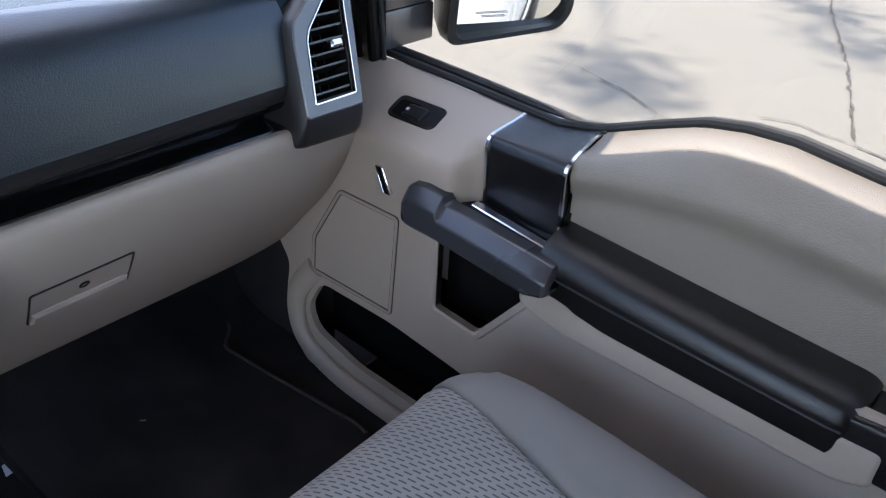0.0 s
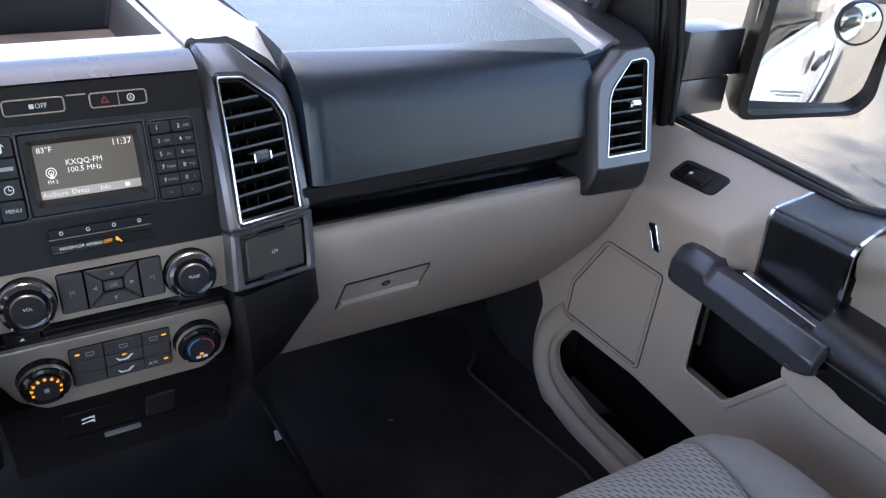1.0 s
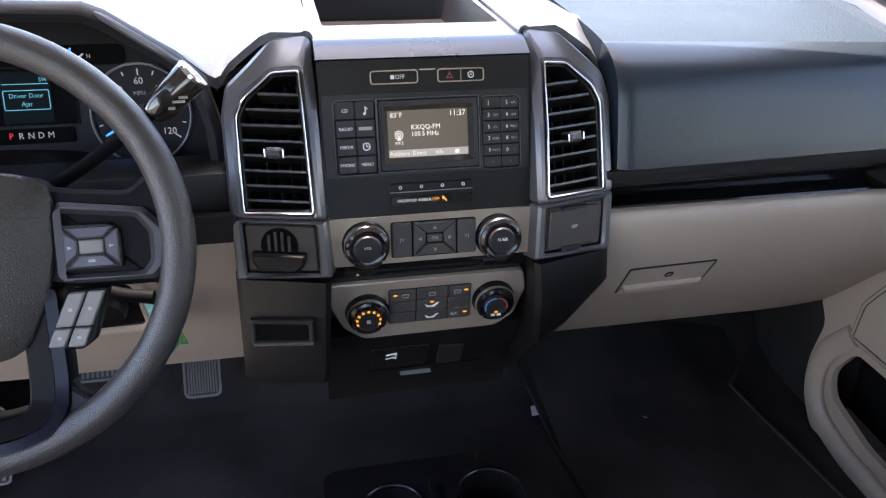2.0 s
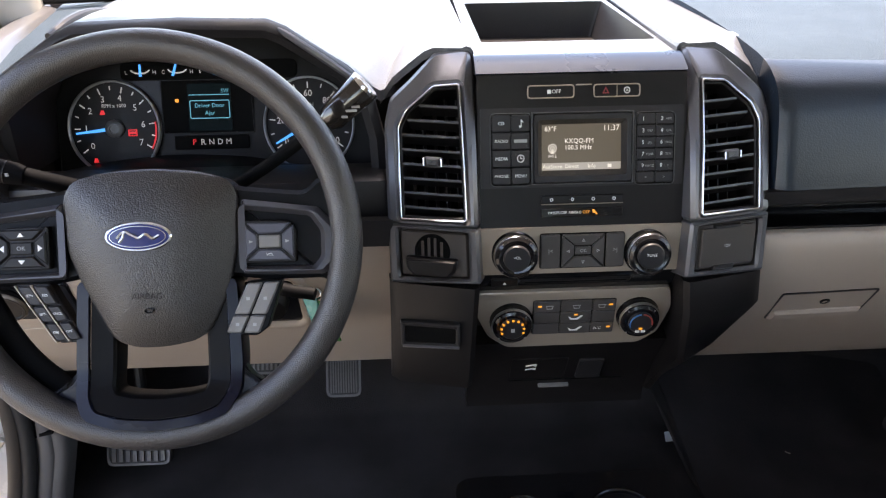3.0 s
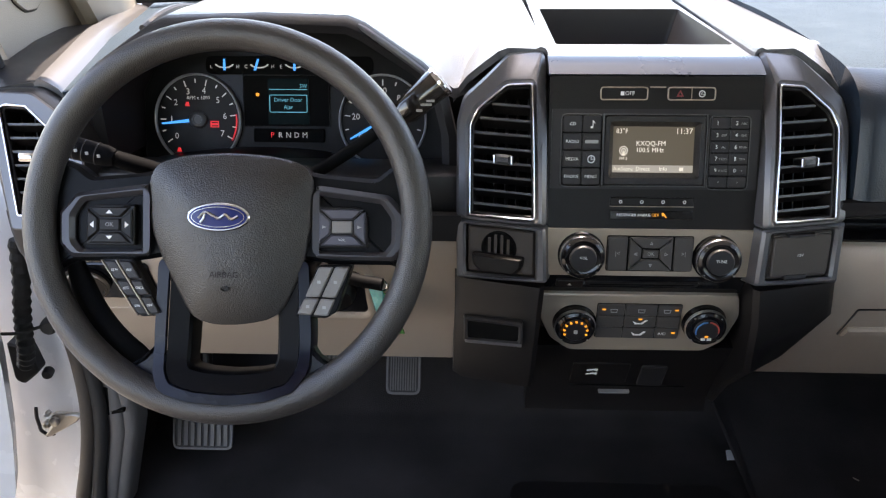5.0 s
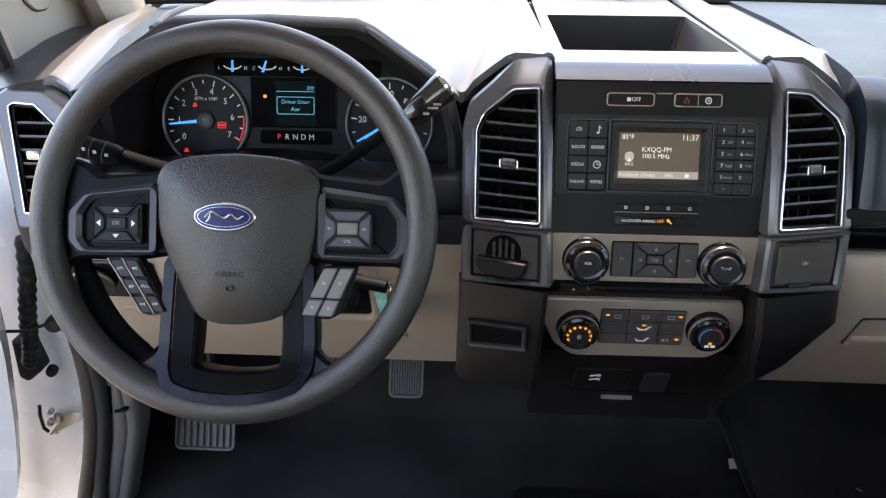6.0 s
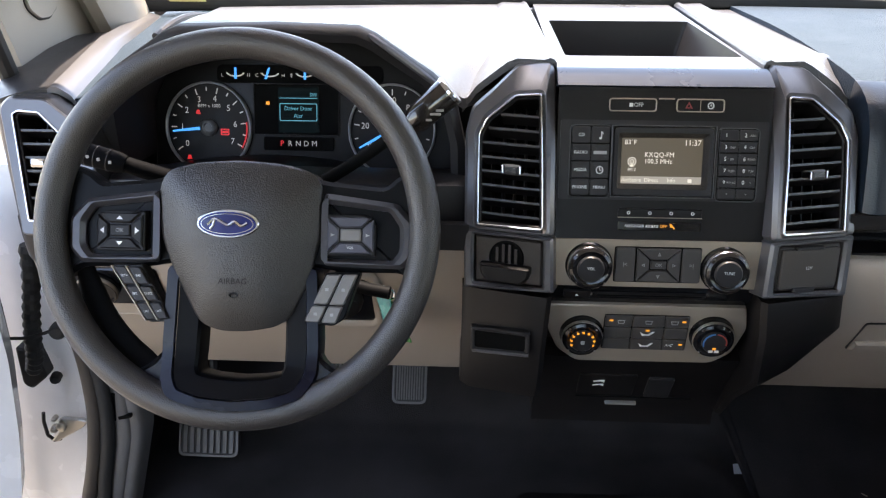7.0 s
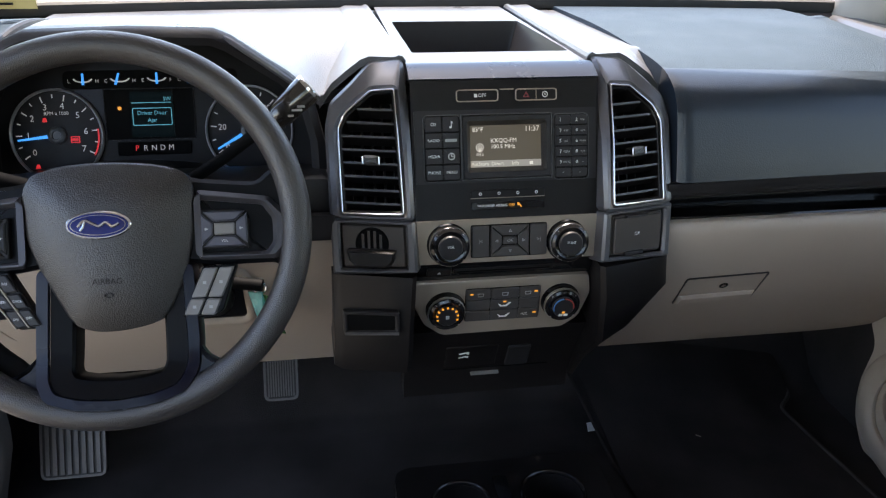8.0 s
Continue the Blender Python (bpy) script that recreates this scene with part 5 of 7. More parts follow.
def dial(parent, cx, cz, r, figures, needle_deg, reach, red_from=None):
    seg = 56
    circ = lambda q: [(cx + q * math.cos(2 * math.pi * i / seg), cz + q * math.sin(2 * math.pi * i / seg)) for i in range(seg)]
    d = part("dial", plate(circ(r * 0.97), MC, -0.002, 0.001), DIAL_FACE, parent, "round black gauge with white figures")
    part("dial_ring", frame_of(circ(r), circ(r * 0.955), MC, -0.002, 0.007, 0.0014), GAUGE_RING, d, "bright satin gauge ring")
    n = len(figures)
    for i in range(2 * n - 1):
        t = radians(reach[0] + (reach[1] - reach[0]) * i / (2 * n - 2))
        c, s = math.cos(t), math.sin(t)
        ln = 0.13 if i % 2 == 0 else 0.08
        q = [(cx + c * r * a - s * b * r, cz + s * r * a + c * b * r) for a, b in ((0.88, 0.012), (0.88 - ln, 0.012), (0.88 - ln, -0.012), (0.88, -0.012))]
        part("tick", plate(q, MC, 0.0, 0.0016), PRINT_LIT, d)
        if i % 2 == 0 and figures[i // 2]:
            lettering("figure", figures[i // 2], MC, cx + c * r * 0.62, cz + s * r * 0.64, r * 0.19, PRINT_LIT, d, 0.0016)
    if red_from:
        arc = [(cx + r * 0.90 * math.cos(radians(t)), cz + r * 0.90 * math.sin(radians(t))) for t in steps(red_from[0], red_from[1], 8)] + [(cx + r * 0.87 * math.cos(radians(t)), cz + r * 0.87 * math.sin(radians(t))) for t in steps(red_from[1], red_from[0], 8)]
        part("red_band", plate(arc, MC, 0.0, 0.0017), RED_LIT, d)
    t = radians(needle_deg)
    c, s = math.cos(t), math.sin(t)
    q = [(cx + c * r * a - s * b * r, cz + s * r * a + c * b * r) for a, b in ((0.84, 0.018), (0.2, 0.035), (0.2, -0.035), (0.84, -0.018))]
    part("needle", plate(q, MC, 0.003, 0.0045), BLUE_LIT, d, "glowing blue needle")
    o = MC(cx, cz, 0.0)
    part("needle_hub", lathe(o, MC(cx, cz, 1.0) - o, [(r * 0.2, 0.0), (r * 0.2, 0.005), (r * 0.16, 0.0065), (r * 0.1, 0.0065), (r * 0.09, 0.005)], 24), SLAT, d)
    return d


def build_cluster():
    cl = thing("instrument_cluster", "lit instrument cluster with two round gauges and a small screen", "instruments", (-0.435, 0.2, 0.64))
    part("backing", plate([(-0.632, 0.560), (-0.228, 0.560), (-0.232, 0.66), (-0.242, 0.695), (-0.264, 0.716), (-0.322, 0.752), (-0.338, 0.758), (-0.535, 0.758), (-0.552, 0.752), (-0.612, 0.714), (-0.630, 0.68)], MC, -0.03, -0.002, 0.002), CLUSTER, cl)
    dial(cl, -0.557, 0.645, 0.0575, ["0", "1", "2", "3", "4", "5", "6", "7"], 186, (214, -28), (8, -30))
    dial(cl, -0.313, 0.645, 0.0575, ["0", "20", "40", "60", "80", "100", "120"], 208, (214, -34))
    lettering("print", "RPM x 1000", MC, -0.556, 0.672, 0.0062, PRINT_LIT, cl, 0.002)
    lettering("print", "MPH", MC, -0.313, 0.668, 0.007, PRINT_DIM, cl, 0.002)
    bed = rect(-0.496, -0.384, 0.638, 0.700)
    part("screen_bed", plate(bed, MC, -0.002, 0.0), VOID, cl)
    part("screen_edge", frame_of(inset(bed, -0.0012), bed, MC, -0.002, 0.0012, 0.0003), CLUSTER, cl, "thin edge round the screen")
    # curved shelf in front of the gauges
    ledge = lambda x: 0.6215 - 0.75 * (x + 0.475) ** 2
    part("shelf", slab([-0.630, -0.61, -0.58, -0.55, -0.52, -0.49, -0.46, -0.43, -0.40, -0.37, -0.34, -0.31, -0.28, -0.25, -0.232], [0, 1, 2, 3, 4], lambda u, i, w: Vector((u, [0.114, 0.110, 0.1115, 0.116, 0.196][int(i)], ledge(u) + [-0.050, -0.012, -0.003, 0.0, -0.010][int(i)] + w * 0.5)), 0.006), CLUSTER, cl, "curved black shelf below the gauges", 50)
    part("side_trim", sweep([(-0.638, 0.104, 0.600), (-0.637, 0.103, 0.65), (-0.634, 0.102, 0.700)], 0.0045, 8), BEZEL, cl, "narrow grey trim beside the gauges")
    scr = part("info_screen", plate(rect(-0.464, -0.410, 0.640, 0.696), MC, -0.001, 0.001), TEAL_LCD, cl, "dim teal information screen")
    box_ = rounded(rect(-0.462, -0.412, 0.6545, 0.6765), 0.002, 2)
    part("print", frame_of(box_, inset(box_, 0.0009), MC, 0.0005, 0.0016), CYAN_LIT, scr)
    lettering("print", "Driver Door", MC, -0.437, 0.6700, 0.0072, CYAN_LIT, scr, 0.0016)
    lettering("print", "Ajar", MC, -0.437, 0.6610, 0.0072, CYAN_LIT, scr, 0.0016)
    part("print", plate(rect(-0.462, -0.412, 0.6825, 0.6833), MC, 0.0005, 0.0016), CYAN_LIT, scr)
    lettering("print", "SW", MC, -0.412, 0.6870, 0.0066, CYAN_LIT, scr, 0.0016, "RIGHT")
    part("gear_bed", plate(rounded(rect(-0.484, -0.390, 0.6175, 0.6345), 0.003, 3), MC, -0.001, 0.0012, 0.0005), VOID, cl)
    for i, ch in enumerate("PRNDM"):
        lettering("gear_mark", ch, MC, -0.459 + i * 0.0108, 0.6262, 0.0098, RED_LIT if i == 0 else PRINT_LIT, cl, 0.002)
    part("gauge_bed", plate(rounded(rect(-0.545, -0.325, 0.7010, 0.7235), 0.008, 3), MC, -0.001, 0.001, 0.0005), VOID, cl)
    for i, (x, words) in enumerate(((-0.520, "LH"), (-0.474, "CH"), (-0.428, "EF"), (-0.382, "CH"))):
        arc = [(x + 0.0125 * math.cos(radians(t)), 0.7145 + 0.006 * math.sin(radians(t))) for t in steps(190, 350, 10)] + [(x + 0.0105 * math.cos(radians(t)), 0.7145 + 0.0044 * math.sin(radians(t))) for t in steps(350, 190, 10)]
        part("arc", plate(arc, MC, 0.0, 0.0016), PRINT_LIT, cl)
        for k, s in ((0, -1), (1, 1)):
            lettering("print", words[k], MC, x + s * 0.0175, 0.7105, 0.0062, PRINT_LIT, cl, 0.0016)
        a = 0.0 if i % 2 == 0 else -0.006
        part("needle", plate([(x + a - 0.0016, 0.706), (x + a + 0.0016, 0.706), (x + a * 0.2 + 0.0012, 0.7200), (x + a * 0.2 - 0.0012, 0.7200)], MC, 0.0, 0.002), BLUE_LIT, cl)
    for x, z in ((-0.571, 0.664), (-0.584, 0.607)):
        part("lamp", plate([(x - 0.003, z - 0.0022), (x + 0.003, z - 0.0022), (x + 0.0015, z + 0.003), (x - 0.0015, z + 0.003)], MC, 0.0, 0.0022), RED_LIT, cl)
    q = rect(-0.541, -0.530, 0.6355, 0.6435)
    part("lamp", frame_of(q, inset(q, 0.0011), MC, 0.0, 0.0022), RED_LIT, cl)
    part("lamp", plate(rect(-0.539, -0.532, 0.638, 0.641), MC, 0.0, 0.0022), RED_LIT, cl)
    part("lamp", plate(rounded(rect(-0.4795, -0.4755, 0.6745, 0.6785), 0.001, 2), MC, 0.0, 0.0022), AMBER_LIT, cl)
    return cl


build_cluster()

# ---------------------------------------------------------------- steering wheel and column

WC, WT = Vector((-0.427, -0.115, 0.632)), radians(24)
WV, WN = Vector((0, math.sin(WT), math.cos(WT))), Vector((0, -math.cos(WT), math.sin(WT)))


def MW(u, v, w=0.0):
    return WC + Vector((u, 0, 0)) + WV * v + WN * w


def domed(poly, M, w0, w1, rise, rings=5):
    """A cushion: outline poly, its edge at w1, rising to w1 + rise at the middle."""
    bm = bmesh.new()
    n = len(poly)
    cx, cy = sum(p[0] for p in poly) / n, sum(p[1] for p in poly) / n
    a = loop(bm, poly, M, w0)
    bm.faces.new(a[::-1])
    b = loop(bm, poly, M, w1)
    bridge(bm, a, b)
    for i in range(1, rings):
        t = 1 - 0.9 * (i / (rings - 1)) ** 1.4
        c = loop(bm, [(cx + (x - cx) * t, cy + (y - cy) * t) for x, y in poly], M, w1 + rise * (1 - t ** 2.4))
        bridge(bm, b, c)
        b = c
    bm.faces.new(b)
    return bm


def build_wheel():
    sw = thing("steering_wheel", "black four-spoke steering wheel with grey spoke trim", "steering wheel", tuple(WC))
    n = 96
    ring = [MW(0.181 * math.cos(2 * math.pi * i / n), 0.0045 + 0.1775 * math.sin(2 * math.pi * i / n)) for i in range(n)]
    part("rim", sweep(ring, 0.0147, 20, True, up=tuple(WN), squash=1.10), RIM, sw, "grained black vinyl rim", 60)
    # smooth black back of the rim, broad towards the lower spokes
    arc = [radians(t) for t in steps(184, 250, 24)]
    bm = sweep([MW(0.1605 * math.cos(t), 0.002 + 0.1595 * math.sin(t), -0.020) for t in arc], [0.005 + 0.0075 * min(1, i / 7, (24 - i) / 6) for i in range(25)], 14, up=tuple(WN), squash=0.7)
    part("rim_back", bm, VOID, sw, "smooth black back of the rim", 60)
    # spokes: dark castings that merge into the rim
    arm = lambda pts, w0, w1, b: plate(rounded(pts, 0.006, 3), MW, w0, w1, b)
    for s in (-1, 1):
        o = 0.004
        top = [(s * 0.060, 0.058), (s * 0.085 + o, 0.052), (s * 0.138 + o, 0.047), (s * 0.150 + o, 0.058), (s * 0.168, 0.066), (s * 0.178, 0.010), (s * 0.172, -0.048), (s * 0.156 + o, -0.034), (s * 0.10 + o, -0.034), (s * 0.060, -0.028)]
        part("spoke", arm(top, -0.026, -0.006, 0.004), SPOKE, sw, "black side spoke")
        o = 0.005
        band = [(o + s * 0.080, 0.041), (o + s * 0.150, 0.032), (o + s * 0.167, 0.013), (o + s * 0.167, -0.017), (o + s * 0.155, -0.030), (o + s * 0.080, -0.028)]
        hole = [(o + s * 0.082, 0.031), (o + s * 0.142, 0.024), (o + s * 0.152, 0.010), (o + s * 0.152, -0.013), (o + s * 0.145, -0.022), (o + s * 0.082, -0.0215)]
        part("spoke_trim", frame_of(rounded(band, 0.004, 3), rounded(hole, 0.003, 3), MW, -0.014, 0.0025, 0.0042), SPOKE_FRAME, sw, "satin grey spoke trim")
        cx = s * 0.111
        w = 0.0235
        q0 = [(cx - w, -0.018), (cx + w, -0.018), (cx + w, 0.012 if s > 0 else 0.021), (cx + w - (0.009 if s > 0 else 0), 0.0205), (cx - w + (0.009 if s < 0 else 0), 0.0205), (cx - w, 0.012 if s < 0 else 0.0205)]
        pad = part("switch_pad", plate(rounded(q0, 0.002, 2), MW, -0.012, 0.002, 0.001), BLACK, sw)
        a, b = 0.0105, 0.0065
        zc = 0.0015
        for q in ([(cx - w + 0.002, 0.019), (cx + w - 0.002, 0.019), (cx + a, zc + b), (cx - a, zc + b)], [(cx - w + 0.002, -0.0165), (cx - a, zc - b), (cx + a, zc - b), (cx + w - 0.002, -0.0165)],
                  [(cx - w + 0.001, -0.0155), (cx - w + 0.001, 0.018), (cx - a, zc + b), (cx - a, zc - b)], [(cx + w - 0.001, -0.0155), (cx + a, zc - b), (cx + a, zc + b), (cx + w - 0.001, 0.018)]):
            part("button", plate(inset(q, 0.0007), MW, 0.0, 0.0045, 0.0014), BLACK if s < 0 else SPOKE_GREY, pad)
        k = part("button", plate(rounded(rect(cx - a + 0.0008, cx + a - 0.0008, zc - b + 0.0008, zc + b - 0.0008), 0.001, 2), MW, 0.0, 0.0042, 0.001), BLACK if s < 0 else BUTTON_GREY, pad)
        if s < 0:
            lettering("print", "OK", MW, cx, zc, 0.0055, PRINT_DIM, k, 0.0046)
            for x, z, h in ((cx, 0.0135, (0, 1)), (cx, -0.0105, (0, -1)), (cx - 0.0165, zc, (-1, 0)), (cx + 0.0165, zc, (1, 0))):
                hx, hz = h
                q = [(x + hx * 0.0025, z + hz * 0.0022), (x - hx * 0.0015 - hz * 0.0032, z - hz * 0.0015 - hx * 0.0032), (x - hx * 0.0015 + hz * 0.0032, z - hz * 0.0015 + hx * 0.0032)]
                part("print", plate(q, MW, 0.003, 0.0048), PRINT, pad)
        else:
            lettering("print", "VOL", MW, cx, -0.0105, 0.0034, PRINT, pad, 0.0048)
            for x in (cx - 0.0165, cx + 0.0165):
                part("print", plate([(x - 0.002, zc - 0.0015), (x + 0.002, zc), (x - 0.002, zc + 0.0015)], MW, 0.003, 0.0048), PRINT_DIM, pad)
        # slanted lower button bank
        P = lambda a, b: (s * a + (0.0 if s < 0 else 0.002), b)
        bank = [P(0.0895, -0.0305), P(0.120, -0.0305), P(0.101, -0.062), P(0.082, -0.086), P(0.060, -0.0845)] if s < 0 else [P(0.086, -0.0345), P(0.119, -0.0335), P(0.104, -0.078), P(0.094, -0.085), P(0.064, -0.083)]
        bk = part("button_bank", plate(rounded(bank, 0.003, 3), MW, -0.014, 0.0005, 0.001), BLACK if s < 0 else SPOKE, sw)
        A, B, C, D = [Vector(p) for p in ((P(0.0905, -0.0320), P(0.1185, -0.0320), P(0.0835, -0.0845), P(0.0610, -0.0830)) if s < 0 else (P(0.0870, -0.0355), P(0.1175, -0.0350), P(0.0965, -0.0830), P(0.0660, -0.0815)))]
        rows_ = (0.0, 0.36, 0.66, 1.0) if s < 0 else (0.0, 0.64, 1.0)
        if s < 0:
            for c in (0.5, 1.0):
                p0, p1 = A.lerp(B, c), D.lerp(C, c)
                part("edge", plate([(p0.x - 0.0007, p0.y), (p0.x + 0.0007, p0.y), (p1.x + 0.0007, p1.y), (p1.x - 0.0007, p1.y)], MW, 0.0, 0.0052, 0.0003), SILVER, bk, "thin bright edge")
        marks = [["RES", "SET+"], ["CNCL", "SET-"], ["OFF", "ON"]] if s < 0 else [["", ""], ["", ""]]
        for i in range(len(rows_) - 1):
            for j in (0, 1):
                f = lambda r, c: A.lerp(D, r).lerp(B.lerp(C, r), c)
                c0, c1 = (0.02, 0.47) if j == 0 else (0.53, 0.98)
                q = [tuple(f(rows_[i] + 0.015, c0)), tuple(f(rows_[i] + 0.015, c1)), tuple(f(rows_[i + 1] - 0.015, c1)), tuple(f(rows_[i + 1] - 0.015, c0))]
                k = part("button", plate(rounded(q, 0.0018, 2), MW, 0.0, 0.0045, 0.0012), DARK if s < 0 else BUTTON_GREY, bk)
                m = sum((Vector(p) for p in q), Vector((0, 0))) / 4
                if marks[i][j]:
                    lettering("print", marks[i][j], MW, m.x, m.y, 0.0032, PRINT, k, 0.0048)
                else:
                    part("print", plate(rect(m.x - 0.0016, m.x + 0.0016, m.y - 0.0014, m.y + 0.0014), MW, 0.003, 0.0048), PRINT_DIM, k)
    # lower spokes: one U-shaped casting with a blue-grey facing
    low_out = [(-0.066, -0.030), (0.080, -0.030), (0.083, -0.105), (0.0815, -0.134), (0.070, -0.1530), (0.042, -0.1625), (0.006, -0.1665), (-0.032, -0.1640), (-0.060, -0.1550), (-0.0700, -0.137), (-0.070, -0.105)]
    low_in = [(-0.031, -0.060), (0.048, -0.060), (0.0480, -0.105), (0.0475, -0.126), (0.0450, -0.1325), (0.030, -0.1355), (0.006, -0.1370), (-0.018, -0.1355), (-0.0330, -0.1325), (-0.0350, -0.127), (-0.0335, -0.105)]
    swell = lambda t: max(0.0, min(1.0, t)) ** 2 * (3 - 2 * max(0.0, min(1.0, t)))
    MU = lambda u, v, w=0.0: MW(u, v, w + 0.0175 * swell((-v - 0.118) / 0.045))
    RO, RI = rounded(low_out, 0.007, 4), rounded(low_in, 0.004, 4)
    mid = lambda k: [(p[0] + (q[0] - p[0]) * k, p[1] + (q[1] - p[1]) * k) for p, q in zip(RO, RI)]
    bm = bmesh.new()
    rows = [loop(bm, mid(k), MU, w) for k, w in ((0.0, -0.028), (0.0, -0.0035), (0.035, 0.0005), (0.33, 0.0015), (0.36, -0.0015))]
    for p, q in zip(rows, rows[1:]):
        bridge(bm, p, q)
    part("spoke_trim", bm, SPOKE_NAVY, sw, "blue-grey lower spoke trim", 25)
    bm = bmesh.new()
    rows = [loop(bm, mid(k), MU, w) for k, w in ((0.355, -0.005), (0.37, -0.0015), (0.90, -0.0030), (0.97, -0.0060), (1.0, -0.012), (1.0, -0.030))]
    for p, q in zip(rows, rows[1:]):
        bridge(bm, p, q)
    part("lower_spoke", bm, SPOKE, sw, "black U-shaped lower spoke", 25)
    for s in (-1, 1):
        web = [(0.006 + s * 0.066, -0.140), (0.006 + s * 0.074, -0.108), (0.006 + s * 0.082, -0.122), (0.006 + s * 0.108, -0.137), (0.006 + s * 0.080, -0.160), (0.006 + s * 0.04, -0.176), (0.006, -0.180), (0.006, -0.160)]
        part("web", arm(web, -0.020, -0.003, 0.004), SPOKE_NAVY, sw)
    hub = [(-0.074, 0.045), (-0.066, 0.060), (-0.041, 0.0675), (0.003, 0.0705), (0.047, 0.0675), (0.074, 0.060), (0.083, 0.046), (0.0815, 0.0), (0.071, -0.044), (0.055, -0.077), (0.042, -0.087), (0.014, -0.0925), (-0.013, -0.0925), (-0.033, -0.085), (-0.0585, -0.036), (-0.0715, -0.003)]
    bag = part("airbag_cover", domed(rounded(hub, 0.012, 3), MW, -0.03, 0.0005, 0.020, 12), HUB, sw, "grained black airbag cover", 60)
    lettering("print", "AIRBAG", MW, 0.004, -0.044, 0.0078, BLACK, bag, 0.0194)
    ring = [(0.004 + 0.004 * math.cos(t), -0.057 + 0.0026 * math.sin(t)) for t in steps(0, 6.28 * 11 / 12, 11)]
    part("print", frame_of(ring, inset(ring, 0.0007), MW, 0.012, 0.0172), BLACK, bag)
    ov = lambda a, b: [(-0.001 + a * math.cos(2 * math.pi * i / 40), 0.0095 + b * math.sin(2 * math.pi * i / 40)) for i in range(40)]
    em = part("emblem", plate(ov(0.0295, 0.0135), MW, 0.004, 0.0215, 0.001), CHROME, bag, "oval emblem with bright edge")
    part("emblem_face", plate(ov(0.0272, 0.0113), MW, 0.010, 0.0222, 0.0006), EMBLEM, em, "blue oval emblem face")
    inner = ov(0.0248, 0.0095)
    part("emblem_line", frame_of(inner, ov(0.0242, 0.0090), MW, 0.020, 0.0225), CHROME, em)
    # plain swash in place of the lettering
    path = smooth_path([MW(-0.019, 0.0085, 0.0224), MW(-0.013, 0.0140, 0.0224), MW(-0.006, 0.0110, 0.0224), MW(0.0, 0.0085, 0.0224), MW(0.006, 0.0118, 0.0224), MW(0.012, 0.0078, 0.0224), MW(0.018, 0.0105, 0.0224)], 5)
    part("emblem_mark", sweep(path, 0.0015, 6), CHROME, em)
    part("emblem_mark", sweep(smooth_path([MW(-0.013, 0.0140, 0.0224), MW(-0.014, 0.0085, 0.0224), MW(-0.017, 0.0045, 0.0224)], 5), 0.0012, 6), CHROME, em)
    return sw


build_wheel()


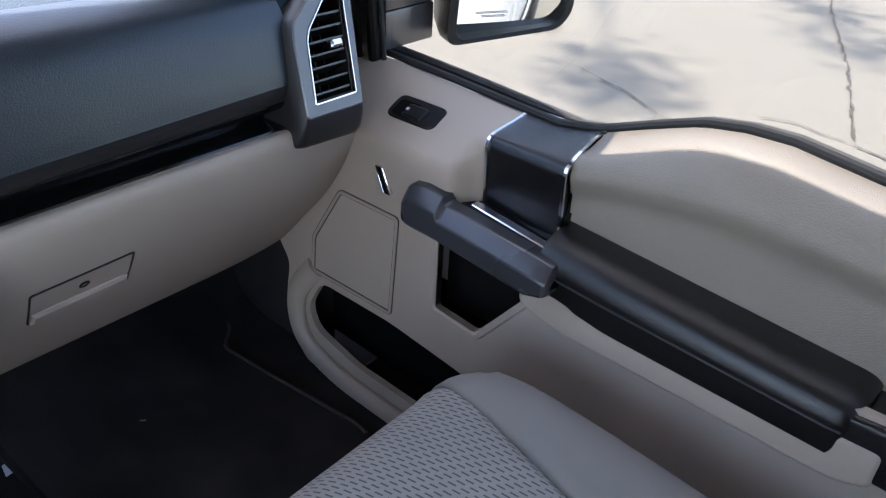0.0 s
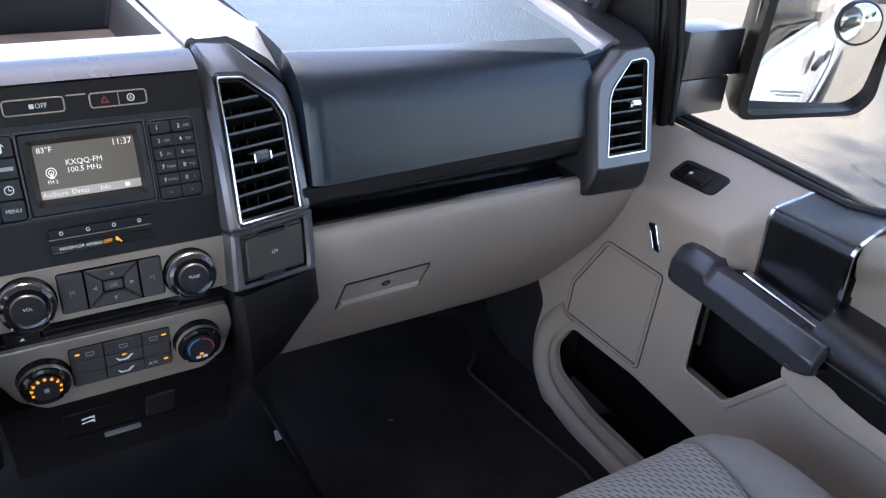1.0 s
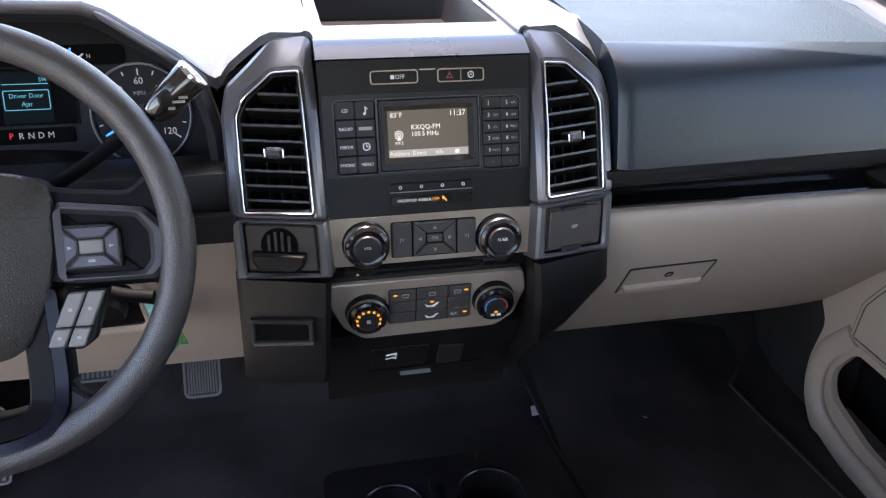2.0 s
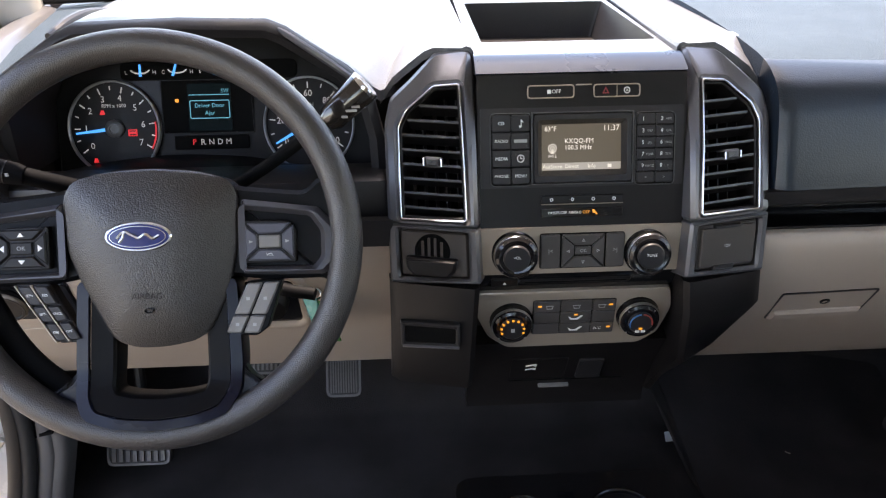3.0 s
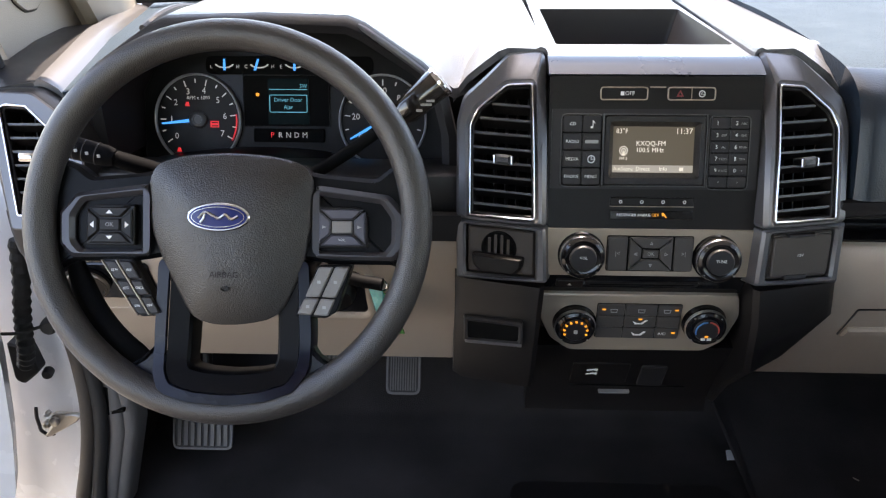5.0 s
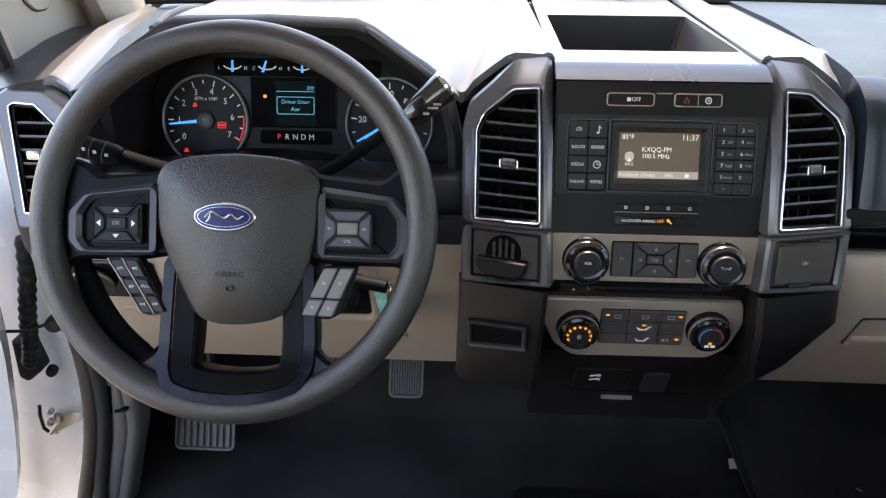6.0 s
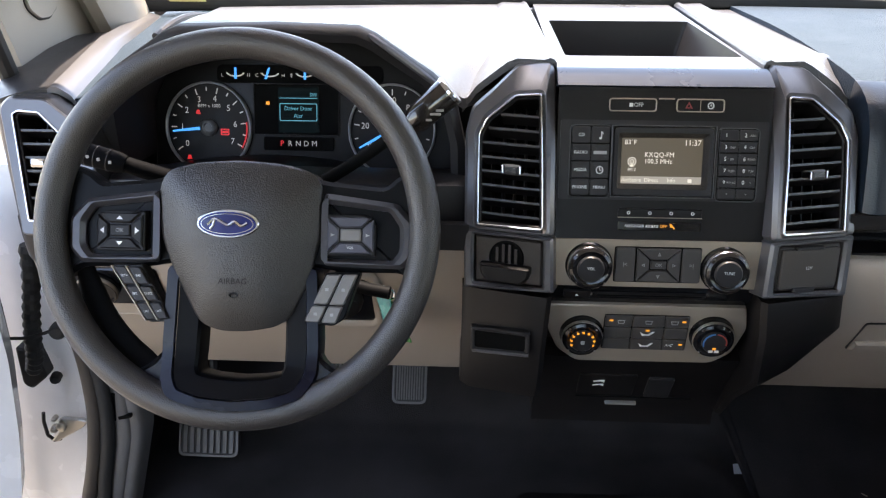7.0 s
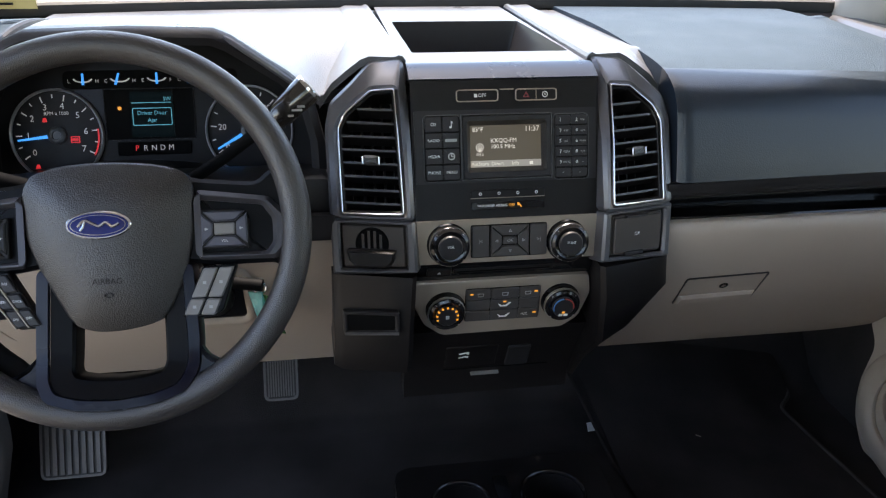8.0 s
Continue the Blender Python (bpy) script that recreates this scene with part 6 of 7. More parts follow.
def build_column():
    col = thing("steering_column", "black steering column shroud with its stalks", "steering column", (-0.427, 0.0, 0.62))
    a = MW(0.003, -0.005, -0.028)
    b = Vector((-0.425, 0.16, 0.50))
    d = (b - a)
    part("shroud", sweep([a, a + d * 0.15, a + d * 0.6, b], [0.052, 0.062, 0.066, 0.062], 24, squash=0.85, up=(0, 0.4, 1)), BLACK, col)
    p = [(-0.395, -0.03, 0.635), (-0.33, -0.015, 0.670), (-0.262, -0.004, 0.717)]
    part("shift_arm", sweep(smooth_path(p, 5), 0.0065, 14), VOID, col, "black shifter arm")
    g = part("shift_grip", sweep([(-0.268, -0.004, 0.711), (-0.262, -0.003, 0.716), (-0.247, -0.001, 0.729), (-0.231, 0.001, 0.7425), (-0.228, 0.0015, 0.745)], [0.011, 0.0145, 0.0155, 0.0165, 0.0158], 24), GRIP_GLOSS, col, "glossy black shifter grip on the column")
    for k, n in ((0.30, 0.0030), (0.52, 0.0055), (0.66, 0.0040)):
        c = Vector((-0.262, -0.003, 0.716)).lerp(Vector((-0.231, 0.001, 0.7425)), k) + Vector((0.004, -0.0153, -0.0045))
        part("print", box(c.x - n, c.x + n, c.y - 0.0006, c.y + 0.001, c.z - 0.0011, c.z + 0.0011, 0), PRINT_DIM, g)
    ax = (Vector((-0.2275, 0.0015, 0.7455)) - Vector((-0.262, -0.003, 0.716))).normalized()
    part("ring", lathe((-0.2275, 0.0015, 0.7455), ax, [(0.0168, -0.003), (0.0168, 0.0), (0.0155, 0.0015), (0.0140, 0.0015)], 28), CHROME, g, "bright ring")
    part("cap", lathe((-0.2275, 0.0015, 0.7455), ax, [(0.0140, -0.001), (0.0138, 0.001), (0.008, 0.0016)], 28), CAP_GREY, g, "smooth grey end cap")
    q = [Vector((-0.47, 0.08, 0.575)), Vector((-0.545, 0.02, 0.640)), Vector((-0.585, 0.0, 0.663))]
    part("signal_arm", sweep(q, [0.012, 0.0098, 0.0088], 16), STALK, col, "black signal stalk")
    st = part("signal_knob", sweep([(-0.578, 0.0, 0.661), (-0.586, 0.0, 0.663), (-0.617, 0.0, 0.671), (-0.624, 0.0, 0.673), (-0.632, 0.0, 0.675)], [0.009, 0.0115, 0.0125, 0.0125, 0.010], 20), STALK, col, "black stalk knob with ribs")
    for k in (0.25, 0.6, 0.85):
        c = Vector((-0.586, 0.0, 0.663)).lerp(Vector((-0.624, 0, 0.673)), k)
        part("groove", lathe(c, (-0.97, 0, 0.25), [(0.0127, -0.0005), (0.0127, 0.0005)], 20), DARK, st)
    for k in (0.1, 0.42, 0.72):
        c = Vector((-0.586, -0.0118, 0.666)).lerp(Vector((-0.624, -0.0118, 0.676)), k)
        part("print", box(c.x - 0.0016, c.x + 0.0016, c.y - 0.0012, c.y, c.z - 0.0016, c.z + 0.0016, 0), PRINT_DIM, st)
    part("tilt_arm", sweep(smooth_path([(-0.38, 0.04, 0.56), (-0.34, 0.0, 0.525), (-0.295, -0.01, 0.517)], 4), [0.006] * 5 + [0.0075] * 4, 12), STALK, col, "black tilt lever")
    return col


build_column()


def build_driver_bits():
    # headlight switch in a gloss panel
    hs = thing("headlight_switch", "rotary headlight switch in a glossy black panel", "switch", (-0.65, 0.03, 0.49))
    part("panel", plate(rounded(rect(-0.70, -0.585, 0.455, 0.515), 0.008, 3), ML, -0.002, 0.004, 0.002), GLOSS, hs)
    c = ML(-0.664, 0.487, 0.004)
    ax = ML(-0.664, 0.487, 1.0) - ML(-0.664, 0.487, 0.0)
    k = part("knob", lathe(c, ax, [(0.025, -0.001), (0.025, 0.006), (0.0235, 0.009), (0.021, 0.009), (0.020, 0.007), (0.012, 0.0075)], 36), BLACK, hs)
    part("ring", lathe(c, ax, [(0.0255, 0.004), (0.0255, 0.0065), (0.024, 0.0085), (0.0235, 0.0065)], 36), SILVER, k, "grey ring")
    for z in (0.493, 0.478):
        part("button", plate(rounded(rect(-0.628, -0.605, z - 0.005, z + 0.005), 0.001, 2), ML, 0.002, 0.006, 0.001), BLACK, hs)
    # key in the column with its foil tag
    kt = thing("key_tag", "crumpled blue and green foil key tag hanging from the ignition", "key tag", (-0.30, 0.04, 0.44))
    part("ring", sweep([(-0.303 + 0.008 * math.cos(t), 0.035, 0.492 + 0.008 * math.sin(t)) for t in steps(0, 5.9, 15)], 0.0012, 6, True), CHROME, kt)
    for name, m, pts in (("foil", FOIL_BLUE, [(-0.318, 0.040, 0.484), (-0.300, 0.028, 0.488), (-0.286, 0.036, 0.425), (-0.296, 0.030, 0.415), (-0.306, 0.042, 0.43)]), ("foil", FOIL_GREEN, [(-0.303, 0.036, 0.482), (-0.291, 0.026, 0.482), (-0.276, 0.036, 0.424), (-0.283, 0.028, 0.43), (-0.293, 0.038, 0.45)])):
        bm = bmesh.new()
        f = [bm.verts.new(p) for p in pts]
        c = bm.verts.new(sum((Vector(p) for p in pts), Vector()) / 5 + Vector((0, -0.012, 0)))
        b = [bm.verts.new(Vector(p) + Vector((0, 0.003, 0))) for p in pts]
        for i in range(5):
            bm.faces.new((f[i], f[(i + 1) % 5], c))
            bm.faces.new((f[i], b[i], b[(i + 1) % 5], f[(i + 1) % 5]))
        bm.faces.new(b)
        part(name, bm, m, kt, "", 10)
    # pedals
    def pedal(name, label, x0, x1, y0, z0, y1, z1, ribs, arm_to):
        pd = thing(name, label, "pedal", ((x0 + x1) / 2, y0, z0))
        up = Vector((0, y1 - y0, z1 - z0))
        nrm = Vector((0, -up.z, up.y)).normalized()
        M = lambda u, v, w=0.0: Vector((u, y0, z0)) + up * v + nrm * w
        H = up.length
        part("pad", plate([(u, v / H) for u, v in rounded(rect(x0, x1, 0, H), 0.012, 4)], M, -0.008, 0.004, 0.0), RUBBER, pd)
        part("pad_edge", frame_of([(u, v / H) for u, v in rounded(rect(x0, x1, 0, H), 0.012, 4)], [(u, v / H) for u, v in rounded(rect(x0 + 0.004, x1 - 0.004, 0.004, H - 0.004), 0.009, 4)], M, 0.003, 0.0075, 0.0), PEDAL, pd)
        wdt = (x1 - x0 - 0.012) / ribs
        for i in range(ribs):
            a = x0 + 0.006 + i * wdt
            part("rib", plate([(u, v / H) for u, v in rect(a + wdt * 0.22, a + wdt * 0.78, 0.007, H - 0.007)], M, 0.003, 0.008, 0.0), PEDAL, pd)
        c = M((x0 + x1) / 2, 0.6, -0.008)
        part("arm", sweep([c, c + Vector((0, 0.03, 0.05)), Vector(arm_to)], 0.010, 10), BLACK, pd)
    pedal("parking_brake_pedal", "ribbed grey rubber parking brake pedal", -0.708, -0.604, 0.27, 0.040, 0.325, 0.150, 8, (-0.66, 0.40, 0.40))
    pedal("brake_pedal", "wide ribbed black brake pedal behind the wheel", -0.530, -0.415, 0.34, 0.165, 0.385, 0.235, 14, (-0.47, 0.42, 0.45))
    pedal("accelerator_pedal", "ribbed black accelerator pedal near the tunnel", -0.340, -0.281, 0.315, 0.130, 0.385, 0.235, 11, (-0.31, 0.45, 0.40))


build_driver_bits()

# ---------------------------------------------------------------- passenger door

sill_z = curve_of([(0.560, -1.2), (0.598, -0.75), (0.611, -0.587), (0.624, -0.487), (0.623, -0.437), (0.615, -0.386), (0.593, -0.325), (0.566, -0.256), (0.555, -0.193), (0.559, -0.122), (0.566, -0.016), (0.573, 0.118), (0.578, 0.30)])


def MD(u, v, w=0.0):
    """(y, z, in) on the door's inner face."""
    return Vector((0.755 - w, u, v))


def section(prof, ys, t=0.02):
    """A trim strip: prof(y) gives (x, z) rows, swept along the door."""
    n = len(prof(ys[0]))

    def F(y, k, w):
        rows = prof(y)
        i = min(int(k), n - 2)
        a, b = Vector(rows[i]), Vector(rows[i + 1])
        p = a.lerp(b, k - i)
        d = (Vector(rows[min(i + 1, n - 1)]) - Vector(rows[max(i - (1 if k == i else 0), 0)])).normalized()
        return Vector((p.x - d.y * w, y, p.y + d.x * w))
    return slab(ys, list(range(n)), F, t)


def curved(rows, k=4):
    return [tuple(p) for p in smooth_path(rows, k)]


def build_door():
    d = thing("passenger_door", "closed passenger door with beige trim and black armrest", "car door", (0.80, -0.3, 0.0))
    # lower panel with pocket and handle openings
    out = [(0.262, 0.43), (0.262, 0.245), (0.232, 0.205), (0.248, 0.12), (0.238, 0.05), (0.20, 0.0), (0.06, -0.03), (-0.45, -0.05), (-1.09, -0.05), (-1.09, 0.43)]
    pocket = rounded([(0.150, 0.198), (0.188, 0.132), (0.172, 0.088), (0.07, 0.060), (-0.42, 0.045), (-0.46, 0.07), (-0.46, 0.13), (-0.141, 0.183), (-0.01, 0.198)], 0.02, 4)
    grip = rounded([(-0.101, 0.405), (-0.101, 0.274), (-0.176, 0.268), (-0.252, 0.366), (-0.252, 0.405)], 0.006, 3)
    spk = rounded([(0.100, 0.397), (-0.026, 0.396), (-0.014, 0.213), (0.174, 0.213), (0.168, 0.286)], 0.010, 4)
    part("lower_panel", pierced(rounded(out, 0.02, 4), [pocket, grip], MD, -0.012, 0.0), BEIGE, d, "beige plastic lower door panel")
    # Near-black sheets in place of the shaded depth behind both openings.
    part("pocket_shade", plate([(0.25, 0.03), (0.25, 0.26), (-0.5, 0.26), (-0.5, 0.0)], MD, -0.085, -0.075), VOID, d)
    part("grip_shade", plate(rect(-0.30, -0.07, 0.24, 0.44), MD, -0.075, -0.065), BLACK, d)
    # rounded rims round the two openings
    rim = smooth_path([MD(0.165, 0.222, -0.002), MD(0.205, 0.165, 0.004), MD(0.2135, 0.105, 0.006), MD(0.190, 0.052, 0.006), MD(0.12, 0.022, 0.006), MD(0.0, 0.012, 0.006), MD(-0.25, 0.003, 0.006), MD(-0.5, -0.002, 0.006)], 5)
    part("pocket_rim", sweep(rim, 0.021, 14, squash=0.6, up=(1, 0, 0)), BEIGE, d, "thick beige pocket rim")
    e = [(p[0], p[1]) for p in inset(grip, -0.012)]
    part("grip_rim", frame_of(e, grip, MD, -0.012, 0.003, 0.003), BEIGE, d)
    # speaker cover with a fine double groove
    part("speaker_gap", frame_of(spk, inset(spk, 0.0016), MD, -0.003, 0.0012), POCKET, d, "dark gap round the speaker cover")
    part("speaker_frame", frame_of(inset(spk, 0.0016), inset(spk, 0.0066), MD, -0.003, 0.0030, 0.0012), BEIGE, d, "beige speaker cover edge")
    part("speaker_gap", frame_of(inset(spk, 0.0066), inset(spk, 0.0080), MD, -0.003, 0.0012), POCKET, d)
    # front shoulder with the window switch
    def A(y):
        q = max(0.0, (-0.112 - y) / 0.031)
        k = 0.043 * q * q * (3 - 2 * min(q, 1.0))
        return curved([(0.757 + k, 0.40), (0.752 + k, 0.45), (0.748 + k, 0.490), (0.752 + k, 0.509), (0.770 + 0.6 * k, 0.522 + 0.10 * k), (0.81, 0.545), (0.85, sill_z(y) - 0.006), (0.874, sill_z(y))], 3)
    sh = part("shoulder", section(A, [0.30, 0.24, 0.16, 0.118, 0.05, -0.016, -0.07, -0.100, -0.112, -0.118, -0.124, -0.130, -0.136, -0.1425], 0.03), BEIGE, d, "beige door shoulder", 50)

    def MSH(u, v, w=0.0):
        k = (v - 0.0) / 0.10
        return Vector((0.770 + k * 0.085 - 0.5 * w, u, 0.5235 + k * 0.0415 + 0.9 * w))
    sw = rounded([(-0.054, 0.016), (0.034, 0.016), (0.034, 0.062), (-0.054, 0.062)], 0.014, 5)
    s = part("window_switch", plate(sw, MSH, -0.004, 0.0035, 0.0015), BLACK, sh, "black window switch")
    # Raised black plate standing in for the dark of the switch hollow.
    part("well", plate(rounded(rect(-0.012, 0.026, 0.020, 0.052), 0.006, 3), MSH, 0.0, 0.0042, 0.0006), VOID, s)
    part("rocker", plate(rounded(rect(-0.030, 0.006, 0.022, 0.047), 0.004, 3), MSH, 0.0, 0.008, 0.003), BLACK, s)
    part("print", plate(rect(-0.002, 0.003, 0.032, 0.037), MSH, 0.006, 0.0084), PRINT, s)
    lk = rounded([(0.018, 0.468), (0.004, 0.470), (-0.014, 0.430), (0.0, 0.428)], 0.003, 3)
    l_ = part("lock_switch", frame_of(lk, inset(lk, 0.002), MD, -0.004, 0.0075, 0.001), CHROME, d, "small chrome-edged lock switch")
    part("rocker", plate(inset(lk, 0.0018), MD, -0.002, 0.0085, 0.001), BLACK, l_)
    # black pad between chrome strips
    B = lambda y: curved([(0.806, 0.40), (0.797, 0.45), (0.791, 0.525), (0.7925, 0.541), (0.802, 0.551), (0.845, sill_z(y) - 0.002), (0.876, sill_z(y) + 0.002)], 3)
    part("trim_pad", section(B, [-0.1465, -0.17, -0.193, -0.22, -0.24, -0.2625], 0.02), LEATHER, d, "black leather-look trim pad")
    part("cheek", section(lambda y: curved([(0.77, 0.40), (0.80, 0.45), (0.82, 0.5)], 3), [-0.1425, -0.15, -0.27], 0.01), BLACK, d)
    for y in (-0.1445, -0.2645):
        C = lambda q: [(x - 0.0025, z + 0.0012) for x, z in B(q)]
        part("chrome_strip", section(C, [y - 0.0022, y + 0.0022], 0.004), CHROME, d, "thin chrome strip")
    # rear upper panel with its soft roll
    U = lambda y: curved([(0.812, 0.40), (0.812, 0.45), (0.812, 0.495), (0.811, 0.518 + 0.4 * (sill_z(y) - 0.60)), (0.802, 0.538 + 0.5 * (sill_z(y) - 0.60)), (0.799, 0.553 + 0.55 * (sill_z(y) - 0.60)), (0.808, 0.575 + 0.6 * (sill_z(y) - 0.60)), (0.835, sill_z(y) - 0.010), (0.876, sill_z(y))], 4)
    part("upper_panel", section(U, [-0.267, -0.29, *steps(-0.32, -0.60, 10), -0.75, -0.9, -1.09], 0.02), BEIGE_VINYL, d, "soft beige vinyl upper door panel")
    # armrest
    # the pad slopes down to the rear; its roll ends at a stitched seam above a plain skirt
    R = curved([(0.83, 0.468), (0.805, 0.4685), (0.778, 0.4665), (0.760, 0.462), (0.7495, 0.455), (0.7435, 0.446), (0.7405, 0.436), (0.7400, 0.4275)], 4)
    R2 = curved([(0.7430, 0.4262), (0.7435, 0.415), (0.7445, 0.390), (0.749, 0.3775), (0.765, 0.373), (0.82, 0.373)], 3)

    def ends(rows):
        def f(y):
            k = 1.0
            if y < -0.638:
                k = math.sqrt(max(0.0, 1 - ((-0.638 - y) / 0.022) ** 2))
            k2 = max(0.0, (y + 0.40) / 0.13) if y > -0.40 else 0.0
            fall = max(0.0, -0.27 - y)
            return [(0.80 - (0.80 - x) * (0.35 + 0.65 * k) * (1 - 0.06 * k2 * k2) if x < 0.80 else x, 0.43 + (z - 0.43) * (0.72 + 0.28 * k) - fall * (0.035 + 0.42 * max(0.0, z - 0.373))) for x, z in rows]
        return f
    ys = [-0.270, -0.275, -0.285, -0.30, -0.33, -0.37, -0.4, -0.45, -0.5, -0.55, -0.6, -0.625, -0.638, -0.646, -0.652, -0.657, -0.6595]
    arm = part("armrest", section(ends(R[::-1]), ys, 0.02), LEATHER, d, "black padded armrest", 60)
    seam = ends([(0.7392, 0.4262)])
    part("seam_bead", sweep([(seam(y)[0][0], y, seam(y)[0][1]) for y in steps(-0.272, -0.645, 24)], 0.0013, 6), DARK, arm, "stitched seam")
    part("armrest_skirt", section(ends(R2[::-1]), ys, 0.02), LEATHER, arm, "smooth black skirt below the seam", 60)
    part("armrest_end", soft_plate([(-0.640, 0.358), (-0.640, 0.424), (-0.70, 0.428), (-0.80, 0.428), (-0.80, 0.350)], MD, -0.06, 0.008, 0.008), LEATHER, arm, "black block behind the armrest")
    # raised band of the lower panel under the armrest
    band = rounded([(-0.245, 0.362), (-0.272, 0.352), (-0.300, 0.3455), (-0.326, 0.3435), (-0.50, 0.340), (-0.655, 0.3365), (-0.690, 0.350), (-0.690, 0.40), (-0.245, 0.40)], 0.012, 4)
    part("ledge", soft_plate(band, MD, -0.004, 0.0095, 0.008, 5), BEIGE, d, "raised beige band below the armrest", 60)
    # pull handle and release lever
    top_z = curve_of([(0.439, -0.3005), (0.4440, -0.297), (0.4465, -0.288), (0.4625, -0.1275), (0.4645, -0.1235), (0.4725, -0.1195), (0.4745, -0.112), (0.4765, -0.085), (0.4735, -0.066), (0.468, -0.058), (0.462, -0.0545)])
    low_z = curve_of([(0.408, -0.3005), (0.4035, -0.296), (0.3965, -0.270), (0.4125, -0.118), (0.4145, -0.070), (0.418, -0.058), (0.424, -0.0545)])

    def grip_rows(y):
        """Section of the handle: a flat face, a broad chamfer along the top, soft corners."""
        a, b = low_z(y), top_z(y)
        e = min(1.0, (y + 0.3008) / 0.012, (-0.0542 - y) / 0.012)
        w = 0.028 + 0.010 * math.sqrt(max(0.0, e * (2 - e)))
        return [(0.757, a), (0.757 - w + 0.006, a), (0.757 - w + 0.002, a + 0.002), (0.757 - w, a + 0.006), (0.757 - w, b - 0.0215), (0.757 - w + 0.0012, b - 0.0185), (0.757 - w + 0.0125, b - 0.0035), (0.757 - w + 0.0155, b - 0.0008), (0.757 - w + 0.019, b), (0.757, b)]
    h = part("pull_handle", section(grip_rows, [-0.3005, -0.2995, -0.297, -0.293, -0.288, -0.27, -0.24, -0.20, -0.16, -0.1275, -0.1235, -0.1195, -0.112, -0.10, -0.085, -0.074, -0.066, -0.060, -0.0565, -0.0545], 0.004), HANDLE, d, "grey pull handle with a chamfered top", 12)
    part("handle_root", plate(rounded([(-0.060, 0.465), (-0.085, 0.472), (-0.122, 0.468), (-0.122, 0.43), (-0.064, 0.418)], 0.006, 3), MD, -0.05, 0.01, 0.003), HANDLE, h)
    part("lever_bed", plate([(-0.126, 0.455), (-0.285, 0.435), (-0.285, 0.40), (-0.126, 0.40)], MD, -0.048, -0.006, 0.002), BLACK, d)
    part("release_lever", plate(rounded([(-0.140, 0.4575), (-0.274, 0.4400), (-0.274, 0.4335), (-0.140, 0.4510)], 0.001, 2), MD, -0.030, -0.016, 0.0015), CHROME, d, "chrome release lever")
    # window seal, glass, front bar and outer skin
    rows = [Vector((0.882, y, sill_z(y) + 0.004)) for y in [0.138, 0.05, -0.016, -0.07, -0.122, -0.16, -0.193, -0.22, -0.256, -0.29, -0.325, -0.355, -0.386, -0.437, -0.487, -0.53, -0.587, -0.75, -1.09]]
    part("window_seal", sweep(rows, 0.0052, 8, squash=1.2, up=(0, 0, 1)), RUBBER, d, "black rubber window seal")
    part("outer_seal", sweep([p + Vector((0.024, 0, -0.004)) for p in rows], [0.0105 if p.y > -0.2 else 0.0045 for p in rows], 10), RUBBER, d, "black outer window seal")
    lean = curve_of([(0.008, 0.0), (0.014, 0.2), (0.026, 0.38), (-0.022, 0.6), (-0.16, 0.85), (-0.29, 1.0)])
    bm = slab([0.128, 0.0, -0.3, -0.6, -1.06], [0, 0.2, 0.38, 0.6, 0.8, 1], lambda y, k, w: Vector((0.893 - 0.10 * k * k - 0.02 * k + w, y + (lean(k) if y > 0.1 else 0.0), sill_z(y) - 0.02 + k * (1.20 - sill_z(y)))), 0.004)
    part("window_pane", bm, SIDE_GLASS, d, "lightly tinted door window")
    # Radii grow above the visible part, added bulk that shades the door roll.
    for y, r, m, dx in ((0.142, [0.011, 0.011, 0.012, 0.020, 0.030, 0.040], BLACK, 0.0), (0.168, 0.006, BLACK, -0.006), (0.127, 0.004, RUBBER, 0.004)):
        part("window_frame", sweep([(0.862 + dx, y - 0.012, 0.560), (0.858 + dx, y - 0.004, 0.68), (0.850 + dx, y + 0.010, 0.80), (0.83 + dx, y - 0.04, 0.95), (0.795 + dx, y - 0.18, 1.12), (0.785, -0.18, 1.19)], r, 10), m, d)
    bm = slab([0.156, 0.22, 0.32, 0.40], [0, 0.35, 0.65, 1], lambda y, k, w: Vector((0.860 - 0.02 * k - w, y - 0.20 * max(0.0, k - 0.65), 0.565 + k * (0.36 - 0.5 * (y - 0.14)))), 0.02)
    part("sail_panel", bm, SAIL, d, "dark brown sail panel at the mirror")
    bm = slab(steps(0.40, -1.09, 6), [-0.45, -0.2, 0.1, 0.4, 0.52, 0.56], lambda y, z, w: Vector((0.955 - 0.05 * ((z - 0.15) / 0.4) ** 2 + w, y, z)), 0.02)
    part("outer_skin", bm, WHITE, d, "white painted outer door skin")
    part("outer_handle", box(0.975, 1.005, -0.98, -0.80, 0.40, 0.432, 0.012), BLACK, d, "black outer door handle")
    part("handle_cup", lathe((0.953, -0.88, 0.415), (1, 0, 0), [(0.055, 0.0), (0.055, 0.004), (0.045, 0.002)], 24), DARK, d)
    return d


build_door()


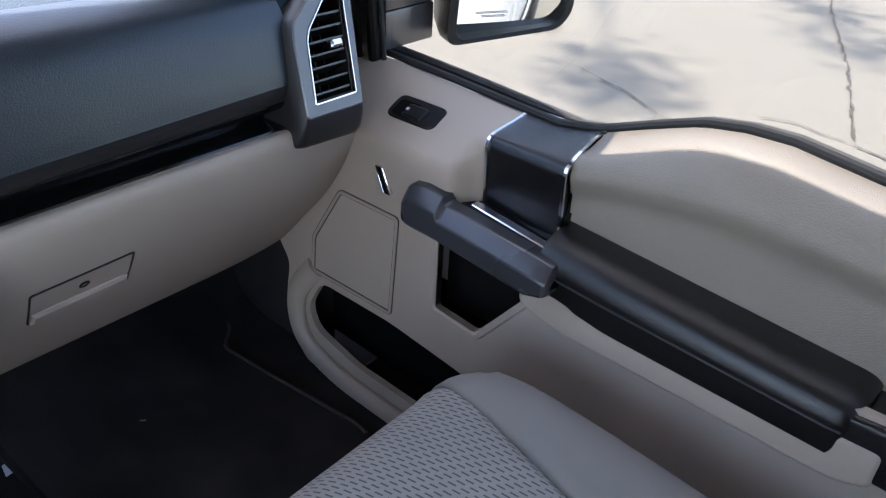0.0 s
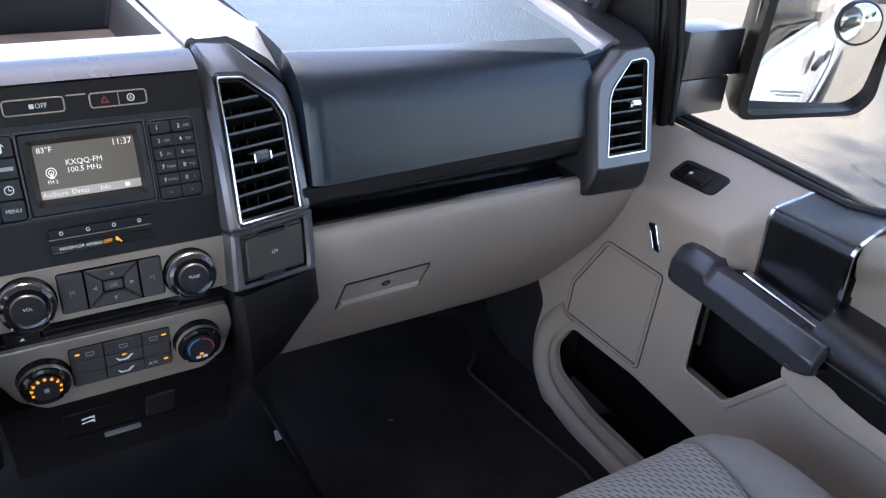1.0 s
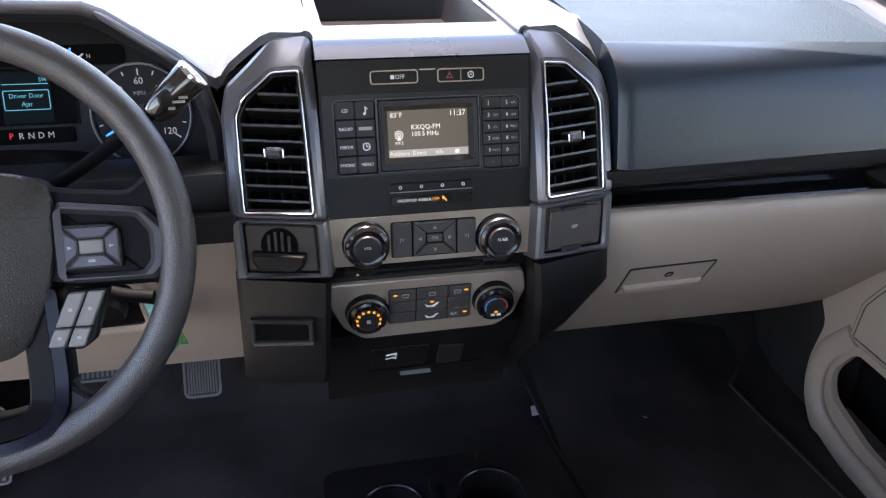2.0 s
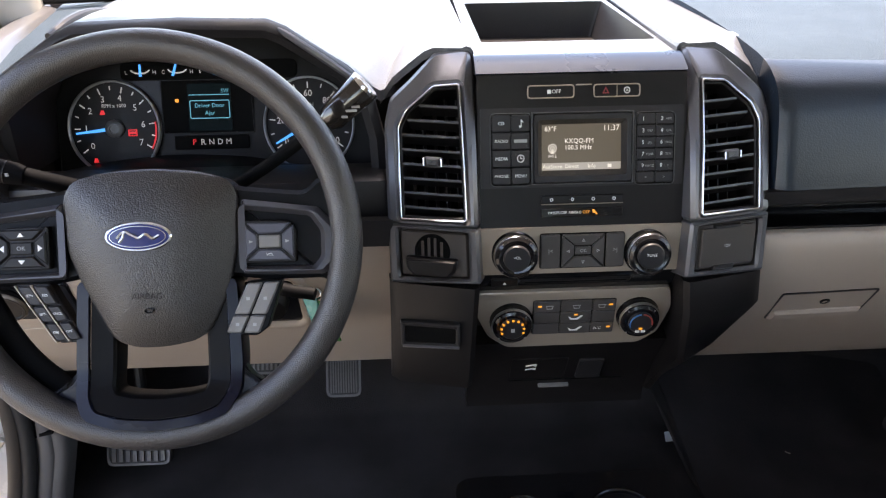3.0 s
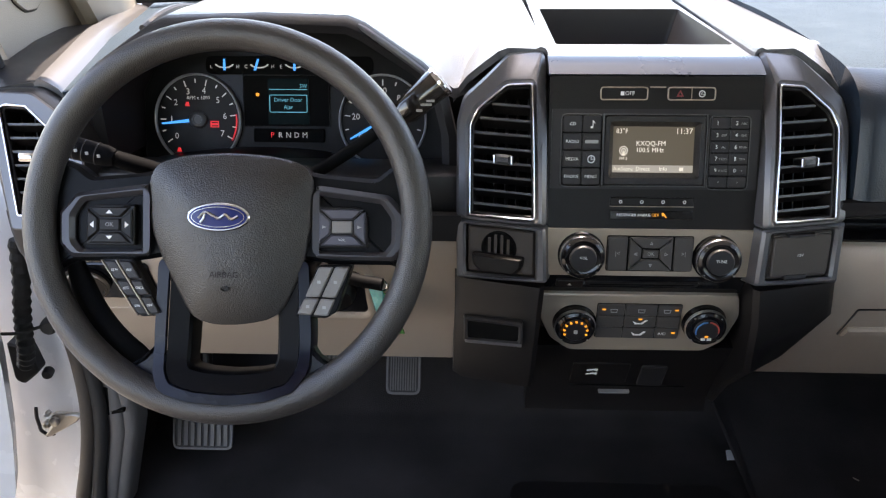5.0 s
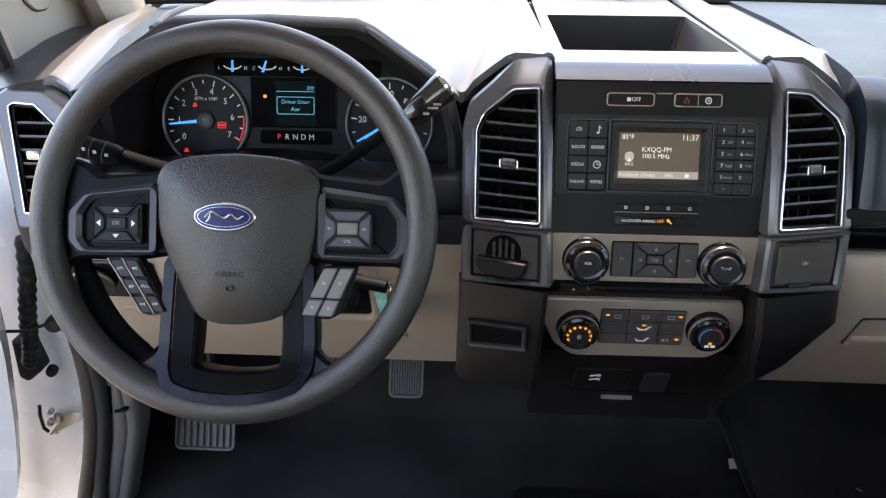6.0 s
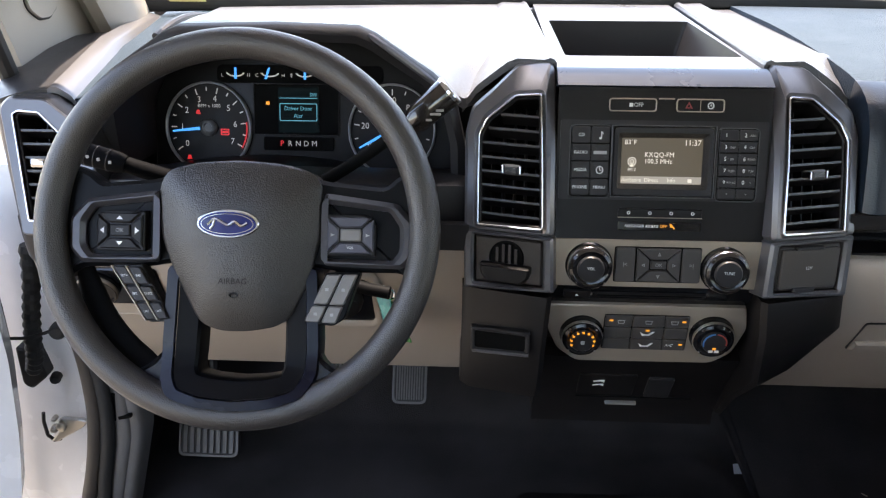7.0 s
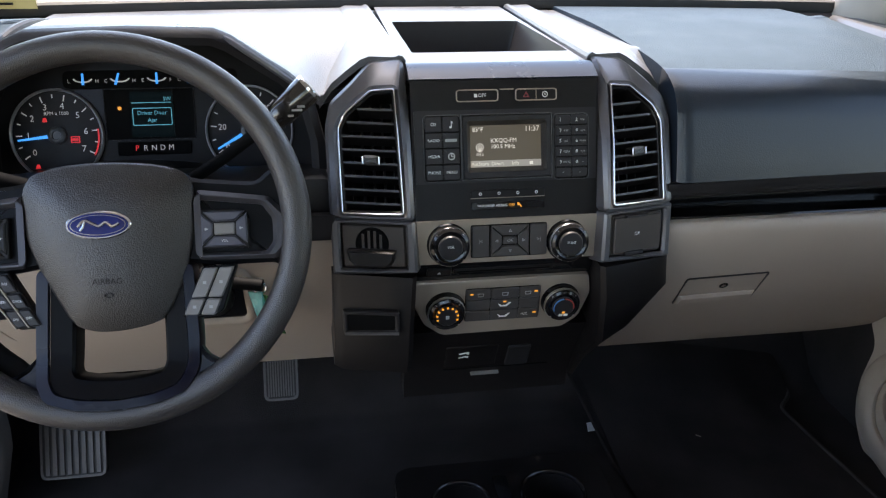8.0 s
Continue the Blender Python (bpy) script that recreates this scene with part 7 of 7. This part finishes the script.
def build_mirror():
    m = thing("side_mirror", "black side mirror on the passenger door", "side mirror", (0.95, 0.12, 0.62))
    a, b = Vector((0.988, 0.081, 0)), Vector((1.170, -0.012, 0))
    ax = (b - a)
    nrm = Vector((ax.y, -ax.x, 0)).normalized()

    def M(u, v, w=0.0):
        return a + ax * u + Vector((0, 0, v)) + nrm * (w - 0.07 * (v - 0.7))
    L = ax.length
    gl = [(x / L, z) for x, z in rounded([(-0.004, 0.587), (0.176, 0.602), (0.197, 0.626), (0.200, 0.84), (0.165, 0.87), (0.02, 0.87)], 0.02, 4)]
    sh = [(x / L, z) for x, z in rounded([(-0.020, 0.580), (0.180, 0.595), (0.205, 0.622), (0.208, 0.85), (0.173, 0.885), (0.006, 0.885)], 0.022, 4)]
    bm = bmesh.new()
    rows = [loop(bm, gl, M, -0.028), loop(bm, gl, M, 0.006), loop(bm, sh, M, 0.008), loop(bm, sh, M, -0.03)]
    cx = sum(p[0] for p in sh) / len(sh)
    cz = sum(p[1] for p in sh) / len(sh)
    for k, w in ((0.92, -0.08), (0.7, -0.12), (0.3, -0.135)):
        rows.append(loop(bm, [(cx + (u - cx) * k, cz + (v - cz) * k) for u, v in sh], M, w))
    for p, q in zip(rows, rows[1:]):
        bridge(bm, p, q)
    bm.faces.new(rows[-1])
    part("housing", bm, BLACK, m, "black mirror housing")
    # convex glass, turned in its housing towards the truck's flank
    gn = Vector((math.sin(radians(-32.04)), -math.cos(radians(-32.04)), 0.008))
    gx = Vector((-gn.y, gn.x, 0.0))
    gc = M(0.096 / L, 0.73, -0.003)

    def G(u, v, w):
        return gc + gx * u + Vector((0, 0, v)) + gn * (w - (u * u + v * v) / 3.2)
    bm = slab(steps(-0.104, 0.104, 16), steps(-0.147, 0.142, 18), G, 0.002)
    g = part("mirror_glass", bm, MIRROR, m, "convex mirror glass", 80)
    for u0, u1, z in ((-0.055, 0.0, -0.108), (-0.045, -0.005, -0.114)):
        part("print", slab([u0, u1], [z, z + 0.0012], lambda u, v, w: G(u, v + 0.02 * u, w + 0.003), 0.0004), PRINT_DIM, g)
    sc = G(0.052, 0.008, 0.002)
    part("spot_mirror", lathe(sc, gn, [(0.0325, -0.004), (0.0325, 0.004), (0.0300, 0.0062), (0.025, 0.0085), (0.018, 0.0108), (0.010, 0.0124), (0.003, 0.0130)], 40), MIRROR, g, "small round wide-angle mirror", 80)
    part("spot_rim", lathe(sc, gn, [(0.0345, -0.004), (0.0345, 0.004), (0.0325, 0.0052), (0.0322, 0.002)], 40), SLAT, g)
    part("arm", box(0.875, 1.0, 0.122, 0.20, 0.6395, 0.715, 0.004), BEZEL, m, "grey mirror arm")
    part("arm_foot", box(0.875, 0.985, 0.122, 0.195, 0.580, 0.6390, 0.004), BEZEL, m)
    return m


build_mirror()


def build_seat():
    s = thing("passenger_seat", "beige cloth front seat with woven insert and plain bolsters", "car seat", (0.39, -0.5, 0.0))
    prof = smooth_path([(-0.235, 0.10), (-0.222, 0.20), (-0.228, 0.265), (-0.252, 0.312), (-0.30, 0.338), (-0.40, 0.343), (-0.60, 0.325), (-0.82, 0.30)], 4)

    def F(u, v, w):
        i = min(int(v), len(prof) - 2)
        p = prof[i].lerp(prof[i + 1], v - i)
        q = (prof[i + 1] - prof[i]).normalized()
        seam = 0.60 - 0.36 * min(1, max(0, (-0.25 - p.x) / 0.42))
        u = u / 0.60 * seam if abs(u) < 0.6 else math.copysign(seam + (1 - seam) * (abs(u) - 0.6) / 0.4, u)
        edge = abs(u)
        drop = 0.075 * max(0, (edge - 0.62) / 0.38) ** 3 - 0.012 * math.sin(max(0, min(1, (edge - 0.50) / 0.40)) * math.pi)
        drop += 0.006 * math.exp(-((edge - seam) / 0.012) ** 2)
        back = 0.085 * max(0, (edge - 0.45) / 0.55) ** 2.6
        y = p.x - back * (1 if i < 16 else 0.3)
        return Vector((0.425 + 0.258 * u, y - 0.0, p.y + 0.012 - drop * (0.4 + 0.6 * min(1, max(0, (p.y - 0.1) / 0.2))))) + Vector((0, q.y * w, -q.x * w)) * -1 * -1
    vs = [i / 1 for i in range(len(prof))]
    part("cushion_insert", slab(steps(-0.598, 0.598, 24), vs, F, 0.03), CLOTH, s, "woven beige seat insert", 60)
    for a in (-1, 1):
        us = [a * k for k in (0.602, 0.62, 0.66, 0.70, 0.75, 0.8, 0.85, 0.9, 0.94, 0.97, 1.0)]
        part("bolster", slab(us, vs, F, 0.03), CLOTH_PLAIN, s, "plain beige side bolster", 60)
        x = 0.425 + a * 0.25
        part("side_shield", box(min(x, x - a * 0.03), max(x, x - a * 0.03), -0.80, -0.36, 0.08, 0.255, 0.01), BEIGE, s)
    part("base", box(0.17, 0.61, -0.80, -0.31, 0.02, 0.24, 0.02), BLACK, s)
    for x in (0.20, 0.58):
        part("seat_track", box(x - 0.02, x + 0.02, -0.85, -0.27, 0.0, 0.03, 0.004), BLACK, s)
    bk = smooth_path([(-0.80, 0.28), (-0.775, 0.36), (-0.80, 0.5), (-0.87, 0.75), (-0.93, 0.93), (-0.98, 0.955), (-1.03, 0.93)], 4)

    def B(u, v, w):
        i = min(int(v), len(bk) - 2)
        p = bk[i].lerp(bk[i + 1], v - i)
        e = max(0, (abs(u) - 0.6) / 0.4)
        return Vector((0.425 + 0.262 * u, p.x + 0.05 * math.sin(min(1, e) * 2.2) * (1 if e < 1 else 1) - 0.07 * e ** 4 + w, p.y))
    part("backrest", slab(steps(-1, 1, 26), [i for i in range(len(bk))], B, 0.10), CLOTH_PLAIN, s, "beige backrest", 60)
    return s


build_seat()


def build_floor_things():
    c = thing("cup_holder", "low black floor console with two cup wells", "cup holder", (0.03, -0.1, 0.0))
    flat = lambda u, v, w=0.0: Vector((u, v, 0.125 + w))
    circ = lambda cx, cy, r: [(cx + r * math.cos(2 * math.pi * i / 36), cy + r * math.sin(2 * math.pi * i / 36)) for i in range(36)]
    wells = [circ(-0.043, 0.028, 0.043), circ(0.097, 0.030, 0.047)]
    part("top", pierced(rounded(rect(-0.135, 0.185, -0.42, 0.115), 0.03, 5), wells, flat, -0.10, 0.0), BLACK, c)
    for w, r, (cx, cy) in ((wells[0], 0.043, (-0.043, 0.028)), (wells[1], 0.047, (0.097, 0.030))):
        part("well_rim", frame_of(circ(cx, cy, r + 0.003), circ(cx, cy, r - 0.002), flat, -0.004, 0.003, 0.0015), GLOSS, c, "glossy black well rim")
        part("well_floor", lathe((cx, cy, 0.03), (0, 0, 1), [(r, 0.0), (r, 0.01)], 24), BLACK, c)
    part("divider", box(0.012, 0.034, -0.01, 0.075, 0.122, 0.128, 0.001), GLOSS, c)
    # rubber mats
    for pts, lab in (([(0.235, 0.50), (0.275, 0.20), (0.30, -0.20), (0.66, -0.20), (0.700, 0.0), (0.678, 0.22), (0.668, 0.330), (0.715, 0.37), (0.722, 0.45)], "black rubber floor mat with a raised edge, slightly dusty"),):
        M = lambda u, v, w=0.0: Vector((u, v, 0.002 + w + 1.3 * max(0, v - 0.41)))
        m = thing("floor_mat", lab, "floor mat", (pts[0][0], 0.1, 0.0))
        P = rounded(pts, 0.03, 4)
        part("sheet", plate(P, M, 0.0, 0.006, 0.002), CARPET, m)
        part("edge", sweep([M(u, v, 0.005) for u, v in rounded([(0.664, -0.15), (0.697, 0.0), (0.675, 0.22), (0.665, 0.331), (0.712, 0.372), (0.719, 0.45)], 0.02, 3)[4:-4]], 0.0045, 8), MAT_EDGE, m, "raised dusty rubber edge")
    for at, size, lab in (((0.277, 0.318, 0.010), 0.022, "torn scrap of white paper lying on the mat"),):
        bm = bmesh.new()
        x, y, z = at
        pts = [(-1, -0.5, 0), (0.2, -0.7, 0.25), (1, -0.1, 0), (0.1, 0.4, 0.35), (-0.8, 0.6, 0.05)]
        top = [bm.verts.new((x + a * size, y + b * size, z + c * size + 0.001)) for a, b, c in pts]
        low = [bm.verts.new((x + a * size, y + b * size, z + c * size)) for a, b, c in pts]
        bridge(bm, top, low)
        bm.faces.new(top)
        bm.faces.new(low[::-1])
        solo("paper_scrap", bm, PAPER, lab, "paper")

    bm = sweep(smooth_path([(0.398, 0.310, 0.012), (0.420, 0.298, 0.014), (0.438, 0.280, 0.012), (0.461, 0.261, 0.012)], 3), [0.0018, 0.0022, 0.0024, 0.0022, 0.002, 0.002, 0.0018, 0.0016, 0.0012, 0.001], 6)
    solo("twig", bm, TWIG, "short dry twig lying on the floor mat", "twig")


build_floor_things()

# ---------------------------------------------------------------- driver's side: open door, hinge pillar


def build_driver_side():
    p = thing("hinge_pillar", "white painted hinge pillar in the open driver doorway", "door pillar", (-0.85, 0.16, 0.0))
    MJ = lambda u, v, w=0.0: Vector((u, 0.168 - w + 0.25 * max(0, -0.84 - u), v))
    edge = [(-0.808, 0.60), (-0.802, 0.47), (-0.794, 0.414), (-0.781, 0.36), (-0.774, 0.32), (-0.775, 0.23), (-0.783, 0.167), (-0.799, 0.10), (-0.823, 0.027), (-0.845, -0.05), (-0.86, -0.30)]
    bm = slab([0, 0.15, 0.3, 0.45, 0.6, 0.8, 1.0], list(range(len(edge))), lambda k, i, w: MJ(edge[int(i)][0] * k + -0.98 * (1 - k), edge[int(i)][1], w - 0.010 * math.exp(-((k - 0.62) / 0.16) ** 2) * (1 if edge[int(i)][1] < 0.3 else 0.4)), 0.05)
    part("jamb", bm, JAMB, p, "white jamb sheet metal", 50)
    # Outline follows the sunlit patch; paint whiter than the jamb carries its brightness.
    part("flange", plate([(-0.818, 0.42), (-0.808, 0.367), (-0.787, 0.291), (-0.779, 0.242), (-0.776, 0.30), (-0.779, 0.355), (-0.795, 0.425)], MJ, -0.01, 0.006, 0.003), WHITE, p, "inner flange of the jamb, whiter paint for its sunlit look")
    # check strap with its bracket
    MC = lambda u, v, w=0.0: Vector((u, 0.150 - w, v))
    st = part("check_strap", plate([(-0.846, 0.162), (-0.838, 0.160), (-0.790, 0.190), (-0.783, 0.199), (-0.790, 0.203), (-0.822, 0.204), (-0.835, 0.196), (-0.822, 0.190)], MC, -0.004, 0.004, 0.0015), STEEL, p, "zinc door check strap")
    part("bracket", sweep([MC(-0.850, 0.212), MC(-0.853, 0.195), MC(-0.852, 0.170), MC(-0.843, 0.161), MC(-0.832, 0.164)], 0.0028, 8), DARK, st)
    for x, z, r in ((-0.836, 0.186, 0.006), (-0.823, 0.192, 0.008), (-0.832, 0.205, 0.004)):
        part("pin", lathe(MC(x, z, 0.004), (0, -1, 0), [(r, -0.005), (r, 0.004), (r * 0.6, 0.006)], 14), STEEL, st)
    P = smooth_path([(-0.800, 0.135, 0.50), (-0.806, 0.132, 0.446), (-0.815, 0.13, 0.40), (-0.822, 0.13, 0.36), (-0.828, 0.132, 0.325), (-0.840, 0.14, 0.295)], 6)
    part("wire_boot", sweep(P, [0.0125 if i % 2 else 0.0102 for i in range(len(P))], 16), RUBBER, p, "ribbed black rubber wiring boot", 20)
    part("boot_foot", plate(rounded([(-0.860, 0.335), (-0.830, 0.325), (-0.822, 0.285), (-0.850, 0.262), (-0.862, 0.27)], 0.006, 3), MC, -0.01, 0.012, 0.003), RUBBER, p)
    part("bump_stop", lathe((-0.822, 0.162, 0.272), (0.2, -1, 0), [(0.008, 0), (0.008, 0.010), (0.006, 0.014), (0.003, 0.014)], 18), RUBBER, p)
    part("bump_stop", lathe((-0.792, 0.150, 0.362), (0.2, -1, 0.1), [(0.012, 0), (0.012, 0.014), (0.008, 0.02)], 18), RUBBER, p)
    part("stay_wire", sweep(smooth_path([(-0.790, 0.135, 0.368), (-0.82, 0.115, 0.366), (-0.85, 0.10, 0.372), (-0.93, 0.07, 0.375)], 4), 0.0025, 8), RUBBER, p)
    # body-side weather strip, trim lip and kick panel
    k = thing("kick_panel", "grey plastic kick panel and sill trim beside the driver footwell", "kick panel", (-0.75, 0.16, 0.0))
    lip = smooth_path([(-0.794, 0.148, 0.60), (-0.783, 0.150, 0.43), (-0.768, 0.150, 0.325), (-0.768, 0.150, 0.236), (-0.777, 0.150, 0.172), (-0.793, 0.150, 0.104), (-0.815, 0.150, 0.03), (-0.83, 0.150, -0.05)], 5)
    part("trim_lip", sweep(lip, 0.0115, 14, up=(0, 1, 0)), POCKET, k, "grey-brown plastic trim lip")
    strip = smooth_path([(-0.78, 0.150, 0.55), (-0.764, 0.150, 0.40), (-0.752, 0.150, 0.300), (-0.751, 0.150, 0.219), (-0.762, 0.150, 0.149), (-0.781, 0.150, 0.068), (-0.795, 0.150, -0.03)], 5)
    part("weather_strip", sweep(strip, 0.0105, 12), RUBBER, k, "black rubber door seal")
    across = [(0.0, 0.165), (0.004, 0.157), (0.012, 0.154), (0.022, 0.156), (0.027, 0.160), (0.030, 0.172), (0.030, 0.20)]
    bm = slab(list(range(len(across))), [-0.03, 0.03, 0.08, 0.12, 0.16, 0.19, 0.25, 0.30], lambda i, z, w: Vector((-0.752 + across[int(i)][0] - 0.28 * max(0, 0.17 - z) - w, across[int(i)][1] - w * 0.5, z)), 0.015)
    part("panel", bm, PANEL_GREY, k, "mid-grey moulded kick panel", 50)
    MK = lambda u, v, w=0.0: Vector((u, 0.156 - w, v))
    part("slot", plate([(-0.755, 0.198), (-0.741, 0.199), (-0.735, 0.248), (-0.744, 0.252)], MK, -0.004, 0.0025), VOID, k)
    part("groove", plate([(-0.741, 0.199), (-0.718, 0.204), (-0.718, 0.209), (-0.741, 0.205)], MK, -0.006, 0.0015), VOID, k)
    part("sill_trim", slab([0.06, 0.04, 0.0, -0.3, -1.0], [0, 1, 2, 3], lambda y, i, w: Vector(([-0.72, -0.745, -0.785, -0.82][int(i)], y, [0.01, 0.025, 0.03, 0.0][int(i)] + w)), 0.02), DARK, k)
    # the door, swung wide open
    d = thing("driver_door", "white driver door standing wide open", "car door", (-0.92, 0.09, 0.0))
    w_ = Vector((-0.90, -0.42, 0)).normalized()
    nrm = Vector((-w_.y, w_.x, 0))
    base = Vector((-0.842, 0.115, 0))
    def M(u, v, w=0.0):
        return base + w_ * u + Vector((0, 0, v)) - nrm * w
    out = rounded([(0.0, 0.57), (0.0, 0.36), (0.012, 0.24), (0.030, 0.13), (0.075, 0.065), (0.16, 0.02), (1.05, -0.06), (1.05, 0.57)], 0.02, 3)
    part("door_shell", plate(out, M, -0.06, -0.004, 0.010), JAMB, d, "white door shell")
    part("door_seal", sweep(smooth_path([M(u + 0.014, z + 0.012, 0.0) for u, z in ((0.0, 0.56), (0.0, 0.36), (0.012, 0.24), (0.030, 0.13), (0.075, 0.065), (0.16, 0.02), (0.6, -0.02))], 4), 0.012, 10), RUBBER, d, "black rubber door seal")
    part("door_seal", sweep(smooth_path([M(u + 0.040, z + 0.030, 0.0) for u, z in ((0.0, 0.56), (0.0, 0.36), (0.012, 0.24), (0.030, 0.13), (0.075, 0.065), (0.16, 0.02), (0.6, -0.02))], 4), 0.006, 8), RUBBER, d)
    part("door_trim", plate(rounded(rect(0.11, 1.0, 0.06, 0.56), 0.04, 4), M, -0.004, 0.05, 0.012), BEIGE, d, "beige inner door trim")
    return d


build_driver_side()


def build_outside():
    # rear of the truck, seen in the mirror
    b = thing("truck_body", "white rear body side of the pickup truck", "truck body", (0.95, -2.4, -0.75))
    part("rear_door", slab(steps(-1.105, -2.0, 4), [-0.45, -0.2, 0.1, 0.4, 0.56], lambda y, z, w: Vector((0.955 - 0.05 * ((z - 0.15) / 0.4) ** 2 + w, y, z)), 0.02), WHITE, b, "white rear door skin")
    part("handle", box(0.968, 0.995, -1.35, -1.18, 0.34, 0.375, 0.012), BLACK, b, "black door handle")
    part("bed_side", slab(steps(-2.02, -4.0, 6), [-0.45, -0.2, 0.1, 0.4, 0.60], lambda y, z, w: Vector((0.985 - 0.04 * ((z - 0.15) / 0.4) ** 2 + w, y, z)), 0.02), WHITE, b, "white bed side")
    part("cab_side", slab([-1.56, -1.75, -2.0], [0.56, 0.8, 1.05, 1.24], lambda y, z, w: Vector((0.93 - 0.25 * (z - 0.56) + w, y, z)), 0.02), WHITE, b)
    part("tyre", lathe((0.80, -2.95, -0.36), (1, 0, 0), [(0.2, 0.0), (0.39, 0.0), (0.39, 0.17), (0.36, 0.19), (0.22, 0.19)], 40), RUBBER, b)
    part("roof", box(-0.80, 0.80, -1.6, -0.10, 1.29, 1.32, 0.01), WHITE, b, "white roof skin")


build_outside()


def build_tree(at, height, spread, seed, reach=(), leaves=9000):
    rng = random.Random(seed)
    t = thing("tree", "broad shade tree with a sparse brownish green crown", "tree", at, "shade trees")
    base = Vector(at)
    top = base + Vector((0.2, 0.1, height * 0.5))
    bm = sweep(smooth_path([base, base + Vector((0.1, 0, height * 0.25)), top], 4), [0.22, 0.21, 0.2, 0.19, 0.18, 0.17, 0.16, 0.15, 0.14], 10)
    tips = []
    for e in reach:
        s, e = base.lerp(top, 0.9), Vector(e)
        sweep(smooth_path([s, s.lerp(e, 0.5) + Vector((0, 0, 0.4)), e], 3), [0.09, 0.07, 0.045, 0.03, 0.022, 0.016, 0.01], 7, bm=bm)
        tips += [e, e, s.lerp(e, 0.95)]
    for i in range(0 if reach else 9):
        a = i * 2.4 + rng.random()
        s = base.lerp(top, rng.uniform(0.55, 1.0))
        e = top + Vector((math.cos(a) * spread * rng.uniform(0.4, 0.9), math.sin(a) * spread * rng.uniform(0.4, 0.9), height * rng.uniform(0.05, 0.45)))
        m = s.lerp(e, 0.5) + Vector((0, 0, height * 0.06))
        sweep(smooth_path([s, m, e], 3), [0.09, 0.08, 0.07, 0.06, 0.05, 0.04, 0.025], 7, bm=bm)
        tips += [s.lerp(e, 0.6), e, m]
    part("trunk", bm, BARK, t, "brown trunk and limbs")
    verts, faces = [], []
    for _ in range(leaves):
        c = rng.choice(tips) + Vector((rng.gauss(0, 1), rng.gauss(0, 1), rng.gauss(0, 0.7))) * spread * (0.085 if reach else 0.17)
        u = Vector((rng.gauss(0, 1), rng.gauss(0, 1), rng.gauss(0, 1))).normalized()
        v = u.cross(Vector((rng.gauss(0, 1), rng.gauss(0, 1), rng.gauss(0, 1)))).normalized()
        s = rng.uniform(0.05, 0.11)
        n = len(verts)
        verts += [tuple(c + u * s), tuple(c + v * s * 0.5), tuple(c - u * s), tuple(c - v * s * 0.5)]
        faces.append((n, n + 1, n + 2, n + 3))
    me = bpy.data.meshes.new("crown")
    me.from_pydata([tuple(Vector(p) - base) for p in verts], [], faces)
    me.materials.append(LEAF)
    ob = new("crown", me)
    ob.parent = t
    tagged(ob, "sparse crown of small leaves", kind="stuff")
    return t


build_tree((5.5, -13.0, -0.75), 7.0, 3.0, 3)
build_tree((15.0, 11.0, -0.75), 24.0, 3.0, 5, [(5.3, 6.8, 19.2), (5.55, 6.85, 19.3), (7.7, 5.8, 19.3), (8.7, 6.5, 19.5)], 800)
build_tree((1.5, -17.0, -0.75), 6.0, 2.6, 8)


def build_sticker():
    s = solo("windshield_note", box(-0.77, -0.665, 0.556, 0.557, 0.762, 0.83, 0.0), STICKER, "yellow paper note at the base of the windshield", "note")
    for i, (a, b, z0, z1) in enumerate(((-0.76, -0.70, 0.768, 0.772), (-0.76, -0.675, 0.780, 0.792), (-0.76, -0.69, 0.80, 0.806))):
        part("print", box(a, b, 0.5545, 0.5555, z0, z1, 0.0), BLACK, s)


build_sticker()


def build_grab_handle():
    h = thing("grab_handle", "light grey grab handle on the driver side windshield pillar", "grab handle", (-0.76, 0.2, 0.85))
    cap = rounded([(0.27, 0.28), (0.155, 0.215), (0.122, 0.27), (0.120, 0.36), (0.150, 0.48), (0.27, 0.64)], 0.02, 4)
    part("gap", plate(inset(cap, -0.006), foot_map, -0.002, 0.0012), RUBBER, h, "dark gap round the cap")
    part("foot", plate(cap, foot_map, -0.002, 0.005, 0.002), HEADLINER, h, "flush cap at the foot of the handle")
    part("grip", sweep(smooth_path([(-0.782, 0.215, 0.835), (-0.755, 0.200, 0.850), (-0.738, 0.160, 0.885), (-0.725, 0.10, 0.95), (-0.72, 0.07, 1.0), (-0.735, 0.05, 1.02)], 4), 0.017, 14, squash=0.75), HEADLINER, h)


build_grab_handle()
